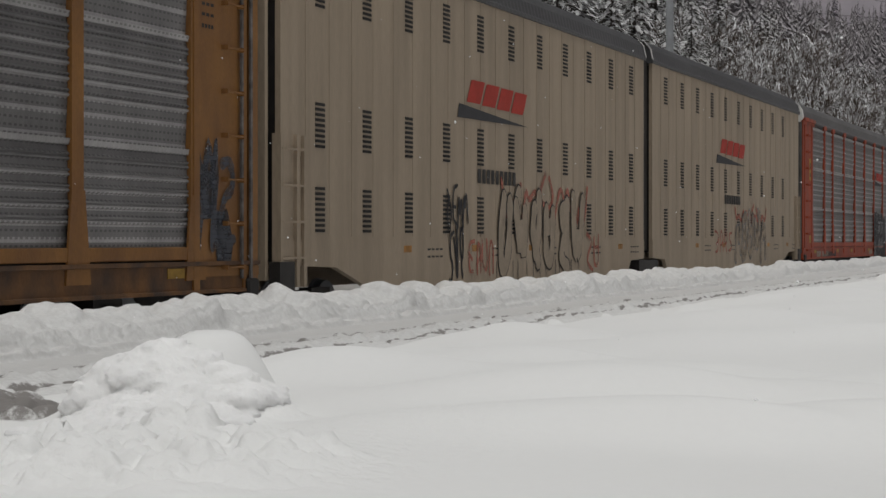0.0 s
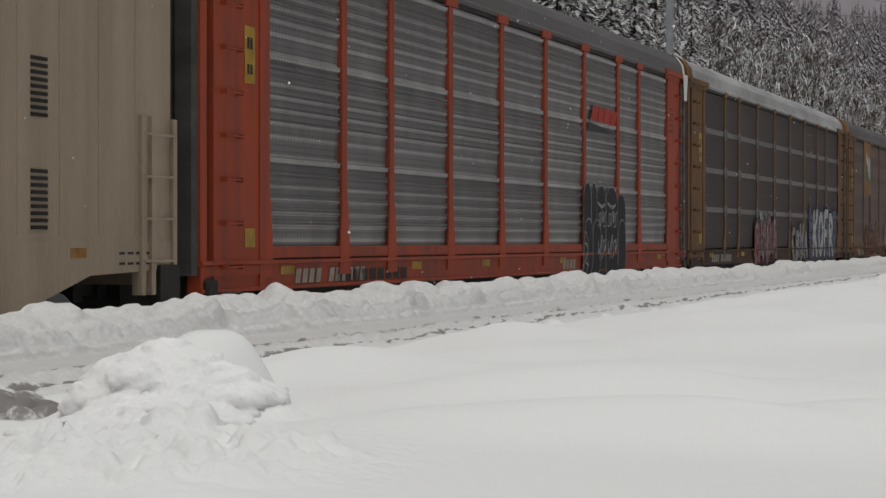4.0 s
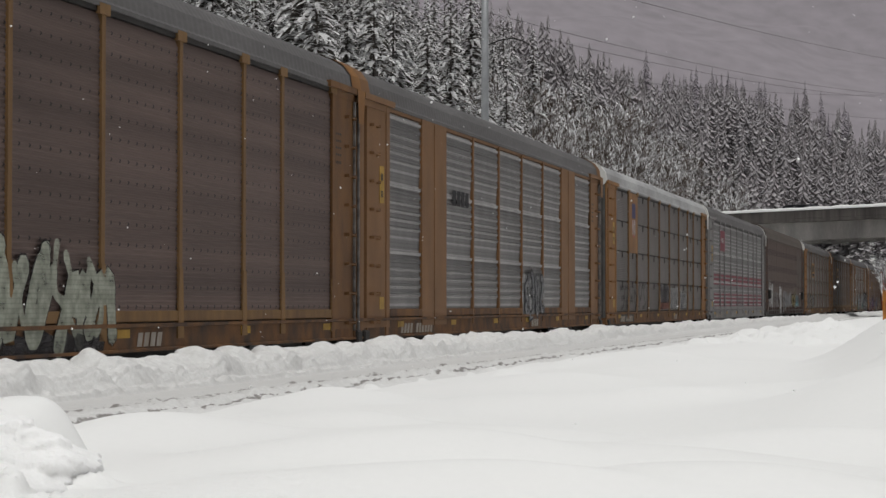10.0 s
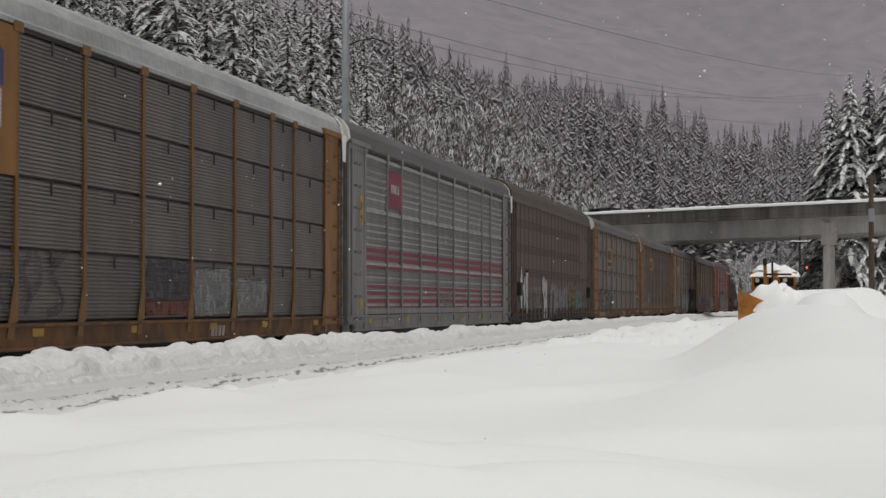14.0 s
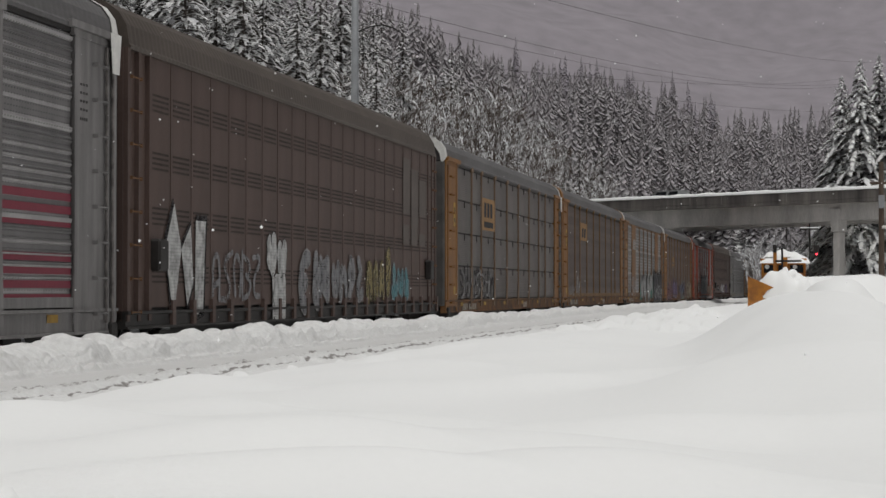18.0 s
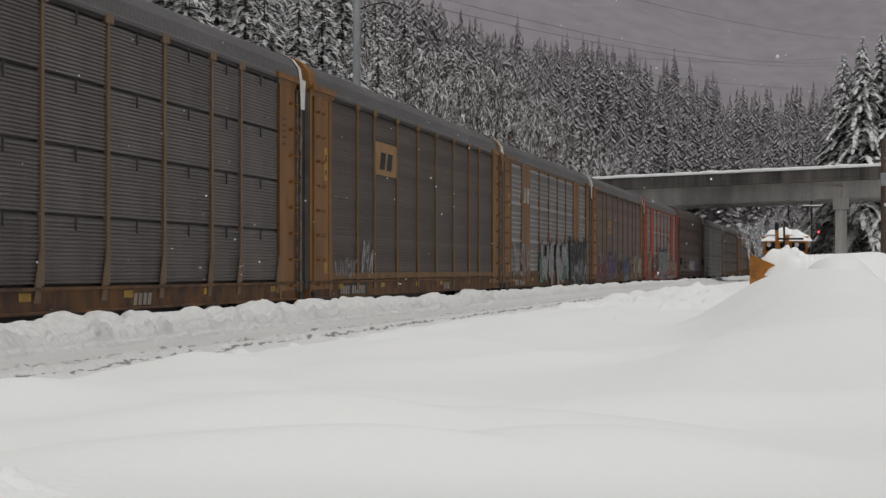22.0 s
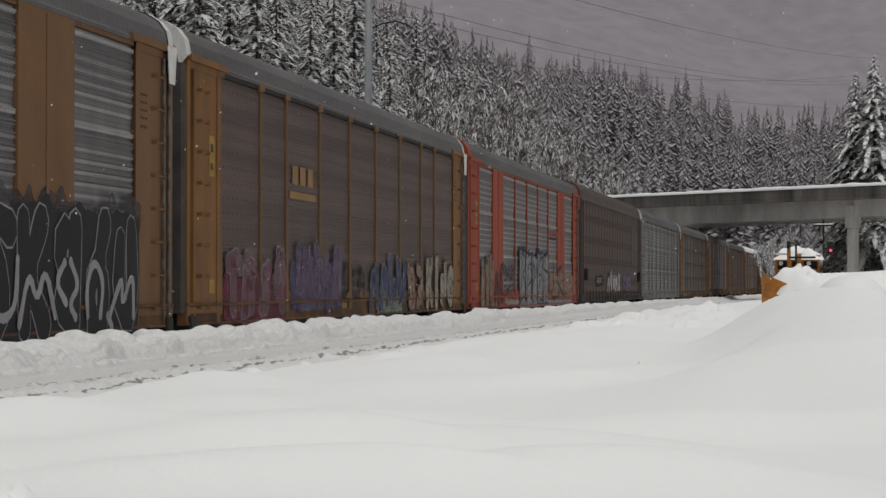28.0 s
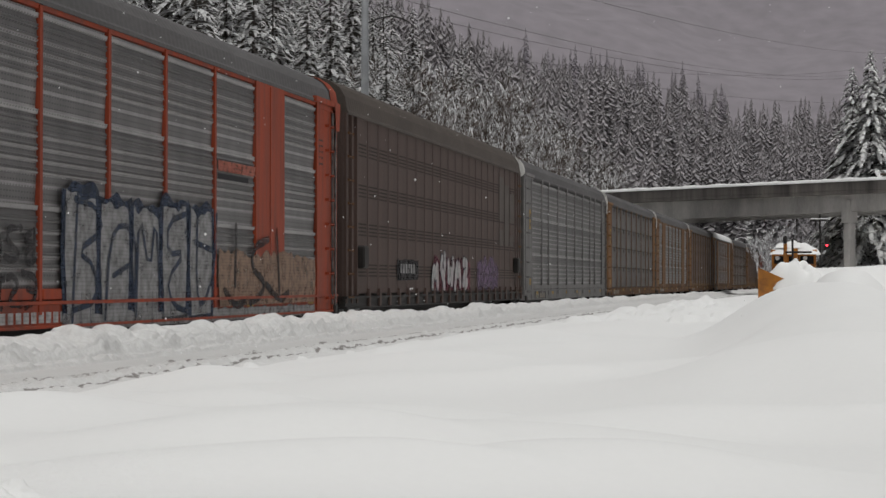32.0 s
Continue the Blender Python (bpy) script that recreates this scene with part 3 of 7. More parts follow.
def snow_clods():
    """Thrown clods of the pile: puffed irregular lumps heaped over one another."""
    bm = bmesh.new()
    bmesh.ops.create_icosphere(bm, subdivisions=3, radius=1.0)
    unit = np.array([q.co[:] for q in bm.verts])
    tri = np.array([[q.index for q in f.verts] for f in bm.faces])
    bm.free()
    rnd = random.Random(23)
    shapes = []
    for k in range(7):
        r = []
        for p in unit:
            q = Vector(p) * 1.3 + Vector((9.0 * k, 0, 0))
            r.append(0.72 + 0.55 * abs(noise.noise(q)) + 0.34 * abs(noise.noise(q * 2.4)) + 0.16 * abs(noise.noise(q * 5.5)))
        shapes.append(unit * np.array(r)[:, None])
    spots = []
    for k in range(30):
        spots.append((rnd.uniform(-5.65, -4.7), rnd.uniform(10.05, 10.5), rnd.uniform(0.09, 0.15)))
    for k in range(330):
        spots.append((-4.58 - 1.14 * rnd.random() ** 0.8, rnd.uniform(9.45, 10.5), rnd.uniform(0.05, 0.10)))
    for k in range(16):
        spots.append((rnd.gauss(-5.05, 0.2), rnd.gauss(9.75, 0.15), rnd.uniform(0.07, 0.15)))
    spots = [q for q in spots if (q[0] + 5.36) ** 2 + (q[1] - 11.05) ** 2 > 0.2]
    sp = np.array(spots)
    zz = height(sp[:, 0], sp[:, 1])
    vs, fs = [], []
    for k, ((x, y, r), z) in enumerate(zip(spots, zz)):
        a = rnd.uniform(0, 6.28)
        q = shapes[k % 7] * (r * rnd.uniform(0.9, 1.3), r * rnd.uniform(0.9, 1.3), r * rnd.uniform(0.6, 0.85))
        vs.append(np.stack([q[:, 0] * math.cos(a) - q[:, 1] * math.sin(a) + x, q[:, 0] * math.sin(a) + q[:, 1] * math.cos(a) + y, q[:, 2] + z - 0.2 * r], 1))
        fs.append(tri + k * len(unit))
    co, fa = np.concatenate(vs), np.concatenate(fs)
    me = bpy.data.meshes.new("snow_pile")
    me.vertices.add(len(co))
    me.vertices.foreach_set("co", co.ravel())
    me.loops.add(fa.size)
    me.loops.foreach_set("vertex_index", fa.ravel())
    me.polygons.add(len(fa))
    me.polygons.foreach_set("loop_start", np.arange(len(fa)) * 3)
    me.polygons.foreach_set("use_smooth", np.ones(len(fa), bool))
    me.update(calc_edges=True)
    me.materials.append(CLOD)
    pile = new("snow_pile", me)
    re = pile.modifiers.new("merge", "REMESH")
    re.mode, re.voxel_size, re.use_smooth_shade = "VOXEL", 0.013, True
    sm = pile.modifiers.new("soften", "SMOOTH")
    sm.factor, sm.iterations = 0.5, 1
    return tagged(pile, "heap of lumpy white snow clods thrown up by the plough", "snow pile", kind="stuff")


snow_clods()


def mountain_height(x, y):
    d = np.hypot(x - 40, y)
    return np.where(d < 780, -80, 30 + 0.42 * (d - 800)) + 30 * fbm(x * 0.004, y * 0.004, 61, 4)


# the mist is only this grey base colour
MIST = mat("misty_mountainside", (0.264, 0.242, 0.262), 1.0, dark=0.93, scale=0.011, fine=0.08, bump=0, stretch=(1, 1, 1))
# the ring runs on unseen behind the camera, added to cut off low sky light
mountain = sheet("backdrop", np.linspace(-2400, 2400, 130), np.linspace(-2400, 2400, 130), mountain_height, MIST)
tagged(mountain, "misty wooded mountainside, the mist in its colour", "mountain", kind="structure")
# ---- the train: covered car-carrying wagons, each 28.2 m from coupler to coupler ----
SIDE = 1.5                      # half width; the near side faces +x
POSTS = (-11.75, -9.0, -7.05, -4.25, -1.4, 1.4, 4.25, 7.05, 9.0, 11.9)
Z0, Z1 = 1.18, 5.45             # foot and head of the side panels
CACHE = {}


def cached(key, build):
    if key not in CACHE:
        CACHE[key] = build()
    return CACHE[key]


def sheet_panel(style, width, z0, z1, material, x=SIDE):
    """One side panel, origin at its foot in the middle; ridges run along the car."""
    def build():
        prof = [(x - 0.05, 0.0)]
        h = z1 - z0
        if style in ("fine", "dense"):
            step, d = 0.062, (0.034 if style == "fine" else 0.010)
            k = 0
            while (k + 1) * step < h:
                prof += [(x - 0.008, k * step + 0.012), (x, k * step + 0.034), (x - d, k * step + 0.042), (x - d, k * step + 0.058)]
                k += 1
        elif style == "ridged":
            tier = 1.395
            for k in range(3):
                zz = k * tier
                for j in range(5):
                    a = zz + 0.4 + 0.175 * j
                    prof += [(x - 0.03, a), (x - 0.006, a + 0.012), (x - 0.004, a + 0.03), (x - 0.022, a + 0.046), (x - 0.022, a + 0.056), (x - 0.004, a + 0.068), (x - 0.004, a + 0.08), (x - 0.03, a + 0.1)]
                # riveted joint strip above the ridges
                prof += [(x - 0.04, zz + 1.27), (x - 0.01, zz + 1.275), (x + 0.005, zz + 1.345), (x - 0.05, zz + 1.35), (x - 0.05, zz + 1.375)]
        elif style == "perf":
            zz = 0.0
            while zz + 0.15 < h:
                prof += [(x - 0.018, zz), (x - 0.016, zz + 0.035), (x - 0.006, zz + 0.044), (x - 0.008, zz + 0.0625)]
                zz += 0.0725
        else:
            prof += [(x - 0.02, 0.0), (x - 0.02, h)]
        prof += [(x - 0.05, h), (x - 0.07, h), (x - 0.07, 0.0)]
        bm = bmesh.new()
        extrude_profile(bm, prof, -width / 2, width / 2, closed=True)
        return data_of("panel", bm, material)
    return cached((style, round(width, 3), z0, z1, material.name), build)


def post_mesh(material, w=0.16, gusset=True, boot=False):
    def build():
        bm = bmesh.new()
        box(bm, SIDE - 0.05, SIDE + 0.026, -w / 2, w / 2, 1.2 if boot else 0.98, Z1 + 0.02)
        if gusset:
            # flared foot and T-shaped head
            foot = ((-w * 1.05, 0.95), (w * 1.05, 0.95), (w * 0.55, 2.0), (-w * 0.55, 2.0))
            if boot:
                # the foot sweeps out to one side
                foot = ((-w * 3.0, 0.95), (-w * 0.9, 0.95), (w * 0.55, 1.75), (-w * 0.55, 1.75))
            v = [bm.verts.new((SIDE + 0.036, y, z)) for y, z in foot]
            u = [bm.verts.new((SIDE + 0.01, y, z)) for y, z in foot]
            bm.faces.new(v)
            for k in range(4):
                bm.faces.new((v[k], u[k], u[(k + 1) % 4], v[(k + 1) % 4]))
            box(bm, SIDE - 0.02, SIDE + 0.045, -w * 1.5, w * 1.5, Z1 - 0.06, Z1 + 0.09)
        return data_of("post", bm, material)
    return cached(("post", material.name, w, gusset, boot), build)


def rungs(c, material, x, y):
    """A column of eight bent rungs."""
    def build():
        bm = bmesh.new()
        tube(bm, (SIDE + 0.10, -0.24, 0), (SIDE + 0.10, 0.24, 0), 0.014, n=5)
        for w in (-0.24, 0.24):
            box(bm, SIDE + 0.01, SIDE + 0.115, w - 0.015, w + 0.015, -0.03, 0.03)
        return data_of("rung", bm, material)
    me = cached(("rung", material.name), build)
    for k in range(8):
        piece("rung", me, c, (x, y, 1.1 + 0.56 * k))


def roof_profile(top=6.3, eave=5.55, half=1.53):
    pts = [(half, eave - 0.06), (half + 0.01, eave)]
    for k in range(0, 11):
        a = math.pi * k / 10
        pts.append(((half - 0.02) * (1 if math.cos(a) > 0 else -1) * abs(math.cos(a)) ** 0.62, eave + 0.04 + (top - eave - 0.04) * math.sin(a) ** 0.85))
    return pts + [(-half - 0.01, eave), (-half, eave - 0.06)]


def roof_mesh(material, length, top, eave, half):
    def build():
        bm = bmesh.new()
        # corrugated across
        n = int(length / 0.11)
        rows = []
        for k in range(n + 1):
            d = 0.005 * (k % 2)
            rows.append([bm.verts.new((x * (1 + d / 1.5), -length / 2 + length * k / n, z + d)) for x, z in roof_profile(top, eave, half)])
        for r0, r1 in zip(rows, rows[1:]):
            for j in range(len(r0)):
                bm.faces.new((r0[j], r1[j], r1[(j + 1) % len(r0)], r0[(j + 1) % len(r0)]))
        bm.faces.new(rows[0])
        bm.faces.new(rows[-1][::-1])
        return data_of("roof", bm, material)
    return cached(("roof", material.name, length, top), build)


def roof_snow_mesh(length, top, eave, half, thick, seed):
    bm = bmesh.new()
    n = 60
    base = roof_profile(top, eave, half)[2:-2]
    rows = []
    for k in range(n + 1):
        y = -length / 2 + 0.1 + (length - 0.2) * k / n
        row = []
        for j, (x, z) in enumerate(base):
            s = min(1.0, (z - base[0][1]) / 0.2 + 0.02)
            t = thick * s * (0.75 + 0.5 * noise.noise((x * 0.7, y * 0.6, seed))) * (0.3 if k in (0, n) else 1)
            row.append(bm.verts.new((x * (1 + 0.02 + 0.1 * t), y, z + 0.02 + t)))
        rows.append(row)
    for a, b in zip(rows, rows[1:]):
        for j in range(len(base) - 1):
            bm.faces.new((a[j], b[j], b[j + 1], a[j + 1]))
    return data_of("roof_snow", bm, SNOW, True)


def bogie(parent, y, material=BLACK):
    def frame_build():
        bm = bmesh.new()
        for s in (-1, 1):
            box(bm, s * 1.0 - 0.08, s * 1.0 + 0.08, -1.25, 1.25, 0.42, 0.62)
            box(bm, s * 1.0 - 0.1, s * 1.0 + 0.1, -0.35, 0.35, 0.25, 0.75)
        box(bm, -1.1, 1.1, -0.2, 0.2, 0.4, 0.7)
        return data_of("bogie_frame", bm, material)

    def wheel_build():
        bm = bmesh.new()
        for s in (-1, 1):
            tube(bm, (s * 0.68, 0, 0.42), (s * 0.82, 0, 0.42), 0.42, n=20)
            tube(bm, (s * 0.66, 0, 0.42), (s * 0.69, 0, 0.42), 0.45, n=20)
        tube(bm, (-1.05, 0, 0.42), (1.05, 0, 0.42), 0.08, n=8)
        return data_of("wheelset", bm, STEEL)
    fr = piece("bogie", cached(("bogie", material.name), frame_build), parent, (0, y, 0))
    for dy in (-0.87, 0.87):
        piece("wheelset", cached("wheelset", wheel_build), fr, (0, dy, 0))


def coupler(parent, y, s):
    bm = bmesh.new()
    box(bm, -0.08, 0.08, min(y, y + s * 0.75), max(y, y + s * 0.75), 0.75, 0.95)
    box(bm, -0.16, 0.16, y + s * 0.62 - 0.12, y + s * 0.62 + 0.12, 0.68, 1.02)
    part("coupler", bm, BLACK, parent)


def underframe(c, paint, half_len, sill=(0.78, Z0)):
    for s, nm in ((1, "side_sill"), (-1, "side_sill")):
        bm = bmesh.new()
        x = s * SIDE
        prof = [(x + s * 0.06, sill[1]), (x + s * 0.06, sill[1] - 0.05), (x + s * 0.01, sill[1] - 0.06), (x + s * 0.01, sill[0] + 0.05),
                (x + s * 0.05, sill[0] + 0.04), (x + s * 0.05, sill[0]), (x - s * 0.15, sill[0]), (x - s * 0.15, sill[1])]
        extrude_profile(bm, prof, -half_len, half_len, closed=True)
        part(nm, bm, paint, c)
    bm = bmesh.new()
    box(bm, -SIDE + 0.2, SIDE - 0.2, -half_len, half_len, 0.95, 1.1)
    box(bm, -0.35, 0.35, -half_len + 0.1, half_len - 0.1, 0.55, 0.94)
    part("deck", bm, BLACK, c)
    for y in (-half_len + 3.3, half_len - 3.3):
        bogie(c, y)
    coupler(c, -half_len, -1)
    coupler(c, half_len, 1)


def core_and_far_side(c, half_len, top=5.4):
    # added black core: the unlit inside, as colour, behind the gaps between panels
    bm = bmesh.new()
    box(bm, -SIDE + 0.02, SIDE - 0.09, -half_len + 0.12, half_len - 0.12, 1.12, top)
    part("lining", bm, BLACK, c)
    bm = bmesh.new()
    box(bm, -SIDE - 0.03, -SIDE + 0.02, -half_len + 0.1, half_len - 0.1, 1.1, top)
    part("far_side", bm, GALV, c)


def end_frame(c, s, paint, half_len, door=True):
    """Corner frame, end doors and ladder at one end."""
    e = s * half_len
    inn = s * 11.83
    bm = bmesh.new()
    box(bm, SIDE - 0.05, SIDE + 0.02, min(e - s * 0.42, inn), max(e - s * 0.42, inn), 1.0, Z1 + 0.05)
    part("corner_plate", bm, paint, c)
    for y, w, d in ((e - s * 0.1, 0.18, 0.026), (e - s * 0.42, 0.10, 0.034), (inn + s * 0.08, 0.16, 0.04)):
        bm = bmesh.new()
        box(bm, SIDE - 0.12, SIDE + d, y - w / 2, y + w / 2, 0.82, Z1 + 0.06)
        part("corner_post", bm, paint, c)
    for z in (1.05, Z1 - 0.02):
        bm = bmesh.new()
        box(bm, SIDE - 0.06, SIDE + 0.035, min(e, inn), max(e, inn), z - 0.06, z + 0.06)
        part("corner_rail", bm, paint, c)
    for k in range(4):
        x0 = -SIDE + 0.05 + k * 0.74
        bm = bmesh.new()
        prof = [(x0, e), (x0 + 0.06, e + s * 0.05), (x0 + 0.3, e + s * 0.05), (x0 + 0.37, e), (x0 + 0.44, e + s * 0.05), (x0 + 0.66, e + s * 0.05), (x0 + 0.72, e), (x0 + 0.72, e - s * 0.06), (x0, e - s * 0.06)]
        lo = [bm.verts.new((x, y, 1.0)) for x, y in prof]
        hi = [bm.verts.new((x, y, Z1)) for x, y in prof]
        for j in range(len(prof)):
            bm.faces.new((lo[j], lo[(j + 1) % len(prof)], hi[(j + 1) % len(prof)], hi[j]))
        part("end_door", bm, END_GREY, c)
    rungs(c, paint, 0, e - s * 0.85)
    if s < 0:
        # warning plate and a bolted placard beside the ladder
        plate = cached("warning_plate", lambda: mat("warning_plate", (0.42, 0.25, 0.03), 0.5, dark=0.6))
        stripe(c, "warning_plate", plate, inn - 0.62, inn - 0.3, 3.5, 4.25, SIDE + 0.03)
        stripe(c, "warning_plate", plate, inn - 0.62, inn - 0.3, 1.35, 1.6, SIDE + 0.03)
        lettering(c, inn - 0.55, inn - 0.36, 3.62, 3.75, BLACK, 2, SIDE + 0.034)
        lettering(c, inn - 0.55, inn - 0.36, 3.95, 4.1, BLACK, 2, SIDE + 0.034)
    else:
        lettering(c, inn + 0.25, inn + 0.6, 4.1, 4.15, BLACK, 4, SIDE + 0.024)
        for q in range(4):
            lettering(c, inn + 0.25, inn + 0.62, 4.25 + 0.13 * q, 4.29 + 0.13 * q, BLACK, 3, SIDE + 0.024)
    bm = bmesh.new()
    box(bm, SIDE - 0.05, SIDE + 0.1, min(e - s * 0.06, inn - s * 0.3), max(e - s * 0.06, inn - s * 0.3), Z1 + 0.045, Z1 + 0.16)
    part("top_bracket", bm, paint, c)
    if s > 0:
        for d in (0.3, 0.58):
            bm = bmesh.new()
            tube(bm, (SIDE + 0.06, e - d, 0.95), (SIDE + 0.06, e - d, Z1 - 0.1), 0.028, n=6)
            part("locking_rod", bm, CLAMP, c)
    bm = bmesh.new()
    rounded(bm, SIDE - 0.3, SIDE + 0.09, e - s * 0.25 - 0.16, e - s * 0.25 + 0.16, 0.66, 0.95, 0.03)
    part("corner_casting", bm, BLACK, c)


def stripe(c, name, material, y0, y1, z0, z1, x=SIDE + 0.012, label=""):
    bm = bmesh.new()
    box(bm, x - 0.004, x, y0, y1, z0, z1)
    return part(name, bm, material, c, label)


def polygon(c, name, material, pts, x, label=""):
    bm = bmesh.new()
    v = [bm.verts.new((x, y, z)) for y, z in pts]
    f = bm.faces.new(v)
    bmesh.ops.extrude_face_region(bm, geom=[f])
    bm.verts.ensure_lookup_table()
    for q in bm.verts[len(pts):]:
        q.co.x -= 0.004
    return part(name, bm, material, c, label)


def spray_paint(name, color, worn=True, thick=1.0):
    """Sprayed paint, thin and rubbed so that the sheet below shows through in places."""
    def build():
        m = mat("spray_" + name, color, 0.7, dark=0.65, scale=2.5, fine=14, spread=1.0, bump=0)
        if worn:
            nt = m.node_tree
            tc = nt.nodes.new("ShaderNodeTexCoord")
            nz = nt.nodes.new("ShaderNodeTexNoise")
            nz.inputs["Scale"].default_value, nz.inputs["Detail"].default_value = 5.0, 6
            nt.links.new(tc.outputs["Object"], nz.inputs["Vector"])
            sep = nt.nodes.new("ShaderNodeSeparateXYZ")
            nt.links.new(tc.outputs["Object"], sep.inputs[0])
            groove = node_math(nt, "LESS_THAN", node_math(nt, "FRACT", node_math(nt, "DIVIDE", node_math(nt, "ADD", sep.outputs[2], 20.0), 0.062)), 0.32)
            mr = nt.nodes.new("ShaderNodeMapRange")
            mr.inputs[1].default_value, mr.inputs[2].default_value = 0.32, 0.6
            mr.inputs[3].default_value, mr.inputs[4].default_value = 0.5 * thick * thick, 0.95 * thick
            nt.links.new(nz.outputs["Fac"], mr.inputs[0])
            nt.links.new(node_math(nt, "MULTIPLY", mr.outputs[0], node_math(nt, "SUBTRACT", 1.0, node_math(nt, "MULTIPLY", groove, 0.15))), nt.nodes["Principled BSDF"].inputs["Alpha"])
        return m
    return cached(("paint", name), build)


def softened(pts, times=2):
    """Corner-cut a line."""
    for _ in range(times):
        q = [pts[0]]
        for a, b in zip(pts, pts[1:]):
            q += [(a[0] * 0.75 + b[0] * 0.25, a[1] * 0.75 + b[1] * 0.25), (a[0] * 0.25 + b[0] * 0.75, a[1] * 0.25 + b[1] * 0.75)]
        pts = q + [pts[-1]]
    return pts


SHAPES = {"K": (((0.1, 0), (0.1, 1)), ((0.9, 1), (0.25, 0.5), (0.95, 0))), "O": (((0.5, 0), (0.1, 0.2), (0.1, 0.8), (0.5, 1), (0.9, 0.8), (0.9, 0.2), (0.5, 0)),),
          "F": (((0.1, 0), (0.1, 1), (0.95, 1)), ((0.1, 0.5), (0.75, 0.5))), "R": (((0.1, 0), (0.1, 1), (0.8, 0.97), (0.85, 0.6), (0.2, 0.48), (0.95, 0)),),
          "I": (((0.5, 0), (0.5, 0.72)), ((0.45, 0.95), (0.55, 1.0))), "N": (((0.1, 0), (0.12, 1), (0.88, 0), (0.9, 1)),),
          "G": (((0.9, 0.85), (0.5, 1), (0.1, 0.75), (0.1, 0.25), (0.5, 0), (0.9, 0.15), (0.9, 0.48), (0.55, 0.48)),),
          # letter-like forms that spell nothing
          "0": (((0.1, 0), (0.05, 0.7), (0.4, 1.0), (0.75, 0.75), (0.8, 0)), ((0.15, 0.4), (0.75, 0.35))),
          "1": (((0.9, 0.95), (0.4, 1.0), (0.1, 0.7), (0.7, 0.42), (0.75, 0.1), (0.1, 0)),),
          "2": (((0.0, 0.1), (0.3, 1.05), (0.5, 0.4), (0.75, 1.0), (1.0, 0.0)),),
          "3": (((0.15, 0), (0.1, 1.0)), ((0.1, 0.95), (0.8, 0.85), (0.75, 0.55), (0.2, 0.5), (0.9, 0.3), (0.7, 0.02), (0.15, 0.0))),
          "4": (((0.2, 1.05), (0.12, 0.3), (0.5, 0.0), (0.85, 0.3), (0.8, 1.0)),),
          "5": (((0.5, 0), (0.45, 0.85)), ((0.0, 0.9), (0.5, 1.0), (1.0, 0.85))),
          "6": (((0.85, 1.0), (0.2, 0.9), (0.1, 0.1), (0.9, 0.0)), ((0.15, 0.5), (0.7, 0.55))),
          "7": (((0.1, 0.0), (0.15, 1.0), (0.55, 0.1), (0.6, 0.95), (0.95, 0.0)), ((0.95, 0.0), (0.8, -0.1))),
          "8": (((0.5, 1.1), (0.05, 0.45), (0.35, -0.05), (0.6, 0.45), (0.5, 1.1)), ((0.55, 0.3), (0.95, 0.9))),
          "9": (((0.2, 0.0), (0.5, 0.35), (0.15, 0.6), (0.35, 1.1)), ((0.5, 0.35), (0.9, 0.6), (0.7, 1.1)))}


def fat_stroke(bm, pts, w, x):
    """A stroke with round ends; its width swells and narrows, and each step lies a hair above the last."""
    rows, n = [], len(pts)
    for k, (y, z) in enumerate(pts):
        a, b = pts[max(k - 1, 0)], pts[min(k + 1, n - 1)]
        d = Vector((b[0] - a[0], b[1] - a[1]))
        d = d.normalized() if d.length > 1e-6 else Vector((1, 0))
        h = w / 2 * (0.92 + 0.12 * math.sin(1.3 * k + 5 * pts[0][0]))
        rows.append((bm.verts.new((x + 0.0003 * k, y - d.y * h, z + d.x * h)), bm.verts.new((x + 0.0003 * k, y + d.y * h, z - d.x * h)), d, h))
    for (a, b, _, _), (p, q, _, _) in zip(rows, rows[1:]):
        bm.faces.new((a, b, q, p))
    for (a, b, d, h), (y, z), sg in ((rows[0], pts[0], -1), (rows[-1], pts[-1], 1)):
        cap = [bm.verts.new((a.co.x, y + h * (sg * d.x * math.sin(t) - d.y * math.cos(t)), z + h * (sg * d.y * math.sin(t) + d.x * math.cos(t)))) for t in (0.7, 1.57, 2.44)]
        bm.faces.new([a] + cap + [b])


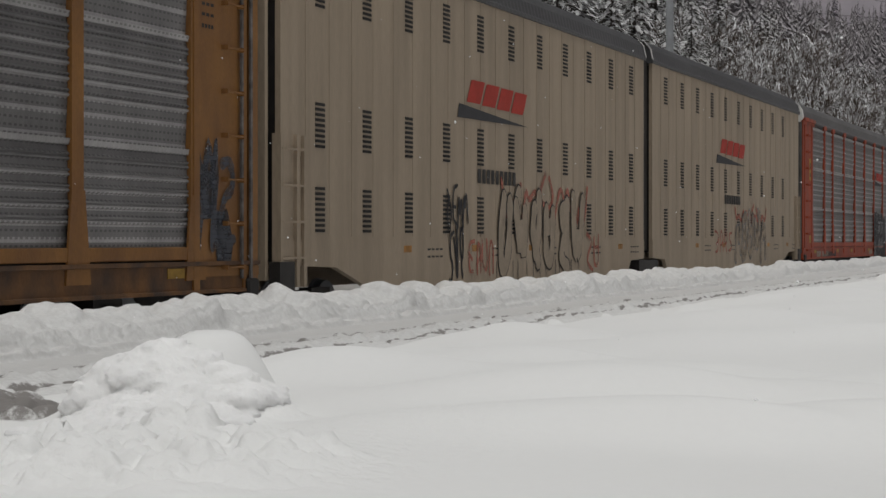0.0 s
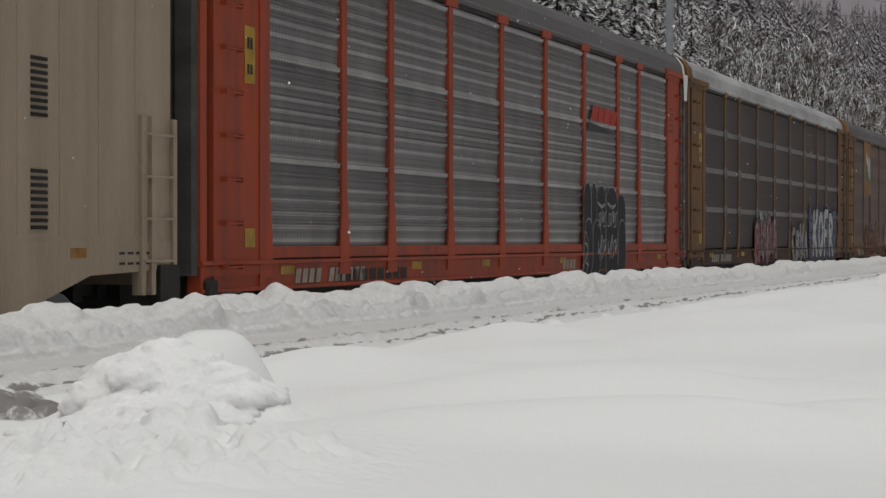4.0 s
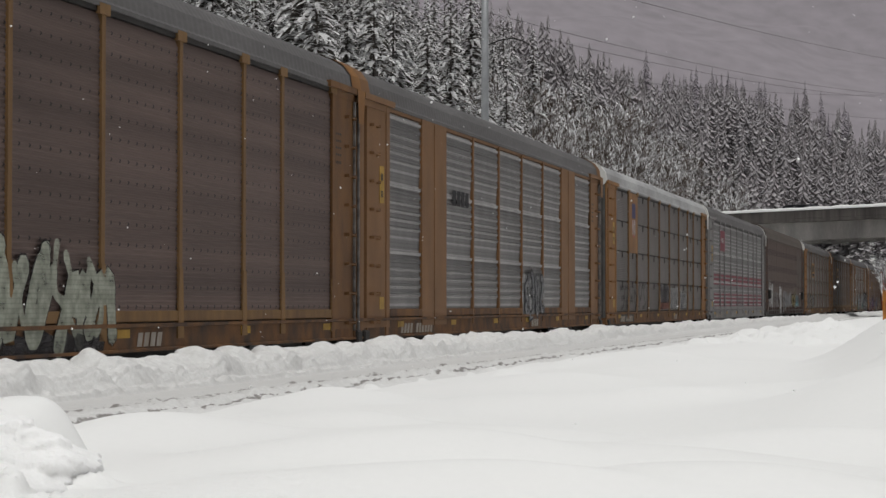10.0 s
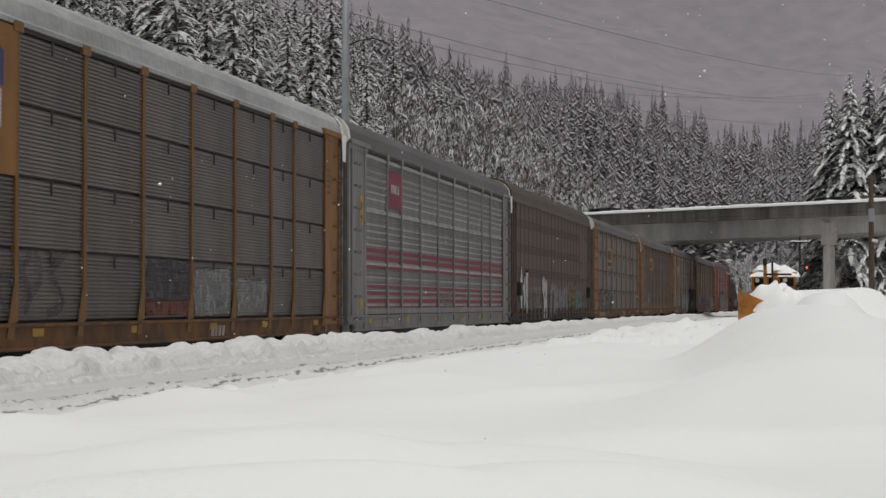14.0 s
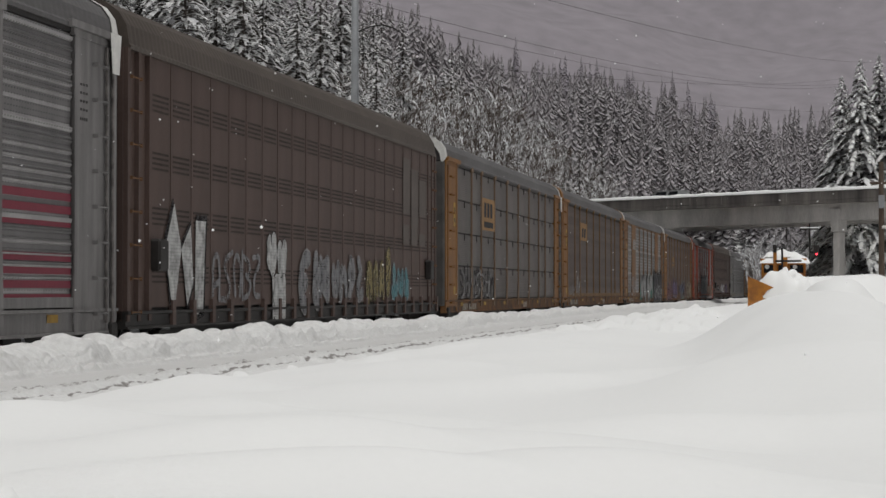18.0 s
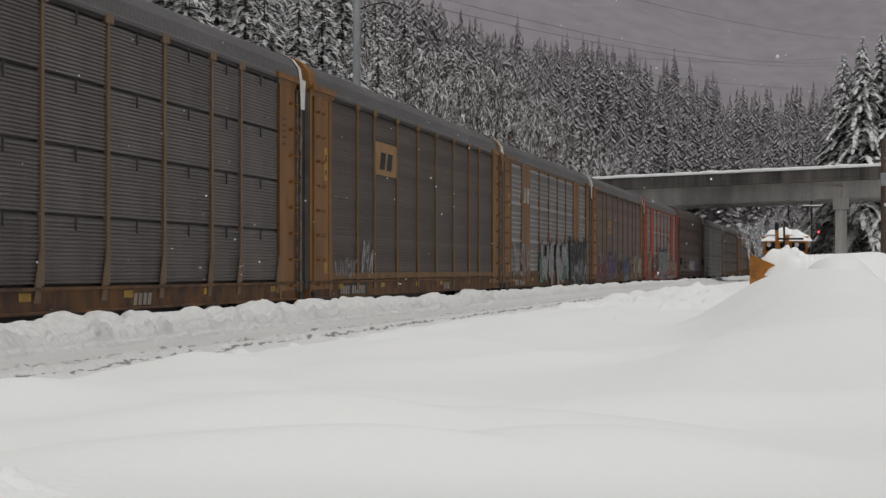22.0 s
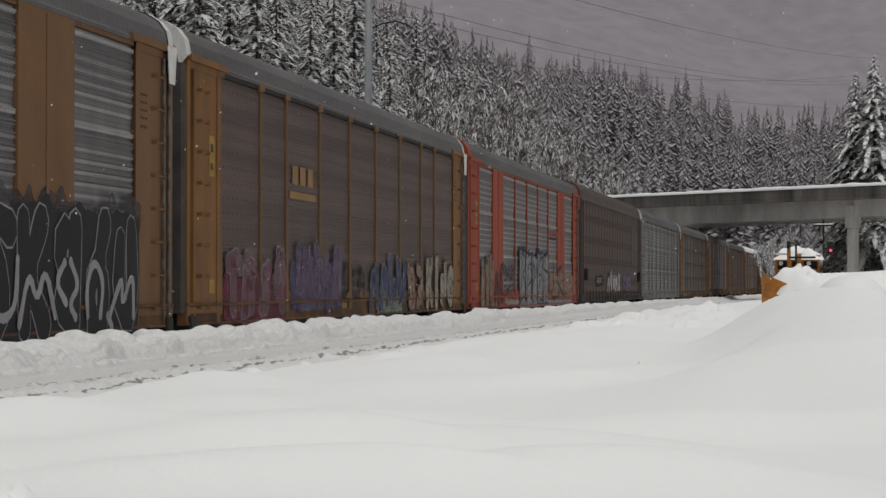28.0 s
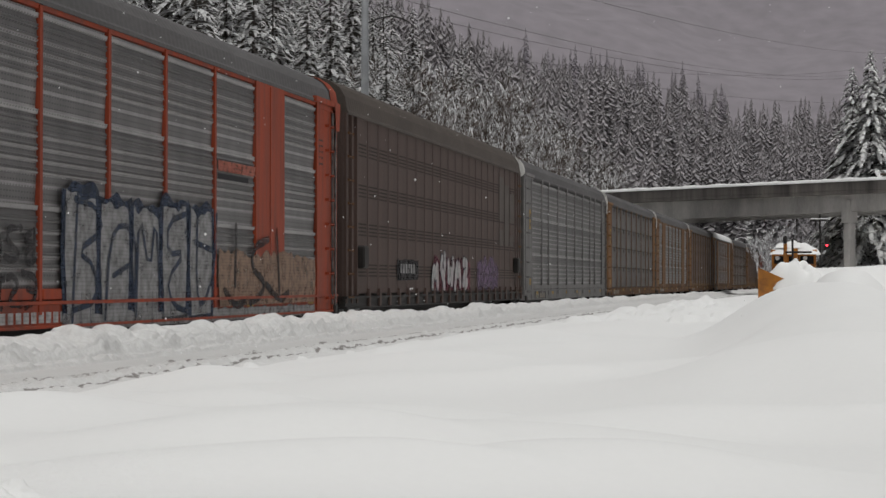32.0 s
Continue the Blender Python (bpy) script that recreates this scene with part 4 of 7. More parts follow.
def letters(c, y0, y1, z0, z1, text, fill, line, fat=0.3, edge=0.05, x=SIDE + 0.03, seed=0, lean=0.0, label="", accent=None, soft=2, drips=0.0):
    """Sprayed letter shapes in a row: fat strokes over a wider outline; fat is a share of a letter's width."""
    rnd = random.Random(seed)
    step = (y1 - y0) / len(text)
    for k, ch in enumerate(text):
        w, h = step * rnd.uniform(1.02, 1.16), (z1 - z0) * rnd.uniform(0.88, 1.04)
        f, ya, tip = fat * step, y0 + step * k, lean + rnd.uniform(-0.06, 0.06)
        xx = x + 0.0012 * (k % 3)
        wild = ch.isdigit()
        jit = 0.11 if wild else 0.02
        fy, fz = wild and rnd.random() < 0.6, wild and rnd.random() < 0.5
        lines = []
        for st in SHAPES[ch]:
            raw = [((1 - p if fy else p) + rnd.uniform(-jit, jit), (1 - q if fz else q) + rnd.uniform(-jit, jit)) for p, q in st]
            raw = [(ya + f / 2 + (w - f) * p + tip * h * (q - 0.5), z0 + f / 2 + (h - f) * q) for p, q in raw]
            lines.append(softened(raw, soft) if len(raw) > 2 else raw)
        bm = bmesh.new()
        for st in lines:
            fat_stroke(bm, st, f + 2 * edge, xx)
        if drips:
            for q in range(2):
                yy = ya + w * rnd.random()
                fat_stroke(bm, [(yy, z0 + 0.3), (yy + 0.02, z0 - drips * rnd.random())], edge * 0.8, xx)
        o = part("graffiti", bm, line, c, label)
        if fill:
            bm = bmesh.new()
            for st in lines:
                fat_stroke(bm, st, f, xx + 0.005)
            part("fill", bm, fill, o)
        if accent:
            bm = bmesh.new()
            for st in lines[:1]:
                m = len(st) // 2
                fat_stroke(bm, [(p - 0.16 * f, q + 0.1 * f) for p, q in st[max(m - 2, 0):m + 1]], 0.3 * f, xx + 0.009)
            part("highlight", bm, accent, o)


def smear(c, y0, y1, z0, z1, material, seed, x=SIDE + 0.02, ragged=0.25, name="graffiti", label=""):
    """A sprayed or rubbed patch with a ragged top."""
    rnd = random.Random(seed)
    n = max(6, int((y1 - y0) * 5))
    top = softened([(y0 + (y1 - y0) * k / n, z1 - ragged * (z1 - z0) * rnd.random()) for k in range(n + 1)])
    return polygon(c, name, material, [(y0 + 0.06, z0), (y1 - 0.04, z0 + 0.03)] + [(y1 + 0.05, (z0 + z1) / 2)] + top[::-1] + [(y0 - 0.05, (z0 + z1) * 0.5)], x, label)


def arch(c, y0, y1, z0, z1, fill, line, x, width=0.024, flat=False, kink=0.0):
    """A tall round-headed shape with a thin bright outline."""
    m, r = (y0 + y1) / 2, (y1 - y0) / 2
    pts = [(y0 - kink, z0), (y0, z0 + 0.35 * (z1 - z0))]
    pts += [(m - r * math.cos(a * math.pi / 8), z1 - 0.35 + 0.35 * math.sin(a * math.pi / 8)) for a in range(9)]
    pts += [(y1, z0 + 0.35 * (z1 - z0)), (y1 - kink, z0)]
    o = polygon(c, "graffiti", fill, pts, x, "black sprayed shape with a chalky outline")
    if not flat:
        bm = bmesh.new()
        fat_stroke(bm, pts, width, x + 0.004)
        part("outline", bm, line, o)
    return o


def lettering(c, y0, y1, z0, z1, material, n, x=SIDE + 0.014, slant=0.0, name="lettering"):
    """Unreadable marking as plain bars."""
    bm = bmesh.new()
    step = (y1 - y0) / n
    for k in range(n):
        a, b = y0 + step * k, y0 + step * (k + 0.72)
        v = [bm.verts.new((x, yy + slant * (zz - z0), zz)) for yy, zz in ((a, z0), (b, z0), (b, z1), (a, z1))]
        bm.faces.new(v)
    return part(name, bm, material, c)


def emblem(c, y0, y1, z0, z1, x=SIDE + 0.03):
    """Red slanted blocks over a dark wedge."""
    red, dark = spray_paint("emblem_red", (0.42, 0.045, 0.03), False), spray_paint("emblem_dark", (0.05, 0.05, 0.055), False)
    h = z1 - z0
    step = 0.83 * (y1 - y0) / 4
    for k in range(4):
        a = y0 + 0.12 * (y1 - y0) + step * k
        b, lo, up = a + 0.86 * step, z0 + (0.42 - 0.02 * k) * h, z1 - 0.02 * k * h
        pts = [(a, lo), (b, lo), (b + 0.22 * h, (lo + up) / 2), (b + 0.4 * h, up), (a + 0.4 * h, up)]
        polygon(c, "emblem", red, pts, x)
    polygon(c, "emblem", dark, [(y0, z0), (y1, z0 + 0.05 * h), (y0 + 0.1, z0 + 0.35 * h)], x)


def clip_build():
    bm = bmesh.new()
    rounded(bm, SIDE - 0.01, SIDE + 0.02, -0.02, 0.02, -0.11, 0.11, 0.006)
    return data_of("panel_clip", bm, END_GREY)


def clamp_build():
    bm = bmesh.new()
    rounded(bm, SIDE, SIDE + 0.04, -0.07, 0.07, -0.14, 0.14, 0.016)
    return data_of("clamp", bm, CLAMP)


def autorack(paint, panel_style, panel_mat, roof_mat, label, wide=False, rows=1, post_paint=None, sill_paint=RUST, post_w=0.12, snow=0.0, posts=POSTS, seed=0, band=None):
    c = thing("autorack_wagon", label, "rail wagon", "wagons of the train")
    half = 13.75
    post_paint = post_paint or (DIRTY if paint is YELLOW and panel_style != "ridged" else paint)
    underframe(c, sill_paint, half)
    core_and_far_side(c, half)
    edges = list(posts)
    skip = set()
    if wide:
        # second and last but one bays are closed with plates
        skip = {1, len(edges) - 3}
    for k, (a, b) in enumerate(zip(edges, edges[1:])):
        if k in skip:
            bm = bmesh.new()
            box(bm, SIDE - 0.05, SIDE + 0.03, a - 0.1, b + 0.1, 1.0, Z1 + 0.04)
            box(bm, SIDE + 0.03, SIDE + 0.045, (a + b) / 2 - 0.05, (a + b) / 2 + 0.05, 1.0, Z1)
            part("wide_plate", bm, paint, c)
            continue
        w = b - a - 0.04
        for r in range(rows):
            z0 = Z0 + 0.04 + (Z1 - Z0 - 0.06) * r / rows + (0.02 if rows > 1 and r else 0)
            z1 = Z0 + 0.04 + (Z1 - Z0 - 0.06) * (r + 1) / rows - 0.02
            piece("panel", sheet_panel(panel_style, w, z0 - z0, z1 - z0, panel_mat), c, (0, (a + b) / 2, z0))
            if rows > 1 and not band:
                piece("panel_clip", cached("panel_clip", clip_build), c, (0, (a + b) / 2, z1 - 0.1))
            if band and r:
                stripe(c, "joint_band", band, a + 0.05, b - 0.05, z0 - 0.10, z0 + 0.04, SIDE + 0.01)
                for y in (a + 0.13, b - 0.13):
                    piece("clamp", cached("clamp", clamp_build), c, (0, y, z0 - 0.03))
    if rows == 1:
        for k, (a, b) in enumerate(zip(edges, edges[1:])):
            if k not in skip:
                bm = bmesh.new()
                rounded(bm, SIDE - 0.03, SIDE + 0.028, a + 0.09, b - 0.09, 1.2, 1.36, 0.008)
                part("toe_board", bm, post_paint if not wide else sill_paint, c)
    bare = {i for i in range(len(edges))}
    if wide:
        for k in (1, 2, len(edges) - 3, len(edges) - 2):
            bare.discard(k)
    for k in bare:
        piece("post", post_mesh(post_paint, post_w if not wide else 0.11, not wide, rows > 1), c, (0, edges[k], 0))
    for s in (-1, 1):
        end_frame(c, s, paint, half)
    # black without wide plates: the dark recess below the roof, put into the colour
    bm = bmesh.new()
    box(bm, SIDE - 0.08, SIDE + 0.0, -half, half, Z1 - 0.03, Z1 + 0.075)
    part("eave_rail", bm, BLACK if not wide else paint, c)
    piece("roof", roof_mesh(roof_mat, 27.3, 6.3, 5.55, 1.53), c)
    for s in (-1, 1):
        bm = bmesh.new()
        pr = [(x * 1.012, z + 0.03) for x, z in roof_profile()[1:-1]]
        lo = [(x * 0.9, z - 0.18) for x, z in pr]
        rows_ = [[bm.verts.new((x, s * (13.65 + d), z)) for x, z in prof] for prof, d in ((pr, -0.5 if seed in (4, 5, 7, 12, 15) else -0.12), (pr, 0.14), (lo, 0.14))]
        for a, b in zip(rows_, rows_[1:]):
            for j in range(len(pr) - 1):
                bm.faces.new((a[j], b[j], b[j + 1], a[j + 1]))
        flash = YELLOW if seed in (5, 12) else paint if seed in (4, 7, 15) else WHITE
        part("roof_end", bm, flash, c)
        if s > 0:
            polygon(c, "corner_flash", flash, [(13.3, 4.95), (13.62, 4.95), (13.72, 5.6), (13.2, 5.6), (13.25, 5.3)], SIDE + 0.115)
    if snow:
        piece("roof_snow", roof_snow_mesh(27.3, 6.3, 5.55, 1.53, snow, seed), c, label="layer of snow on the roof")
    stencil = cached("stencil", lambda: mat("worn_stencil", (0.42, 0.40, 0.37), 0.7, tint=(0.2, 0.15, 0.1), spread=1.0))
    if seed % 2 == 0:
        stripe(c, "stencil_ground", BLACK, -11.0, -7.9, 0.8, 1.1, SIDE + 0.016)
    for y, n in ((-10.8, 4), (-9.6, 6), (2.6, 4)):
        lettering(c, y, y + 0.24 * n, 0.85, 1.05, stencil, n, SIDE + 0.02, 0.3, "stencil")["kind"] = "stuff"
    # hazard squares and stencils along the sill
    yl = cached("tag_yellow", lambda: mat("tag_yellow", (0.5, 0.3, 0.05), 0.6))
    rnd = random.Random(seed + 5)
    for k in range(6):
        y = -11 + 4.4 * k + rnd.uniform(-0.5, 0.5)
        stripe(c, "reflector", yl, y, y + 0.45, 0.98, 1.1, SIDE + 0.02)
    return c


def full_wagon(label, seed):
    """A smooth-sided brown wagon with ribs, louvred rows and stake pockets."""
    c = thing("closed_wagon", label, "rail wagon", "wagons of the train")
    half = 13.75
    underframe(c, BLACK, half, (0.82, 1.12))
    core_and_far_side(c, half)
    n = 22
    w = (2 * half - 1.2) / n
    for k in range(n):
        def build():
            bm = bmesh.new()
            box(bm, SIDE - 0.06, SIDE, -w / 2, w / 2 - 0.02, 1.18, 5.5)
            box(bm, SIDE, SIDE + 0.01, w / 2 - 0.06, w / 2 - 0.02, 1.18, 5.5)
            return data_of("side_sheet", bm, BROWN)
        sh = piece("side_sheet", cached("brown_sheet", build), c, (0, -half + 1.2 + w * (k + 0.5), 0))

        # louvre rows as raised bars whose dark colour is the slots' shade
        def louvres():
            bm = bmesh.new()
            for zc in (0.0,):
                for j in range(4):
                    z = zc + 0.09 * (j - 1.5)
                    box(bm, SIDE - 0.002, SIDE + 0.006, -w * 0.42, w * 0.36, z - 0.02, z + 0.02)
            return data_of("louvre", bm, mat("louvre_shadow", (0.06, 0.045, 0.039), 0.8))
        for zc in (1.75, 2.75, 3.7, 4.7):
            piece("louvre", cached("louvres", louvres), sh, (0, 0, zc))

        def pocket():
            bm = bmesh.new()
            box(bm, SIDE - 0.02, SIDE + 0.07, -0.09, 0.09, 0.86, 1.3)
            return data_of("stake_pocket", bm, BROWN)
        piece("stake_pocket", cached("pocket", pocket), c, (0, -half + 1.2 + w * (k + 1), 0))
    for s in (-1, 1):
        bm = bmesh.new()
        e = s * half
        box(bm, SIDE - 0.14, SIDE - 0.05, min(e, e - s * 1.3), max(e, e - s * 1.3), 0.95, 5.5)
        for d in (0.1, 0.65, 1.2):
            box(bm, SIDE - 0.14, SIDE + 0.03, e - s * d - 0.07, e - s * d + 0.07, 0.95, 5.5)
        part("corner_frame", bm, BROWN, c)
        bm = bmesh.new()
        box(bm, -SIDE + 0.05, SIDE - 0.15, e - s * 0.05 - 0.04, e - s * 0.05 + 0.04, 1.0, 5.5)
        part("end_door", bm, BROWN, c)
        rungs(c, RUST, -0.04, e - s * 0.4)
        bm = bmesh.new()
        rounded(bm, SIDE, SIDE + 0.2, e - s * 1.45 - 0.25, e - s * 1.45 + 0.25, 1.8, 2.35, 0.04)
        part("brake_box", bm, BLACK, c)
    for k in range(3):
        stripe(c, "repainted_patch", PATCH, half - 4.9 + 1.15 * k, half - 3.95 + 1.15 * k, 3.6 - 0.3 * (k == 1), 5.15 - 0.25 * k, SIDE + 0.024)
        stripe(c, "repainted_patch", PATCH, half - 4.9 + 1.15 * k, half - 4.05 + 1.15 * k, 2.75, 3.3 - 0.2 * (k == 2), SIDE + 0.024)
    piece("roof", roof_mesh(ROOF_TAN, 27.3, 6.42, 5.53, 1.54), c)
    return c


def twin_unit(s_art, label, seed):
    """One half of an articulated cream wagon, 21.6 m long, its sides pierced by rows of louvres. s_art: the end that is joined."""
    c = thing("articulated_wagon", label, "rail wagon", "wagons of the train")
    half = 10.62
    underframe_half = half
    bm = bmesh.new()
    prof = [(SIDE, 1.44), (SIDE, 5.66), (SIDE - 0.08, 5.66), (SIDE - 0.08, 1.44)]
    extrude_profile(bm, prof, -half + 0.25, half - 0.25, closed=True)
    part("side_wall", bm, CREAM, c)
    # skirt, cut away over the bogies
    o, j = (-1, 1) if s_art > 0 else (1, -1)
    pts = [(o * (half - 0.25), 1.44), (o * (half - 0.25), 1.1), (o * (half - 2.2), 1.05), (o * (half - 3.9), 0.62), (j * (half - 1.9), 0.62), (j * (half - 1.5), 0.98), (j * (half - 0.25), 1.02), (j * (half - 0.25), 1.44)]
    bm = bmesh.new()
    a_ = [bm.verts.new((SIDE + 0.012, yy, zz)) for yy, zz in pts]
    b_ = [bm.verts.new((SIDE - 0.08, yy, zz)) for yy, zz in pts]
    bm.faces.new(a_)
    bm.faces.new(b_[::-1])
    for k in range(8):
        bm.faces.new((a_[k], b_[k], b_[(k + 1) % 8], a_[(k + 1) % 8]))
    part("skirt", bm, CREAM, c)
    bm = bmesh.new()
    for k in range(1, 24):
        y = -half + 0.25 + (2 * half - 0.5) * k / 24
        box(bm, SIDE, SIDE + 0.006, y - 0.02, y + 0.02, 1.5, 5.64)
    part("seam", bm, CREAM, c)
    bm = bmesh.new()
    box(bm, -SIDE, -SIDE + 0.06, -half + 0.25, half - 0.25, 0.62, 5.66)
    part("far_side", bm, CREAM, c)
    # black core added in place of the unlit inside
    bm = bmesh.new()
    box(bm, -SIDE + 0.1, SIDE - 0.1, -half + 0.3, half - 0.3, 1.15, 5.6)
    part("lining", bm, BLACK, c)

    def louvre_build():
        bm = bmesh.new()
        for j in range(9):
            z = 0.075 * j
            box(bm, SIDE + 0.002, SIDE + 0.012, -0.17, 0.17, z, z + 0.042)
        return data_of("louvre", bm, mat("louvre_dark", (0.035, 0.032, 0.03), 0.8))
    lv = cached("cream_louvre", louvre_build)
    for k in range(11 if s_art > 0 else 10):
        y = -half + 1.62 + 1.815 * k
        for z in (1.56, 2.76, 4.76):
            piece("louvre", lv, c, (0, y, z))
    for s in (-1, 1):
        e = s * half
        bm = bmesh.new()
        if s == s_art:
            box(bm, -SIDE + 0.12, SIDE - 0.12, min(e - s * 0.25, e + s * 0.2), max(e - s * 0.25, e + s * 0.2), 1.2, 5.9)
            part("gangway", bm, BLACK, c)
            bm = bmesh.new()
            box(bm, SIDE - 0.4, SIDE + 0.02, min(e - s * 0.75, e + s * 0.18), max(e - s * 0.75, e + s * 0.18), 0.6, 0.98)
            part("joint_casting", bm, BLACK, c)
        else:
            box(bm, -SIDE + 0.1, SIDE - 0.12, min(e, e - s * 0.1), max(e, e - s * 0.1), 0.9, 5.7)
            part("end_door", bm, CREAM, c)
            bm = bmesh.new()
            for d in (0.2, 0.75, 1.0):
                box(bm, SIDE - 0.08, SIDE + 0.05, e - s * d - 0.05, e - s * d + 0.05, 0.8, 2.9)
            for z in (1.2, 1.7, 2.2, 2.7):
                box(bm, SIDE + 0.03, SIDE + 0.06, min(e - s * 0.2, e - s * 1.0), max(e - s * 0.2, e - s * 1.0), z - 0.015, z + 0.015)
            part("end_ladder", bm, CREAM, c)
            bm = bmesh.new()
            for y in (e - s * 0.35, ):
                box(bm, SIDE - 0.1, SIDE + 0.06, y - 0.25, y + 0.25, 0.55, 1.15)
            part("step_box", bm, BLACK, c)
            coupler(c, e - s * 0.1, s)
        bogie(c, e - s * (2.6 if s != s_art else 0.2))
    piece("roof", roof_mesh(ROOF_DARK, 2 * half - 0.3, 6.36, 5.70, 1.53), c)
    for s in (-1, 1):
        bm = bmesh.new()
        pr = [(x * 1.012, z + 0.02) for x, z in roof_profile(6.36, 5.70, 1.53)[1:-1]]
        extrude_profile(bm, pr, s * (half - 0.17) - 0.05, s * (half - 0.17) + 0.05)
        part("roof_end", bm, WHITE if s == s_art else ROOF_DARK, c)
    bm = bmesh.new()
    rounded(bm, -0.3, 0.3, s_art * (half - 0.6) - 0.15, s_art * (half - 0.6) + 0.15, 6.36, 6.5, 0.03)
    part("roof_vent", bm, BLACK, c)
    emblem(c, -half + 7.6, -half + 11.7, 3.55, 4.24, SIDE + 0.016)
    lettering(c, -half + 8.7, -half + 11.0, 2.45, 2.7, BLACK, 9, SIDE + 0.014)
    for k in range(5):
        y = -half + 5 + 3.4 * k
        stripe(c, "reflector", cached("tag_orange", lambda: mat("tag_orange", (0.42, 0.2, 0.05), 0.6)), y, y + 0.35, 1.25, 1.36, SIDE + 0.016)
        lettering(c, y + 1.1, y + 1.9, 1.28, 1.31, BLACK, 4, SIDE + 0.015)
        lettering(c, y + 1.1, y + 1.9, 1.16, 1.19, BLACK, 4, SIDE + 0.015)
    return c


GP = dict(
    white=spray_paint("white", (0.55, 0.55, 0.54)), black=spray_paint("black", (0.024, 0.023, 0.026), False), grey=spray_paint("grey", (0.25, 0.25, 0.26)),
    pink=spray_paint("pink", (0.22, 0.055, 0.08), thick=0.75), violet=spray_paint("violet", (0.15, 0.14, 0.23), thick=0.7), blue=spray_paint("blue", (0.12, 0.15, 0.22)),
    green=spray_paint("green", (0.25, 0.29, 0.23)), rust=spray_paint("rust", (0.22, 0.10, 0.065), thick=0.8), sand=spray_paint("sand", (0.42, 0.37, 0.29)),
    teal=spray_paint("teal", (0.13, 0.28, 0.31), thick=0.8), ochre=spray_paint("ochre", (0.32, 0.265, 0.13), thick=0.8), red=spray_paint("fade_red", (0.42, 0.14, 0.10)),
    tan=spray_paint("tan", (0.34, 0.20, 0.09), False), chalk=spray_paint("chalk", (0.36, 0.36, 0.37), False), fade=spray_paint("fade", (0.36, 0.285, 0.21)), cream=spray_paint("thin_cream", (0.35, 0.285, 0.215), False),
    slate=spray_paint("slate", (0.07, 0.075, 0.09)), soot=spray_paint("soot", (0.035, 0.032, 0.034)), pale=spray_paint("pale_blue", (0.34, 0.42, 0.45)), rose=spray_paint("rose", (0.28, 0.16, 0.165)), coral=spray_paint("coral", (0.36, 0.11, 0.08)),
    silver=spray_paint("silver_grey", (0.34, 0.335, 0.335)), mauve=spray_paint("mauve", (0.2, 0.14, 0.215), thick=0.8), navy=spray_paint("navy", (0.075, 0.08, 0.17), thick=0.9), mist=spray_paint("mist_blue", (0.24, 0.3, 0.33), thick=0.7), haze=spray_paint("haze", (0.3, 0.3, 0.3), thick=0.65), grime=spray_paint("grime", (0.09, 0.088, 0.095), thick=0.6), brick=spray_paint("brick_red", (0.15, 0.055, 0.04)), sage=spray_paint("sage", (0.38, 0.40, 0.33)),
    jade=spray_paint("jade", (0.10, 0.28, 0.21)), tanned=spray_paint("tanned", (0.33, 0.225, 0.165)), ink=spray_paint("ink", (0.035, 0.05, 0.085)))
CARS = []                       # (wagon, place of its middle along the line at the clip's start)


def put(c, gap, length=28.2):
    CARS.append((c, gap + 0.12 + length / 2))
    return c


Y_LABEL = "yellow autorack wagon with "
# the wagons in the order in which they pass
c = put(autorack(YELLOW, "ridged", GALV, ROOF_GREY, Y_LABEL + "ribbed galvanised panels", post_w=0.26, seed=1), -3.7)
smear(c, 12.0, 12.5, 1.7, 2.75, GP["slate"], 3, SIDE + 0.032, 0.7)
smear(c, 12.45, 12.95, 1.15, 1.9, GP["slate"], 4, SIDE + 0.032, 0.7)
letters(c, 11.95, 13.0, 1.3, 2.8, "21", None, GP["slate"], 0.2, 0.03, SIDE + 0.036, 5, 0.1)
c = put(twin_unit(1, "cream articulated autorack unit with black louvre rows and sprayed graffiti", 1), 24.5, 21.6)
letters(c, -0.9, 5.0, 0.75, 2.4, "479032", GP["cream"], GP["black"], 0.36, 0.035, SIDE + 0.02, 11, 0.05, "black outlined graffiti letters", drips=0.3)
letters(c, -0.6, 5.3, 1.75, 2.65, "22922", None, GP["red"], 0.06, 0.03, SIDE + 0.016, 12)
letters(c, -3.6, -2.5, 1.7, 2.35, "9672", None, GP["black"], 0.1, 0.02, SIDE + 0.02, 13)
letters(c, -3.5, -2.7, 0.75, 1.65, "189", None, GP["black"], 0.1, 0.025, SIDE + 0.02, 19)
letters(c, -2.5, -1.0, 0.85, 1.5, "6044", None, GP["red"], 0.1, 0.02, SIDE + 0.02, 14)
letters(c, 5.2, 6.3, 0.8, 1.6, "10", None, GP["red"], 0.1, 0.02, SIDE + 0.02, 17)
c = put(twin_unit(-1, "second cream unit of the articulated wagon with faded grey graffiti", 2), 46.1, 21.6)
letters(c, -0.5, 4.3, 0.85, 2.2, "23072", GP["fade"], GP["grey"], 0.3, 0.05, SIDE + 0.02, 15, label="faded grey graffiti letters")
letters(c, -0.5, 4.3, 1.95, 2.4, "2292", None, GP["red"], 0.06, 0.03, SIDE + 0.016, 16)
letters(c, -3.3, -0.9, 1.1, 1.7, "6091", None, GP["red"], 0.06, 0.02, SIDE + 0.016, 18)
c = put(autorack(RED, "ridged", GALV, ROOF_GREY, "red-framed autorack wagon with galvanised ribbed panels and black graffiti", sill_paint=RED, post_w=0.2, seed=3), 67.7)
emblem(c, 4.4, 6.9, 3.75, 4.3, SIDE + 0.03)
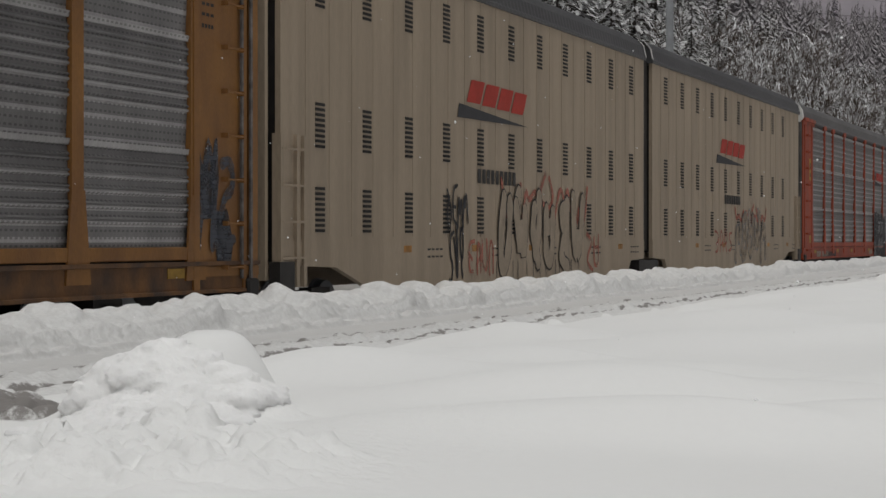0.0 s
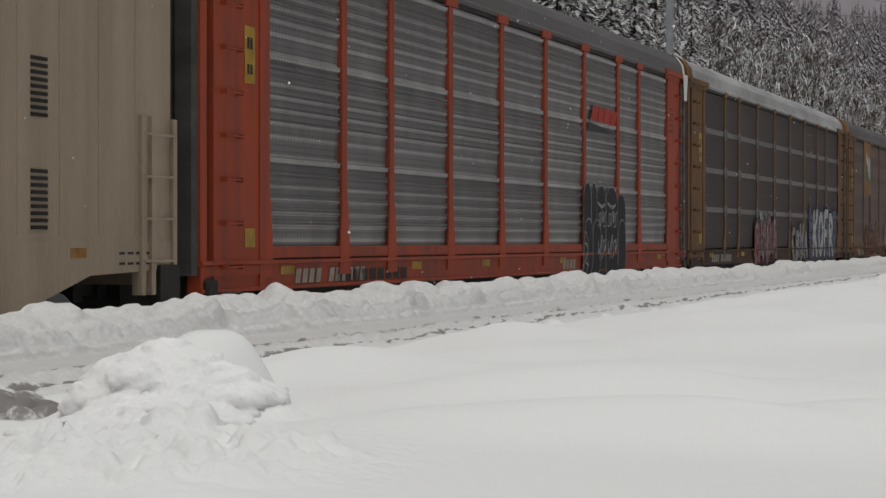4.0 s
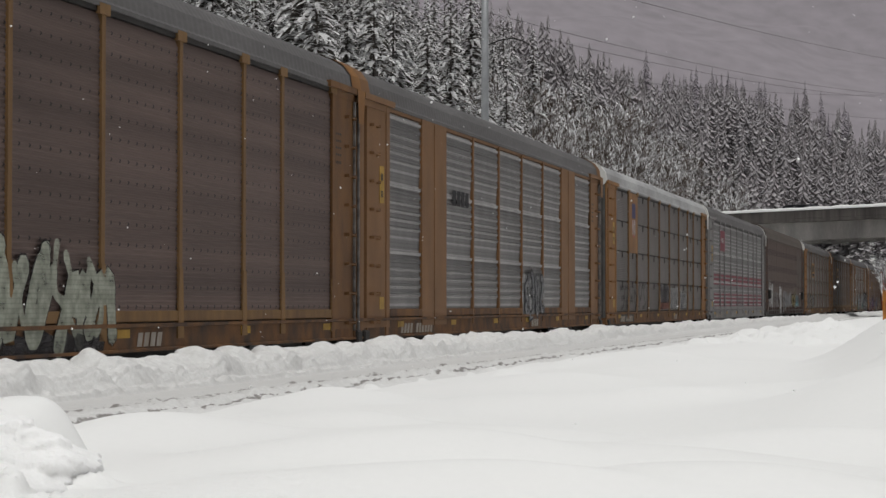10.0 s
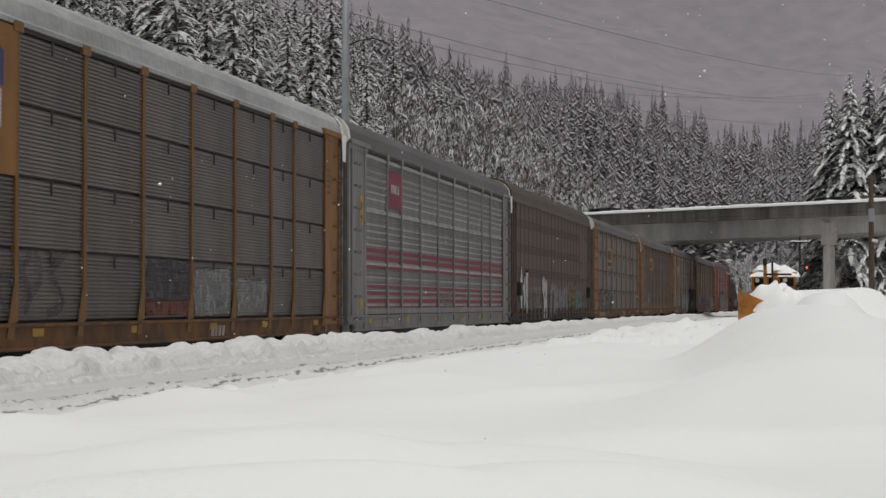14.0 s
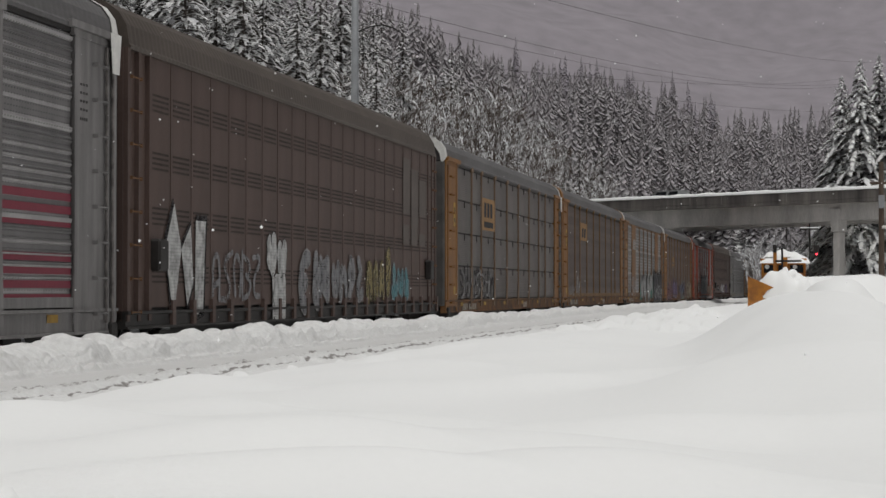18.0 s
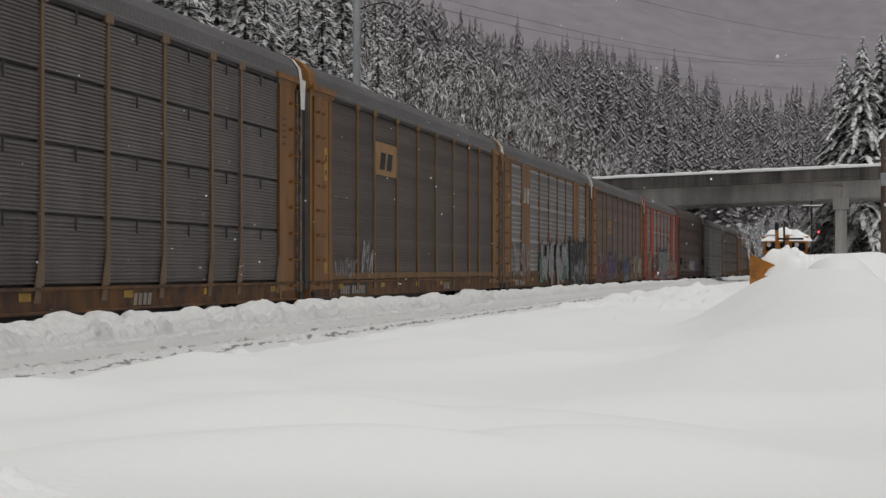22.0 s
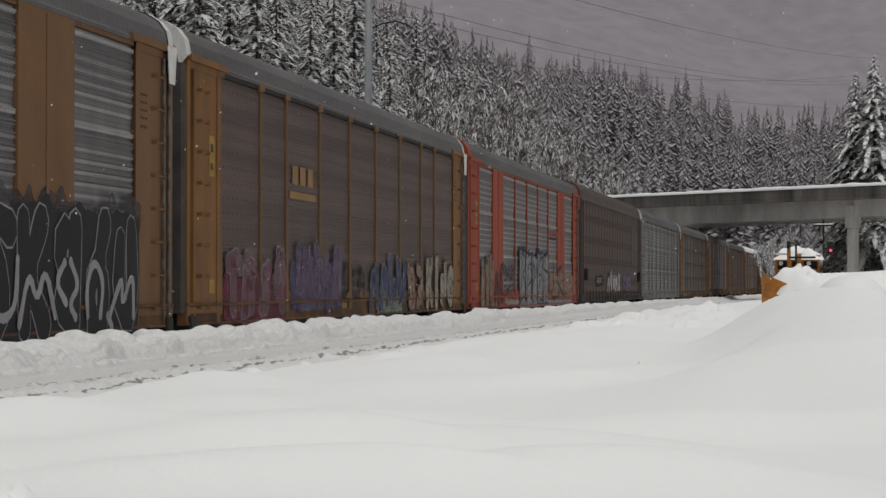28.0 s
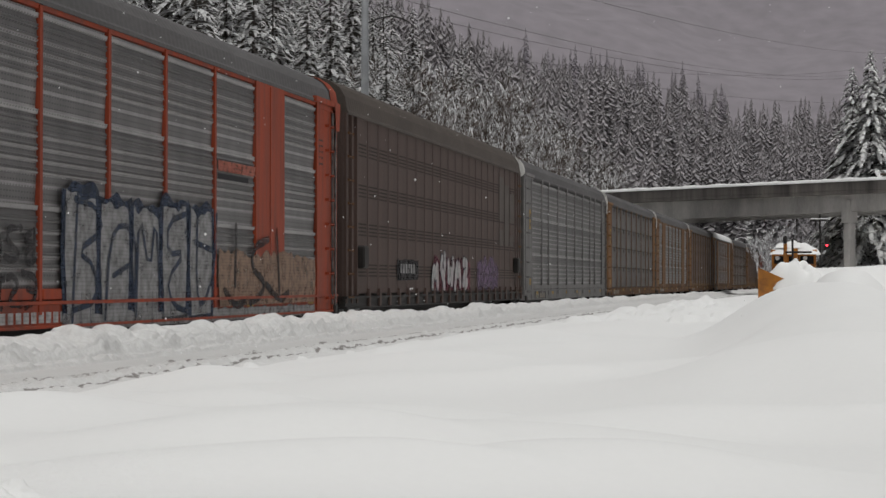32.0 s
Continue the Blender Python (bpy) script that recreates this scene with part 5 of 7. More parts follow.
arch(c, 6.85, 7.6, 0.55, 2.45, GP["black"], GP["chalk"], SIDE + 0.044, flat=True)
for k, (a, b, top) in enumerate(((4.05, 4.65, 2.66), (4.65, 5.1, 2.66), (5.1, 5.85, 2.62), (5.85, 6.85, 2.6))):
    arch(c, a, b, 0.55, top, GP["black"], GP["chalk"], SIDE + 0.048 + 0.001 * k)
for k, (a, b, top) in enumerate(((4.0, 4.35, 1.62), (4.1, 4.75, 1.9), (4.75, 5.4, 1.88), (6.9, 7.55, 1.9))):
    arch(c, a, b, 0.55, top, GP["black"], GP["chalk"], SIDE + 0.058 + 0.001 * k, kink=0.25)
for a, b in ((5.15, 5.8), (5.95, 6.75)):
    bm = bmesh.new()
    fat_stroke(bm, softened([(a, 2.25), ((a + b) / 2, 2.1), (b, 2.25), ((a + b) / 2, 2.16), (a, 2.25)]), 0.035, SIDE + 0.064)
    part("graffiti", bm, GP["chalk"], c)
    letters(c, a + 0.02, b - 0.02, 1.72, 2.04, "1471", None, GP["chalk"], 0.14, 0.006, SIDE + 0.064, 21, 0.25)
    letters(c, a + 0.02, b - 0.02, 1.05, 1.5, "2917", None, GP["chalk"], 0.14, 0.006, SIDE + 0.064, 22, 0.3)
letters(c, 4.05, 4.35, 0.9, 1.4, "1", None, GP["chalk"], 0.1, 0.01, SIDE + 0.070, 23)
lettering(c, -9.3, -6.3, 0.85, 1.02, BLACK, 9, SIDE + 0.02)
c = put(autorack(OLD_YELLOW, "dense", DARK_SLAT, DUSTED, "brown autorack wagon with dark slatted tiers and snowy roof", rows=4, band=GREY_SLAT, post_paint=DIRTY, sill_paint=RUST_DARK, seed=4), 95.6)
smear(c, -4.9, -1.3, 0.72, 1.5, GP["pink"], 30, SIDE + 0.042, 0.3, label="faded pink sprayed ground")
letters(c, -4.9, -1.2, 0.75, 2.25, "4030", GP["rose"], GP["soot"], 0.4, 0.05, SIDE + 0.049, 31, 0.0, "pink graffiti letters with pale blue tips", GP["pale"])
smear(c, -3.9, -2.7, 1.9, 2.55, GP["pale"], 34, SIDE + 0.040, 0.7)
smear(c, -4.8, -1.3, 1.0, 2.2, GP["rose"], 38, SIDE + 0.044, 0.35)
letters(c, -5.1, -4.5, 0.9, 1.9, "5", GP["coral"], GP["soot"], 0.4, 0.04, SIDE + 0.054, 35)
letters(c, 1.5, 4.7, 0.72, 2.0, "6307", GP["silver"], GP["soot"], 0.36, 0.05, SIDE + 0.046, 32, 0.04, "grey graffiti letters with black outlines", drips=0.2)
smear(c, 5.1, 11.2, 0.74, 2.86, GP["mauve"], 37, SIDE + 0.036, 0.3, label="mauve sprayed cloud behind the letters")
smear(c, 5.4, 10.9, 0.72, 2.76, GP["blue"], 33, SIDE + 0.041, 0.22, label="blue sprayed cloud behind the letters")
letters(c, 5.75, 10.45, 0.8, 2.5, "KOFR", GP["white"], GP["soot"], 0.32, 0.06, SIDE + 0.048, 36, 0.03, "white block letters on a blue cloud", soft=1)
c = put(autorack(OLD_YELLOW, "perf", PERF, ROOF_GREY, Y_LABEL + "dark perforated panels and green marking", post_paint=DIRTY, seed=5), 123.5)
stripe(c, "marking_plate", YELLOW, -8.95, -7.1, 3.3, Z1, SIDE + 0.03)
polygon(c, "marking", GP["white"], [(-8.5, 3.95), (-7.35, 4.0), (-7.3, 4.85), (-7.75, 4.8), (-8.5, 5.1)], SIDE + 0.038)
polygon(c, "marking", spray_paint("marking_green", (0.03, 0.16, 0.08), False), [(-8.55, 3.95), (-7.4, 3.75), (-8.0, 4.25), (-8.5, 4.75)], SIDE + 0.043)
smear(c, -9.0, -5.1, 0.72, 2.1, GP["rust"], 47, SIDE + 0.044, 0.35, label="rust red sprayed ground")
letters(c, -9.0, -5.1, 0.72, 2.15, "0429", GP["rust"], GP["brick"], 0.36, 0.05, SIDE + 0.049, 41, 0.0, "rust red graffiti letters with pale blue spots")
for y, z in ((-8.65, 1.95), (-7.6, 2.05), (-6.95, 2.2), (-6.2, 2.05), (-5.55, 1.85), (-8.9, 0.95)):
    letters(c, y - 0.14, y + 0.14, z - 0.3, z + 0.12, "O", GP["mist"], GP["soot"], 0.5, 0.012, SIDE + 0.056, 43)
letters(c, -2.9, 1.8, 0.85, 2.2, "92872", GP["sage"], GP["soot"], 0.34, 0.03, SIDE + 0.03, 42, 0.1, "pale green angular graffiti")
letters(c, -2.2, 1.4, 1.0, 2.1, "8298", None, GP["sage"], 0.14, 0.02, SIDE + 0.04, 44, -0.1)
smear(c, -7.0, -4.6, 0.72, 1.1, GP["soot"], 45, SIDE + 0.040, 0.2)
smear(c, -2.4, 1.4, 0.72, 1.15, GP["soot"], 46, SIDE + 0.036, 0.3)
c = put(autorack(ORANGE_BROWN, "ridged", GALV, ROOF_GREY, Y_LABEL + "galvanised panels and two wide plates", wide=True, seed=7), 151.0)
lettering(c, -6.3, -4.6, 3.75, 4.1, GP["black"], 4)
smear(c, 1.4, 4.3, 1.2, 2.3, GP["silver"], 51, SIDE + 0.03, 0.1)
letters(c, 1.5, 4.2, 1.1, 2.35, "3601", GP["grey"], GP["black"], 0.26, 0.07, SIDE + 0.05, 52)
c = put(autorack(YELLOW, "fine", GREY_SLAT, DUSTED, Y_LABEL + "grey slatted tiers and snowy roof", rows=4, post_paint=WEATHERED, seed=8), 179.6)
stripe(c, "marking_plate", YELLOW, -8.95, -7.1, 3.3, Z1, SIDE + 0.03)
polygon(c, "shield", spray_paint("shield_blue", (0.06, 0.06, 0.13), False), [(-8.4, 4.55), (-7.6, 4.55), (-7.6, 5.05), (-7.75, 5.1), (-8.25, 5.1), (-8.4, 5.05)], SIDE + 0.038)
polygon(c, "shield", spray_paint("shield_red", (0.35, 0.1, 0.09), False), [(-8.4, 4.5), (-8.3, 3.95), (-8.0, 3.85), (-7.7, 3.95), (-7.6, 4.5)], SIDE + 0.038)
lettering(c, -8.35, -7.65, 3.95, 4.5, GP["white"], 5, SIDE + 0.043)
smear(c, -1.25, 1.25, 1.25, 1.6, GP["brick"], 60, SIDE + 0.016, 0.2)
smear(c, -1.25, 1.25, 1.5, 2.28, GP["grime"], 63, SIDE + 0.02, 0.15, label="dark rubbed out patch of paint")
smear(c, 1.55, 3.9, 1.25, 2.2, GP["haze"], 61, SIDE + 0.016, 0.15, label="pale rubbed out patch of paint")
smear(c, 4.4, 6.6, 1.25, 2.1, GP["haze"], 64, SIDE + 0.016, 0.25)
letters(c, -11.0, -5.0, 1.3, 2.2, "612091", None, GP["grime"], 0.1, 0.03, SIDE + 0.016, 62)
c = put(autorack(SILVER, "ridged", GALV, ROOF_GREY, "silver autorack wagon with maroon bands across ribbed galvanised panels", sill_paint=SILVER, post_w=0.1, seed=9), 207.7)
for a, b in zip(POSTS, POSTS[1:]):
    for z, h in ((2.42, 0.14), (2.62, 0.12), (2.82, 0.12), (1.3, 0.11), (1.5, 0.11), (1.7, 0.11), (1.9, 0.12)):
        stripe(c, "maroon_band", MAROON, a + 0.1, b - 0.1, z, z + h, SIDE - 0.012)
stripe(c, "marking_plate", MAROON, -8.95, -7.15, 4.1, 5.1, SIDE + 0.03)
lettering(c, -8.6, -7.5, 4.5, 4.75, GP["white"], 5, SIDE + 0.035)
letters(c, -1.0, 1.1, 1.3, 1.9, "2014", None, GP["grey"], 0.1, 0.02, SIDE + 0.03, 71)
c = put(full_wagon("dark brown closed wagon with louvre rows and faded graffiti", 10), 235.7)
for pts in (((-11.75, 2.2), (-11.25, 3.0), (-10.85, 2.2), (-11.3, 0.95)), ((-10.85, 2.2), (-10.3, 2.65), (-10.15, 1.6), (-10.5, 1.2)), ((-10.0, 2.75), (-9.4, 2.75), (-9.55, 1.1), (-10.05, 1.0))):
    o = polygon(c, "graffiti", GP["soot"], [(y + 0.09 * (y + 10.6), z + (0.1 if z > 1.8 else -0.1)) for y, z in pts], SIDE + 0.026)
    polygon(o, "fill", GP["white"], pts, SIDE + 0.031)
letters(c, -9.1, -5.6, 1.3, 2.3, "01431", None, GP["grey"], 0.1, 0.03, SIDE + 0.026, 79)
letters(c, -5.2, -3.5, 1.7, 2.7, "00", GP["white"], GP["soot"], 0.5, 0.03, SIDE + 0.026, 80, 0.0, "white graffiti like two tall ears")
letters(c, -5.3, -3.3, 0.85, 1.85, "O", GP["white"], GP["soot"], 0.48, 0.02, SIDE + 0.034, 81)
letters(c, -2.6, -0.4, 0.95, 2.4, "60", GP["grey"], GP["silver"], 0.34, 0.04, SIDE + 0.028, 82, 0.1)
letters(c, -0.6, 3.9, 1.2, 2.3, "30291", GP["grey"], GP["silver"], 0.34, 0.025, SIDE + 0.028, 83)
letters(c, 4.1, 7.2, 1.2, 2.5, "7404", GP["ochre"], GP["soot"], 0.4, 0.03, SIDE + 0.028, 84, 0.0, "yellow graffiti letters")
letters(c, 7.2, 9.7, 1.2, 2.2, "529", GP["teal"], GP["pale"], 0.46, 0.03, SIDE + 0.028, 85, 0.0, "pale blue graffiti letters")
c = put(autorack(YELLOW, "fine", GREY_SLAT, ROOF_GREY, Y_LABEL + "grey slatted tiers and tan plate", rows=4, post_paint=GRIMY, seed=11), 264.8)
stripe(c, "marking_plate", GP["tan"], -6.95, -4.35, 3.55, 4.65, SIDE + 0.02)
lettering(c, -6.6, -4.7, 4.0, 4.5, GP["black"], 3, SIDE + 0.026)
stripe(c, "marking", GP["black"], -6.6, -4.7, 3.65, 3.85, SIDE + 0.026)
letters(c, -11.5, -4.5, 1.15, 2.2, "60913042", None, GP["soot"], 0.16, 0.03, SIDE + 0.02, 91)
letters(c, -11.3, -4.7, 1.2, 2.1, "6091304", None, GP["silver"], 0.06, 0.015, SIDE + 0.026, 92)
c = put(autorack(YELLOW, "perf", PERF_DARK, ROOF_GREY, Y_LABEL + "dark perforated panels and tan plate", seed=12), 293.0)
stripe(c, "marking_plate", GP["tan"], -6.95, -4.35, 3.9, 4.75, SIDE + 0.02)
lettering(c, -6.5, -4.8, 4.05, 4.5, GP["black"], 2, SIDE + 0.026, 0.4)
letters(c, -11.4, -9.0, 1.25, 1.75, "2402", None, GP["silver"], 0.1, 0.015, SIDE + 0.03, 101)
letters(c, -8.6, -7.3, 1.3, 2.1, "897", None, GP["white"], 0.1, 0.015, SIDE + 0.03, 102, 0.2)
c = put(autorack(ORANGE_BROWN, "ridged", GALV, ROOF_GREY, Y_LABEL + "galvanised panels, wide plates and dense graffiti", wide=True, seed=13), 320.9)
lettering(c, -8.85, -7.2, 4.0, 4.6, GP["white"], 2, SIDE + 0.05, 0.25)
smear(c, 2.6, 4.9, 1.0, 2.2, GP["jade"], 110, SIDE + 0.05, 0.4)
smear(c, -4.4, -3.0, 0.9, 2.2, GP["jade"], 114, SIDE + 0.05, 0.4)
letters(c, -4.2, 4.3, 0.8, 2.85, "2882", GP["silver"], GP["black"], 0.34, 0.07, SIDE + 0.054, 111, 0.02, "tall white graffiti letters edged in black and green", drips=0.3)
smear(c, 5.4, 11.95, 0.62, 2.85, GP["black"], 115, SIDE + 0.046, 0.14, label="solid black sprayed ground")
smear(c, 5.3, 12.05, 2.3, 3.02, GP["grime"], 117, SIDE + 0.043, 0.6)
letters(c, 5.7, 11.7, 0.9, 1.9, "42947", None, GP["chalk"], 0.1, 0.014, SIDE + 0.064, 116, 0.08)
letters(c, 5.5, 11.9, 0.65, 2.75, "1K394", GP["black"], GP["chalk"], 0.4, 0.032, SIDE + 0.054, 112, 0.0, "black graffiti letters with chalky outlines", soft=1)
letters(c, -11.6, -7.1, 1.2, 2.3, "60140", None, GP["silver"], 0.12, 0.03, SIDE + 0.05, 113)
c = put(autorack(YELLOW, "perf", PERF, ROOF_GREY, Y_LABEL + "dark panels and pink violet graffiti", seed=14), 349.2)
lettering(c, -6.6, -4.7, 3.65, 4.05, GP["tan"], 3)
stripe(c, "marking", GP["tan"], -6.8, -4.6, 3.35, 3.5)
smear(c, -11.6, -7.2, 0.75, 1.9, GP["pink"], 125, SIDE + 0.038, 0.35, label="faded pink sprayed ground")
letters(c, -11.5, -7.2, 0.8, 2.2, "5319", GP["pink"], GP["pale"], 0.36, 0.025, SIDE + 0.044, 121, 0.05, "pink graffiti letters")
smear(c, -6.8, -2.3, 0.95, 2.3, GP["violet"], 126, SIDE + 0.038, 0.4, label="faded violet sprayed ground")
letters(c, -6.6, -2.5, 0.85, 2.45, "4720", GP["mauve"], GP["violet"], 0.38, 0.05, SIDE + 0.044, 122, 0.05, "violet graffiti letters")
letters(c, -2.4, 0.2, 1.2, 2.0, "160", None, GP["soot"], 0.12, 0.04, SIDE + 0.03, 127)
letters(c, 0.6, 4.9, 0.8, 2.35, "2722", GP["navy"], GP["pale"], 0.3, 0.03, SIDE + 0.046, 123, 0.05, "blue graffiti letters with white edges", drips=0.2)
smear(c, 1.4, 4.4, 0.8, 1.25, GP["green"], 128, SIDE + 0.040, 0.3)
letters(c, 5.0, 7.3, 0.85, 2.1, "36", GP["tanned"], GP["soot"], 0.34, 0.05, SIDE + 0.046, 129)
letters(c, 7.5, 11.7, 0.8, 2.4, "KING", GP["sand"], GP["soot"], 0.42, 0.06, SIDE + 0.048, 124, 0.04, "cream graffiti letters with dark edges", soft=1, drips=0.3)
c = put(autorack(RED, "ridged", GALV, ROOF_GREY, "red autorack wagon with wide plates and pale graffiti", wide=True, seed=15, sill_paint=RED), 377.4)
stripe(c, "marking", GP["red"], 4.4, 6.9, 3.55, 3.75, SIDE + 0.03)
stripe(c, "marking", GP["black"], 4.4, 6.4, 3.4, 3.5, SIDE + 0.03)
letters(c, -11.7, -9.2, 0.8, 2.5, "840", GP["tanned"], GP["soot"], 0.46, 0.05, SIDE + 0.05, 131, 0.0, "brown graffiti shapes")
letters(c, -8.9, -7.0, 0.9, 2.3, "26", GP["brick"], GP["soot"], 0.36, 0.06, SIDE + 0.034, 134)
letters(c, -6.9, -4.4, 1.7, 2.3, "6013", None, GP["soot"], 0.12, 0.02, SIDE + 0.03, 135)
letters(c, -6.9, -4.4, 1.1, 1.6, "O316", None, GP["soot"], 0.12, 0.02, SIDE + 0.03, 136)
smear(c, -3.4, 11.6, 0.72, 1.0, GP["silver"], 137, SIDE + 0.037, 0.2)
for k in range(5):
    a = -3.4 + 1.5 * k
    smear(c, a - 0.06, a + 1.5, 0.78, 3.04 - 0.07 * (k % 3), GP["ink"], 150 + k, SIDE + 0.034 + 0.001 * k, 0.1, label="dark blue sprayed edge")
    smear(c, a + 0.1, a + 1.32, 0.86, 2.88 - 0.07 * (k % 3), GP["silver"], 160 + k, SIDE + 0.041 + 0.001 * k, 0.12, label="block of grey sprayed paint")
letters(c, -3.3, 4.0, 1.0, 2.75, "30230", None, GP["ink"], 0.05, 0.02, SIDE + 0.05, 132, 0.02, "dark blue strokes of big graffiti letters", drips=0.4, soft=1)
smear(c, 4.4, 11.6, 1.0, 2.15, GP["tanned"], 138, SIDE + 0.05, 0.2, label="pale brown sprayed ground")
letters(c, 4.6, 9.2, 1.0, 2.6, "515", None, GP["soot"], 0.06, 0.04, SIDE + 0.056, 133)
lettering(c, -6.0, -3.2, 0.86, 1.02, GP["white"], 10, SIDE + 0.02)
c = put(full_wagon("second dark brown closed wagon with pink and blue graffiti", 16), 405.8)
smear(c, -3.2, 3.0, 1.2, 2.3, GP["pink"], 143, SIDE + 0.026, 0.3)
letters(c, -3.4, 2.6, 1.15, 2.3, "29721", GP["white"], GP["ink"], 0.3, 0.04, SIDE + 0.03, 141, 0.05, "white and pink graffiti letters")
smear(c, 4.4, 8.5, 1.2, 2.4, GP["mauve"], 142, SIDE + 0.026, 0.4, label="faded mauve sprayed patch")
smear(c, -8.0, -5.2, 1.5, 2.1, GP["soot"], 144, SIDE + 0.026, 0.1)
lettering(c, -7.6, -5.6, 1.7, 1.95, GP["silver"], 6, SIDE + 0.03)
c = put(autorack(SILVER, "ridged", GALV, ROOF_GREY, "plain silver autorack wagon with ribbed galvanised panels", sill_paint=SILVER, seed=18), 434.2)
c = put(autorack(YELLOW, "fine", GREY_SLAT, ROOF_GREY, Y_LABEL + "grey slatted panels in four tiers", rows=4, post_paint=GRIMY, seed=19), 462.3)
c = put(autorack(ORANGE_BROWN, "ridged", GALV, ROOF_GREY, Y_LABEL + "galvanised panels between wide plates", wide=True, seed=20), 490.3)
c = put(autorack(YELLOW, "perf", PERF, ROOF_GREY, Y_LABEL + "dark perforated panels", seed=21), 518.3)
c = put(autorack(YELLOW, "ridged", GALV, ROOF_GREY, Y_LABEL + "galvanised panels and a snowy roof", wide=True, snow=0.08, seed=22), 546.3)
c = put(autorack(YELLOW, "fine", GREY_SLAT, ROOF_GREY, Y_LABEL + "slatted panels far back in the train", rows=4, post_paint=GRIMY, seed=23), 574.3)
c = put(autorack(YELLOW, "perf", PERF, ROOF_GREY, Y_LABEL + "dark panels far back in the train", seed=24), 602.3)
c = put(autorack(RED, "ridged", GALV, ROOF_GREY, "red-framed autorack wagon far back in the train", sill_paint=RED, seed=25), 630.3)
# ---- trees ----
def conifer_mesh(name, h, seed, whorls, per, twigs, material, broad=False):
    """A crown of drooping boughs; broad ones also give the mesh of the snow that lies along them."""
    rnd = random.Random(seed)
    verts, faces = [], []
    pads, pad_faces = [], []

    def strip(points, widths, side, fold, verts=verts, faces=faces):
        i = len(verts)
        for p, w in zip(points, widths):
            verts.append(p + side * w + Vector((0, 0, -fold * w)))
            verts.append(p)
            verts.append(p - side * w + Vector((0, 0, -fold * w)))
        for k in range(len(points) - 1):
            a = i + 3 * k
            faces.append((a, a + 1, a + 4, a + 3))
            faces.append((a + 1, a + 2, a + 5, a + 4))

    R = h * (rnd.uniform(0.17, 0.2) if not broad else 0.24)
    total = whorls * per
    for k in range(total):
        t = ((k + rnd.random()) / total) ** 1.25
        z = h * (0.05 + 0.945 * t)
        a = k * 2.39996 + rnd.uniform(-0.4, 0.4)
        rr = (R * (1 - t) ** 0.85 + 0.12) * rnd.uniform(0.55, 1.2)
        d = Vector((math.cos(a), math.sin(a), 0))
        s = Vector((-d.y, d.x, 0))
        droop, lift = rnd.uniform(0.4, 0.75), rnd.uniform(0.1, 0.35)
        up = Vector((0, 0, 0.07))

        def along(q):
            return Vector((0, 0, z + rr * (lift * math.sin(q * 2.4) - droop * q * q))) + d * rr * q
        w = min(rr * 0.085 + 0.05, 0.32 if broad else 9)
        strip([along(q) for q in (0.05, 0.4, 0.75, 1.0)], (w * 0.6, w, w * 0.8, 0.02), s, 0.5)
        if broad and rnd.random() < 0.62:
            a0 = rnd.uniform(0.2, 0.6)
            strip([along(a0 + (1.0 - a0) * f) + up for f in (0, 0.35, 0.7, 1.0)], (0.06, w * 0.8, w * 0.85, 0.1), s, 0.3, pads, pad_faces)
        for m in range(twigs):
            q = 0.25 + 0.7 * (m + rnd.random()) / twigs
            sd = (d * 0.7 + s * (1 if m % 2 else -1) * rnd.uniform(0.7, 1.1)).normalized()
            ln = rr * 0.34 * (1.2 - q) + 0.12
            p = along(q)
            strip([p, p + sd * ln + Vector((0, 0, -rnd.uniform(0.15, 0.6) * ln))], (min(0.05 + 0.04 * rr, 0.15 if broad else 9), 0.02), Vector((-sd.y, sd.x, 0)), 0.6)
            if broad and q > 0.45 and rnd.random() < 0.25:
                strip([p + up, p + sd * ln * 0.9 + Vector((0, 0, 0.05 - 0.3 * ln))], (min(0.04 + 0.03 * rr, 0.12), 0.05), Vector((-sd.y, sd.x, 0)), 0.5, pads, pad_faces)
    me = bpy.data.meshes.new(name)
    me.from_pydata([tuple(v) for v in verts], [], faces)
    me.materials.append(material)
    if broad:
        snow = bpy.data.meshes.new("bough_snow")
        snow.from_pydata([tuple(v) for v in pads], [], pad_faces)
        snow.materials.append(SNOW)
        return me, snow
    return me


def trunk_mesh(h, r):
    bm = bmesh.new()
    tube(bm, (0, 0, -1.0), (0, 0, h * 0.5), r, r * 0.55, 8)
    tube(bm, (0, 0, h * 0.5), (0, 0, h * 0.98), r * 0.55, 0.02, 6)
    return data_of("trunk", bm, BARK)


KINDS = []
for s, h in ((1, 23.0), (2, 20.0), (3, 25.0), (4, 17.0)):
    KINDS.append((conifer_mesh("crown", h, s, 30, 9, 6, NEEDLES), trunk_mesh(h, 0.28)))
BROAD = []
for s in (9, 10):
    crown, pad = conifer_mesh("crown", 26.0, s, 36, 11, 11, DARK_NEEDLES, True)
    BROAD.append((crown, trunk_mesh(26.0, 0.35), pad))
THIN = []
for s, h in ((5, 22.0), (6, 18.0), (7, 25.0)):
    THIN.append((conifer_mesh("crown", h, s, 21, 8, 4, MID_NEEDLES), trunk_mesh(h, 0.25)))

# crowns in the far colour, paled for haze
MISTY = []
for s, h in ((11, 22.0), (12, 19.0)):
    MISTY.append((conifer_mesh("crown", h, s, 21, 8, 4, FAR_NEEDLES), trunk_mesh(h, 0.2)))


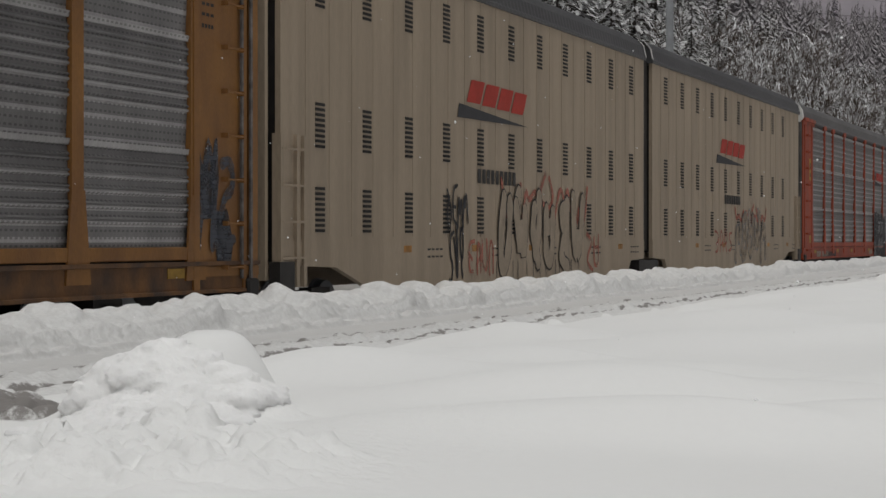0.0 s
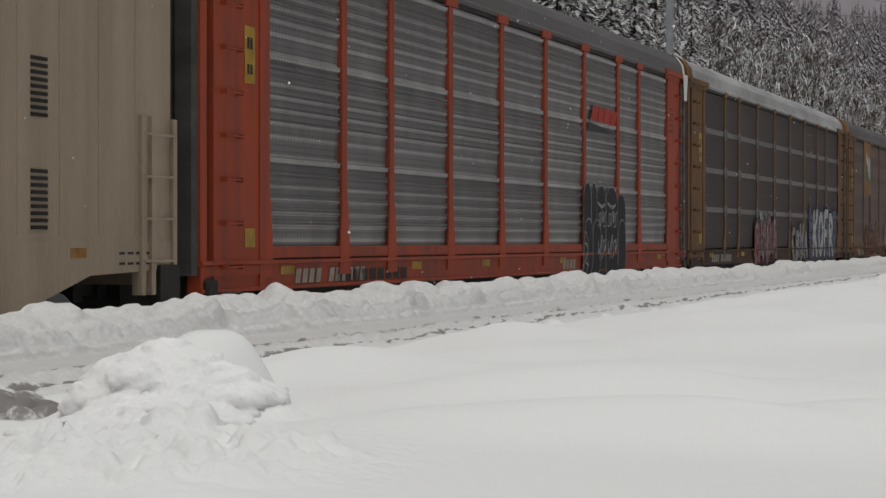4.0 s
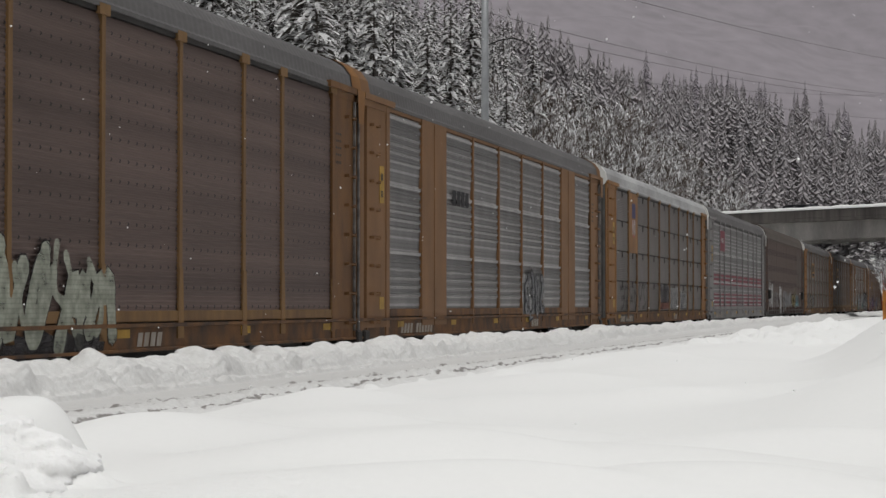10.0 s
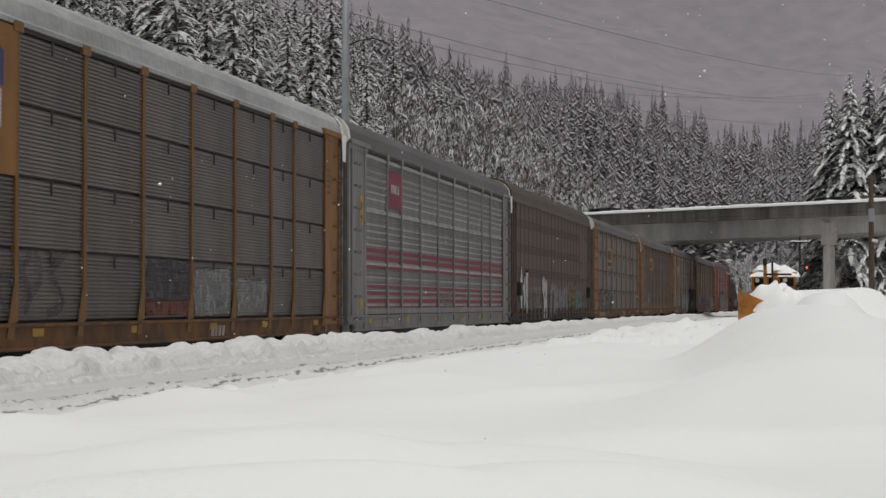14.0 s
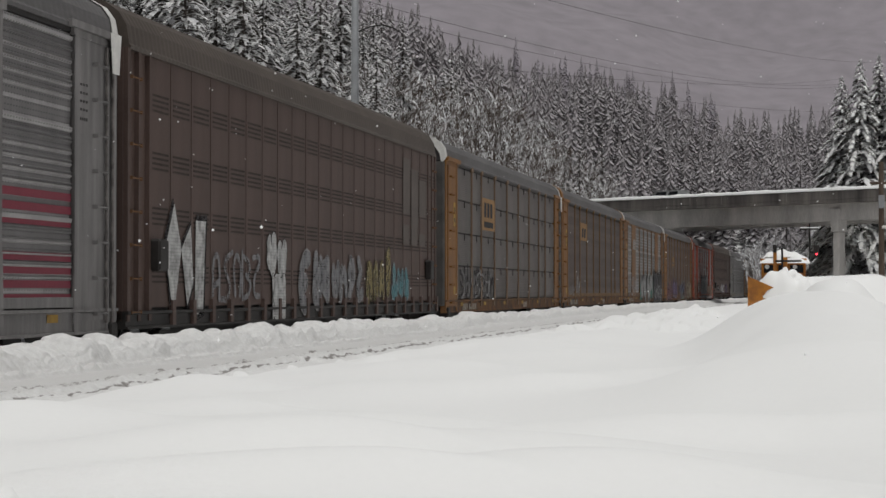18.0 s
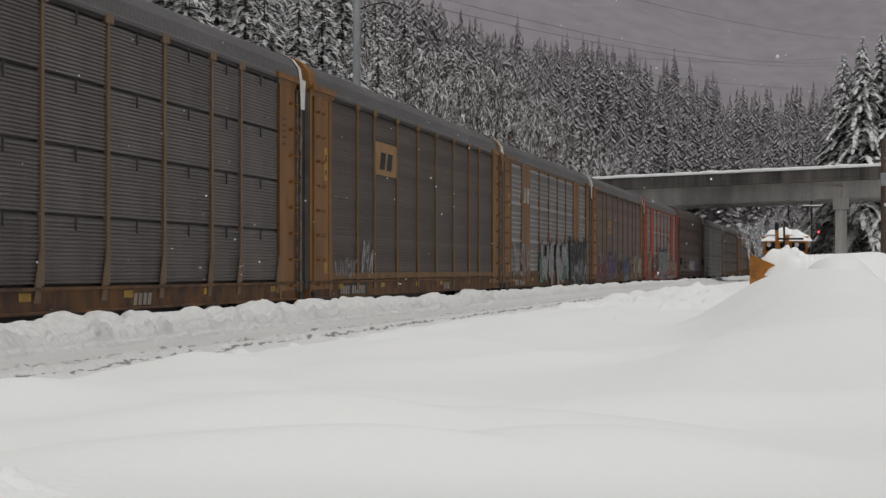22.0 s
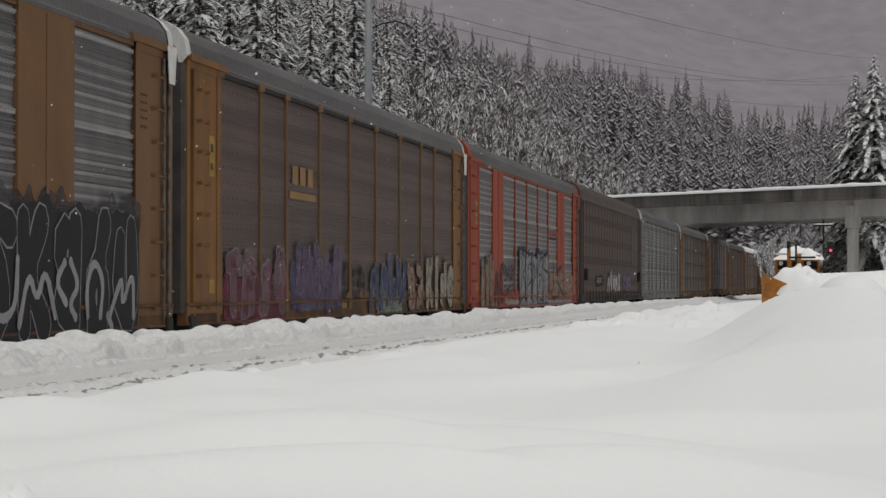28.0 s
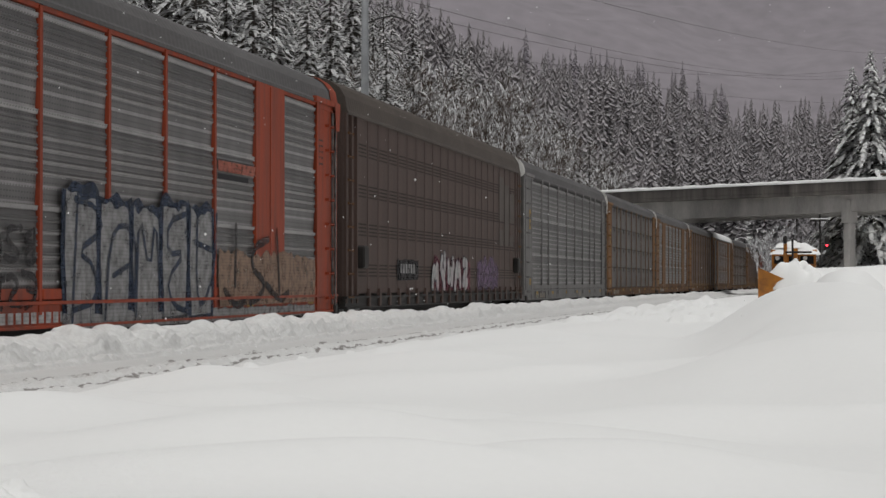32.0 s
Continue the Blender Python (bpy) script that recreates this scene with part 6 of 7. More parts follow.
def tree(kind, x, y, scale, turn, label, group):
    z = float(height(np.array([x]), np.array([y]))[0])
    t = thing("conifer", label, "tree", group, pose(x, y, z - 0.2, 0, 0, turn))
    for nm, me in zip(("crown", "trunk", "bough_snow"), kind):
        p = piece(nm, me, t)
        p.scale = (scale * 1.0, scale * 1.0, scale)
    return t


def bare_mesh(seed, h, material=TWIGS):
    rnd = random.Random(seed)
    bm = bmesh.new()

    def grow(p, d, ln, r, level):
        q = p + d * ln
        tube(bm, p, q, max(r, 0.014), max(r * 0.6, 0.011), 3 if level > 1 else 5, caps=False)
        if level >= 6:
            return
        for _ in range(rnd.choice((2, 3, 3))):
            nd = (d + Vector((rnd.uniform(-0.8, 0.8), rnd.uniform(-0.8, 0.8), rnd.uniform(-0.1, 0.5)))).normalized()
            grow(p + d * ln * rnd.uniform(0.5, 1.0), nd, ln * rnd.uniform(0.5, 0.75), r * 0.55, level + 1)
    for k in range(3):
        grow(Vector((rnd.uniform(-0.4, 0.4), rnd.uniform(-0.4, 0.4), -0.5)), Vector((rnd.uniform(-0.25, 0.25), rnd.uniform(-0.25, 0.25), 1)).normalized(), h * 0.36, 0.09, 0)
    return data_of("branches", bm, material)


def in_road(x, y):
    s, p = road_coords(x, y)
    return -105 < s < 4 and abs(p) < 10


rnd = random.Random(77)
LABEL = "tall snow-laden dark green conifer on the wooded slope"
spots = []
tries = 0
while len(spots) < 235 and tries < 14000:
    tries += 1
    y = 95 + 150 * rnd.random() ** 0.85
    u = -25.5 - 50 * rnd.random() ** 1.3
    x = u + float(bend(y))
    az = math.degrees(math.atan2(x, y))
    if az < -26 or in_road(x, y) or (u > -38 and -11.5 < az < -5 and rnd.random() < 0.78) or any((x - a) ** 2 + (y - b) ** 2 < 6 for a, b in spots):
        continue
    spots.append((x, y))
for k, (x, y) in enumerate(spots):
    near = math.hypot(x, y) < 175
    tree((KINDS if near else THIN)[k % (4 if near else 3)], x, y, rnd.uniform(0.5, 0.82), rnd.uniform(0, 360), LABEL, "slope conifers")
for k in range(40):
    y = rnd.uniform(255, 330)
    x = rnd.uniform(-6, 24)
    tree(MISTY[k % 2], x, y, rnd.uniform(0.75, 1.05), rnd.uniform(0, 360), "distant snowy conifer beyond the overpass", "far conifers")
for k, (x, y, s) in enumerate(((3.3, 187, 0.81), (4.9, 185, 0.86), (6.7, 188, 0.89), (8.7, 186, 0.95), (5.6, 197, 0.84), (11.0, 190, 1.0), (14.0, 192, 1.0), (17, 205, 1.1))):
    tree(BROAD[k % 2], x, y, s, 40 * k, "tall dark conifer with white snow along its boughs", "overpass conifers")


def far_forest():
    """Thousands of distant conifers on the slopes as one mesh."""
    rnd = random.Random(5)
    variants = []
    for _ in range(4):
        v, f = [], []
        n = 150
        for k in range(n):
            t = ((k + rnd.random()) / n) ** 1.2
            z, r = 0.05 + 0.93 * t, (0.15 * (1 - t) ** 0.85 + 0.008) * rnd.uniform(0.55, 1.2)
            a, w = k * 2.39996 + rnd.uniform(-0.3, 0.3), 0.34 + 0.1 * t
            i = len(v)
            v += [(0, 0, z + 0.015), (r * 0.7 * math.cos(a - w), r * 0.7 * math.sin(a - w), z - 0.02), (r * math.cos(a), r * math.sin(a), z - 0.036), (r * 0.7 * math.cos(a + w), r * 0.7 * math.sin(a + w), z - 0.02)]
            f += [(i, i + 1, i + 2), (i, i + 2, i + 3)]
        variants.append((np.array(v), np.array(f)))
    spots, top = [], []
    while len(top) < 800:
        a, d = radians(rnd.uniform(-24, 6)), 845 + 130 * rnd.random() ** 1.4
        x, y = 40 + d * math.sin(a - 0.04), d * math.cos(a - 0.04)
        if value_noise(np.array([x * 0.02]), np.array([y * 0.02]), 4)[0] > rnd.uniform(-0.7, 0.6):
            top.append((x, y))
    while len(spots) < 2500:
        y = 190 + 300 * rnd.random() ** 0.7
        x = y * math.tan(radians(rnd.uniform(-25, 6.5)))
        u = x - float(bend(y))
        if math.hypot(x, y) < 230 or in_road(x, y) or (-29 < u < 9 and y < 330):
            continue
        spots.append((x, y))
    # both forests carry the haze in their base colour
    for nm, places, zfun, low, material, label in (("far_forest", spots, height, 10, FAR_NEEDLES, "dense snowy conifer forest on the far slopes, coloured haze-pale"),
                                                   ("hill_forest", top, mountain_height, 15, HILL_NEEDLES, "haze-grey conifers on the misty hill above")):
        sp = np.array(places)
        zz = zfun(sp[:, 0], sp[:, 1])
        vs, fs, off = [], [], 0
        for (x, y), z in zip(places, zz):
            v, f = variants[rnd.randrange(4)]
            h, a = rnd.uniform(low, 1.9 * low), rnd.uniform(0, 6.28)
            q = v * (h * 1.15, h * 1.15, h)
            q = np.stack([q[:, 0] * math.cos(a) - q[:, 1] * math.sin(a) + x, q[:, 0] * math.sin(a) + q[:, 1] * math.cos(a) + y, q[:, 2] + z], 1)
            vs.append(q)
            fs.append(f + off)
            off += len(v)
        co, fa = np.concatenate(vs), np.concatenate(fs)
        me = bpy.data.meshes.new(nm)
        me.vertices.add(len(co))
        me.vertices.foreach_set("co", co.ravel())
        me.loops.add(fa.size)
        me.loops.foreach_set("vertex_index", fa.ravel())
        me.polygons.add(len(fa))
        me.polygons.foreach_set("loop_start", np.arange(len(fa)) * 3)
        me.update(calc_edges=True)
        me.materials.append(material)
        tagged(new(nm, me), label, "forest", kind="stuff")


far_forest()
BARE = [bare_mesh(s, 9.0) for s in (1, 2, 3, 4)]
for k in range(60):
    y = 138 + 105 * (k + rnd.random()) / 60
    x = float(bend(y)) - rnd.uniform(26, 37)
    z = float(height(np.array([x]), np.array([y]))[0])
    t = thing("bare_tree", "leafless brown tree with snow on its twigs", "tree", "bare trees behind the line", pose(x, y, z - 0.1, 0, 0, rnd.uniform(0, 360)))
    p = piece("crown", BARE[k % 4], t)
    s = rnd.uniform(1.5, 2.3)
    p.scale = (s, s, s)
for k in range(30):
    y = rnd.uniform(212, 262)
    x = rnd.uniform(-2, 9)
    z = float(height(np.array([x]), np.array([y]))[0])
    tree(MISTY[k % 2], x, y, rnd.uniform(0.3, 0.45), rnd.uniform(0, 360), "young snowy conifer coloured haze-pale beyond the overpass", "young conifers") if k % 2 else None
    if k % 2 == 0:
        t = thing("bare_tree", "leafless brown tree with snow on its twigs", "tree", "bare trees behind the line", pose(x, y, z - 0.1, 0, 0, rnd.uniform(0, 360)))
        p = piece("crown", BARE[k % 4], t)
        p.scale = (0.8, 0.8, 0.8)

HAZY_BARE = [bare_mesh(s, 7.0, FAR_TWIGS) for s in (6, 7)]
for k in range(44):
    y = rnd.uniform(206, 290)
    x = float(bend(y)) + rnd.uniform(-9.5, 8)
    z = float(height(np.array([x]), np.array([y]))[0])
    t = thing("bare_tree", "haze-pale leafless tree in the thicket beyond the overpass", "tree", "frosted thicket", pose(x, y, z - 0.1, 0, 0, rnd.uniform(0, 360)))
    p = piece("crown", HAZY_BARE[k % 2], t)
    s = rnd.uniform(0.8, 1.4)
    p.scale = (s, s, s)

# ---- overpass ----
bridge = thing("overpass", "grey concrete road overpass with dark stained snow-topped parapet", "bridge")
A, B = Vector((-34.0, 202.2)), Vector((40.0, 137.5))
along = (B - A).normalized()
turn = math.degrees(math.atan2(along.y, along.x))
span = (B - A).length
bridge.matrix_world = pose(A.x, A.y, 0, 0, 0.2, turn)


def bridge_part(name, y0, y1, z0, z1, material, x0=0.0, x1=None, label=""):
    bm = bmesh.new()
    rounded(bm, x0, span if x1 is None else x1, y0, y1, z0, z1, 0.04)
    return part(name, bm, material, bridge, label)


bridge_part("deck", -0.6, 9.0, 8.95, 9.25, CONCRETE_DARK, -88, 190)
bridge_part("road_surface", -0.3, 8.7, 9.2, 9.262, SLUSH, -87.5, 189.5, "slushy road surface")
for y in (0.2, 2.9, 5.6, 8.0):
    bm = bmesh.new()
    box(bm, 0, span, y, y + 0.55, 7.3, 8.95)
    for q in bm.verts:
        if q.co.z < 8:
            q.co.z = 7.0 + 0.011 * q.co.x
    part("girder", bm, CONCRETE, bridge)
for y in (-0.6, 8.75):
    bridge_part("parapet", y, y + 0.25, 9.25, 10.0, CONCRETE_DARK, -4, span + 60)
for k in range(26):
    x = span * (k + 0.5) / 26
    bridge_part("parapet_post", -0.66, -0.58, 9.15, 9.98, CONCRETE_DARK, x - 0.12, x + 0.12)
bm = bmesh.new()
n = 120
rows = []
for k in range(n + 1):
    x = span * k / n
    t = 0.28 + 0.1 * noise.noise((x * 0.6, 3, 1))
    rows.append([bm.verts.new(p) for p in ((x, -0.68, 10.0), (x, -0.66, 10.0 + t * 0.7), (x, -0.45, 10.0 + t), (x, -0.3, 10.0 + t * 0.6), (x, -0.28, 10.0))])
for a, b in zip(rows, rows[1:]):
    for j in range(4):
        bm.faces.new((a[j], b[j], b[j + 1], a[j + 1]))
part("parapet_snow", bm, SNOW, bridge, "snow along the parapet", True)
for d in (0.16, 0.492, 0.83):
    x = span * d
    bm = bmesh.new()
    rounded(bm, x - 0.34, x + 0.34, 0.1, 0.9, -0.5, 6.6, 0.05)
    rounded(bm, x - 0.4, x + 0.4, -0.06, 1.0, 6.6, 8.5, 0.04)
    part("pier", bm, CONCRETE, bridge)
    bm = bmesh.new()
    rounded(bm, x + 5.3, x + 6.0, 7.2, 8.1, -0.5, 7.3, 0.05)
    part("pier", bm, CONCRETE, bridge)

# ---- traffic on the overpass, heading west ----
def vehicle(label, paint, high, pickup=False, rack=False):
    """A car or pickup, its nose towards -x, standing on z = 0."""
    v = thing("pickup_truck" if pickup else "car", label, "truck" if pickup else "car", "traffic on the overpass")
    ln, w = (2.75 if pickup else 2.35), 0.95
    belt = high * 0.6
    bm = bmesh.new()
    rounded(bm, -ln, ln, -w, w, 0.35, belt, 0.12)
    part("body", bm, paint, v)
    c0, c1 = (-1.0, 0.9) if pickup else (-0.95, ln - 0.15)
    bm = bmesh.new()
    lo = [bm.verts.new(p) for p in ((c0 - 0.55, -w + 0.05, belt), (c1 + 0.1, -w + 0.05, belt), (c1 + 0.1, w - 0.05, belt), (c0 - 0.55, w - 0.05, belt))]
    hi = [bm.verts.new(p) for p in ((c0 + 0.15, -w + 0.22, high), (c1 - 0.15, -w + 0.22, high), (c1 - 0.15, w - 0.22, high), (c0 + 0.15, w - 0.22, high))]
    bm.faces.new(hi)
    bm.faces.new(lo[::-1])
    for k in range(4):
        bm.faces.new((lo[k], lo[(k + 1) % 4], hi[(k + 1) % 4], hi[k]))
    bmesh.ops.bevel(bm, geom=list(bm.edges), offset=0.05, segments=2, affect="EDGES")
    part("cabin", bm, paint, v)
    for s in (-1, 1):
        for a, b in ((c0 - 0.1, (c0 + c1) / 2 - 0.06), ((c0 + c1) / 2 + 0.06, c1 - 0.12)):
            bm = bmesh.new()
            q = [(a + 0.02, belt + 0.06, w - 0.08), (b, belt + 0.06, w - 0.08), (b - 0.03, high - 0.12, w - 0.2), (a + 0.3, high - 0.12, w - 0.2)]
            o = [bm.verts.new((x, s * (y + 0.035), z)) for x, z, y in q]
            i = [bm.verts.new((x, s * (y - 0.02), z)) for x, z, y in q]
            bm.faces.new(o)
            bm.faces.new(i[::-1])
            for k in range(4):
                bm.faces.new((o[k], i[k], i[(k + 1) % 4], o[(k + 1) % 4]))
            part("side_window", bm, GLASS_DARK, v)
    bm = bmesh.new()
    box(bm, -0.01, 0.02, -w + 0.2, w - 0.2, belt + 0.05, high - 0.1)
    for q in bm.verts:
        f = (q.co.z - belt) / (high - belt)
        q.co.x += c0 - 0.57 + 0.7 * f - 0.02
    part("windscreen", bm, GLASS_DARK, v)
    for x in (-ln + 0.85, ln - 0.95):
        for s in (-1, 1):
            bm = bmesh.new()
            tube(bm, (x, s * (w - 0.2), 0.36), (x, s * (w + 0.01), 0.36), 0.36, n=16)
            wh = part("wheel", bm, TYRE, v)
            bm = bmesh.new()
            tube(bm, (x, s * (w + 0.005), 0.36), (x, s * (w + 0.02), 0.36), 0.2, n=12)
            part("rim", bm, STEEL, wh)
    for s in (-1, 1):
        bm = bmesh.new()
        rounded(bm, -ln - 0.01, -ln + 0.06, s * 0.7 - 0.16, s * 0.7 + 0.16, 0.7, 0.88, 0.02)
        part("headlight", bm, WHITE, v)
    if rack:
        bm = bmesh.new()
        for x in (1.0, 1.85, 2.65):
            for s in (-1, 1):
                box(bm, x - 0.04, x + 0.04, s * (w - 0.08) - 0.03, s * (w - 0.08) + 0.03, belt, high + 0.1)
            box(bm, x - 0.04, x + 0.04, -w + 0.05, w - 0.05, high + 0.02, high + 0.1)
        for s in (-1, 1):
            for z in (belt + 0.3, high + 0.02):
                box(bm, 0.96, 2.7, s * (w - 0.08) - 0.03, s * (w - 0.08) + 0.03, z, z + 0.2)
        part("load_rack", bm, BLACK, v)
    return v


CAR_DARK = mat("dark_car_paint", (0.035, 0.035, 0.04), 0.3, dark=0.8)
CAR_SILVER = mat("silver_car_paint", (0.35, 0.36, 0.36), 0.35, 0.3, dark=0.8)
# vehicle, seconds, metres along the bridge then, metres a second
TRAFFIC = [(vehicle("dark grey car with a rounded roof on the overpass", CAR_DARK, 1.68), 10.0, 21.9, 14.5),
           (vehicle("black pickup truck on the overpass", CAR_DARK, 1.85, True), 11.2, 28.0, 12.8),
           (vehicle("low dark car on the overpass", CAR_DARK, 1.7), 12.4, 37.0, 14.0),
           (vehicle("dark car behind the snowy parapet", CAR_DARK, 1.72), 14.4, 37.9, 14.0),
           (vehicle("silver estate car with dark windows on the overpass", CAR_SILVER, 1.85), 17.0, 36.3, 13.8),
           (vehicle("black pickup truck with a load rack", CAR_DARK, 1.9, True, True), 20.0, 30.1, 13.0),
           (vehicle("dark van crossing the overpass", CAR_DARK, 1.88), 24.6, 31.5, 14.6),
           (vehicle("dark car crossing the overpass", CAR_DARK, 1.75), 28.6, 35.4, 14.1)]

# ---- tall pole behind the line, with a bracket arm ----
pole = thing("steel_pole", "tall grey steel pole with a bracket arm behind the train", "pole", m=pose(-20.4, 90, 0.2))
bm = bmesh.new()
tube(bm, (0, 0, -1), (0, 0, 21), 0.22, 0.15, 12)
part("shaft", bm, STEEL, pole, smooth=True)
bm = bmesh.new()
q = [(0.1, 0, 13.2), (0.7, 0, 13.42), (1.3, 0, 13.5), (1.8, 0, 13.35), (2.1, 0, 13.15)]
for a, b in zip(q, q[1:]):
    tube(bm, a, b, 0.035, n=6)
part("bracket_arm", bm, BLACK, pole)

# ---- utility pole and signal on the far side ----
up = thing("utility_pole", "weathered brown wooden utility pole with a metal box", "pole", m=pose(4.0, 110, 1.0))
bm = bmesh.new()
tube(bm, (0, 0, -1), (0, 0, 7.4), 0.17, 0.13, 10)
part("shaft", bm, WOOD, up)
bm = bmesh.new()
rounded(bm, -0.16, 0.16, -0.34, -0.14, 4.9, 5.6, 0.02)
part("meter_box", bm, STEEL, up)
bm = bmesh.new()
box(bm, -0.6, 0.6, -0.08, 0.08, 6.2, 6.32)
part("crossarm", bm, WOOD, up)
bm = bmesh.new()
tube(bm, (0.05, -0.2, 3.9), (0.3, -0.3, 3.85), 0.09, n=8)
part("lamp", bm, WHITE, up)

sig = thing("railway_signal", "black railway signal mast with a lit red lamp", "signal", m=pose(0.25, 130, 0.4))
bm = bmesh.new()
tube(bm, (0, 0, -0.5), (0, 0, 5.4), 0.055, n=8)
part("mast", bm, BLACK, sig)
bm = bmesh.new()
box(bm, -0.62, 0.55, -0.05, 0.05, 4.98, 5.07)
part("bracket", bm, BLACK, sig)
bm = bmesh.new()
rounded(bm, -0.6, 0.52, -0.06, 0.06, 5.07, 5.14, 0.025)
part("bracket_snow", bm, SNOW, sig)
bm = bmesh.new()
rounded(bm, 0.28, 0.58, -0.12, 0.1, 3.2, 4.0, 0.04)
box(bm, 0.0, 0.25, -0.03, 0.03, 3.5, 3.6)
part("signal_head", bm, BLACK, sig)
bm = bmesh.new()
tube(bm, (0.43, -0.16, 3.42), (0.43, -0.12, 3.42), 0.06, n=14)
part("red_lamp", bm, glow("signal_red", (1.0, 0.03, 0.05), 6.0), sig, "lit red lamp")

# ---- snow plough machine waiting on the side track ----
mc = thing("track_plough", "orange rail-mounted snow plough machine under a cap of snow", "machine", m=pose(-1.1, 100, 0.4))


def mc_part(name, dims, material, r=0.03, label=""):
    bm = bmesh.new()
    rounded(bm, *dims, r)
    return part(name, bm, material, mc, label)


mc_part("frame", (-1.2, 1.2, 0.0, 6.0, 0.7, 1.1), ORANGE)
mc_part("engine_hood", (-0.95, 0.95, 0.0, 2.2, 1.1, 1.7), ORANGE)
mc_part("cab", (-1.05, 1.05, 2.3, 4.4, 1.1, 2.5), GLASS_DARK)
mc_part("cab_front", (-1.08, 1.08, 2.16, 2.26, 1.1, 1.98), ORANGE, 0.02)
mc_part("cab_beam", (-1.1, 1.1, 2.12, 2.26, 2.38, 2.6), ORANGE, 0.02)
for x, w in ((-1.1, 0.12), (-0.36, 0.1), (0.22, 0.1), (0.98, 0.12)):
    mc_part("cab_post", (x, x + w, 2.15, 2.27, 1.9, 2.5), ORANGE, 0.02)
mc_part("cab_side", (-1.1, -1.05, 2.2, 4.4, 1.1, 2.1), ORANGE, 0.01)
mc_part("cab_side", (1.05, 1.1, 2.2, 4.4, 1.1, 2.1), ORANGE, 0.01)
mc_part("cab_roof", (-1.15, 1.15, 2.1, 4.5, 2.58, 2.7), ORANGE)
mc_part("boom", (-0.5, -0.32, 1.2, 1.38, 1.7, 3.0), ORANGE)
mc_part("exhaust", (-0.52, -0.32, 1.1, 1.3, 2.98, 3.38), BLACK, 0.05)
mc_part("boom", (-0.1, 0.0, 0.6, 0.72, 1.6, 3.22), BLACK)
mc_part("boom", (-0.08, 0.2, 1.6, 1.8, 1.6, 2.75), ORANGE)
mc_part("boom", (-0.4, 0.9, 0.62, 0.74, 2.5, 2.6), BLACK)
for x in (-0.82, 0.56):
    bm = bmesh.new()
    tube(bm, (x, 2.02, 2.28), (x, 2.3, 2.28), 0.11, n=12)
    part("headlight", bm, WHITE, mc)
for x in (-0.72, 0.72):
    for y in (1.0, 4.8):
        bm = bmesh.new()
        tube(bm, (x - 0.07, y, 0.32), (x + 0.07, y, 0.32), 0.4, n=16)
        part("wheel", bm, BLACK, mc)
# curved blade set at an angle
bm = bmesh.new()
rows = []
for k in range(9):
    f = k / 8
    x, y = -1.55 + 1.7 * f, -5.0 - 1.2 * (1 - f)
    hi = 1.75 - 0.75 * f
    rows.append([bm.verts.new((x, y + 0.25 * math.sin(3.1 * s), 0.2 + (hi - 0.2) * s)) for s in (0, 0.25, 0.5, 0.75, 1.0)] +
                [bm.verts.new((x, y + 0.06 + 0.25 * math.sin(3.1 * s), 0.2 + (hi - 0.2) * s)) for s in (1.0, 0.75, 0.5, 0.25, 0)])
for a, b in zip(rows, rows[1:]):
    for j in range(10):
        bm.faces.new((a[j], b[j], b[(j + 1) % 10], a[(j + 1) % 10]))
bm.faces.new(rows[0])
bm.faces.new(rows[-1][::-1])
part("blade", bm, ORANGE, mc, "orange curved plough blade")
mc_part("blade_arm", (-1.0, -0.8, -5.0, 0.1, 0.55, 0.75), ORANGE)
mc_part("blade_arm", (0.0, 0.2, -4.9, 0.1, 0.55, 0.75), ORANGE)


def snow_cap(parent, x0, x1, y0, y1, z, h, seed, name="snow_cap", drop=0.06):
    bm = bmesh.new()
    nx, ny = 26, 16
    rows = []
    for i in range(nx + 1):
        row = []
        for j in range(ny + 1):
            a, b = i / nx, j / ny
            e = min(1, 5 * min(a, 1 - a)) * min(1, 5 * min(b, 1 - b))
            t = h * max(e, 0) ** 0.6 * (0.8 + 0.9 * noise.noise((a * 3.4 * (x1 - x0) / 2, b * 2.5, seed)))
            row.append(bm.verts.new((x0 + (x1 - x0) * a, y0 + (y1 - y0) * b, z + t - drop * (1 - min(1, 2 * e)))))
        rows.append(row)
    for a, b in zip(rows, rows[1:]):
        for j in range(ny):
            bm.faces.new((a[j], b[j], b[j + 1], a[j + 1]))
    return part(name, bm, SNOW, parent, "thick cap of snow", True)


snow_cap(mc, -1.22, 1.34, 1.9, 4.65, 2.62, 0.36, 5, drop=0.16)
snow_cap(mc, -0.95, 0.35, 2.1, 4.3, 2.9, 0.24, 7, drop=0.12)
snow_cap(mc, -1.0, 1.0, -0.05, 2.2, 1.68, 0.3, 6)
snow_cap(mc, -0.55, 0.35, -0.1, 1.1, 1.8, 0.42, 8)
snow_cap(mc, -1.35, 1.6, -5.5, -2.6, 1.22, 0.62, 11, drop=0.5)

# ---- overhead wires ----
def wire(a, b, sag, r=0.011):
    cu = bpy.data.curves.new("overhead_wire", "CURVE")
    cu.dimensions, cu.bevel_depth, cu.bevel_resolution = "3D", r, 1
    sp = cu.splines.new("POLY")
    sp.points.add(24)
    for k in range(25):
        f = k / 24
        p = Vector(a).lerp(Vector(b), f)
        sp.points[k].co = (p.x, p.y, p.z - sag * 4 * f * (1 - f), 1)
    cu.materials.append(CABLE)
    ob = new("overhead_wire", cu)
    return tagged(ob, "thin dark overhead wire sagging across the valley", "wire", "overhead wires")


wire((-33.8, 20, 14.4), (5.0, 270, 28.9), 3.4)
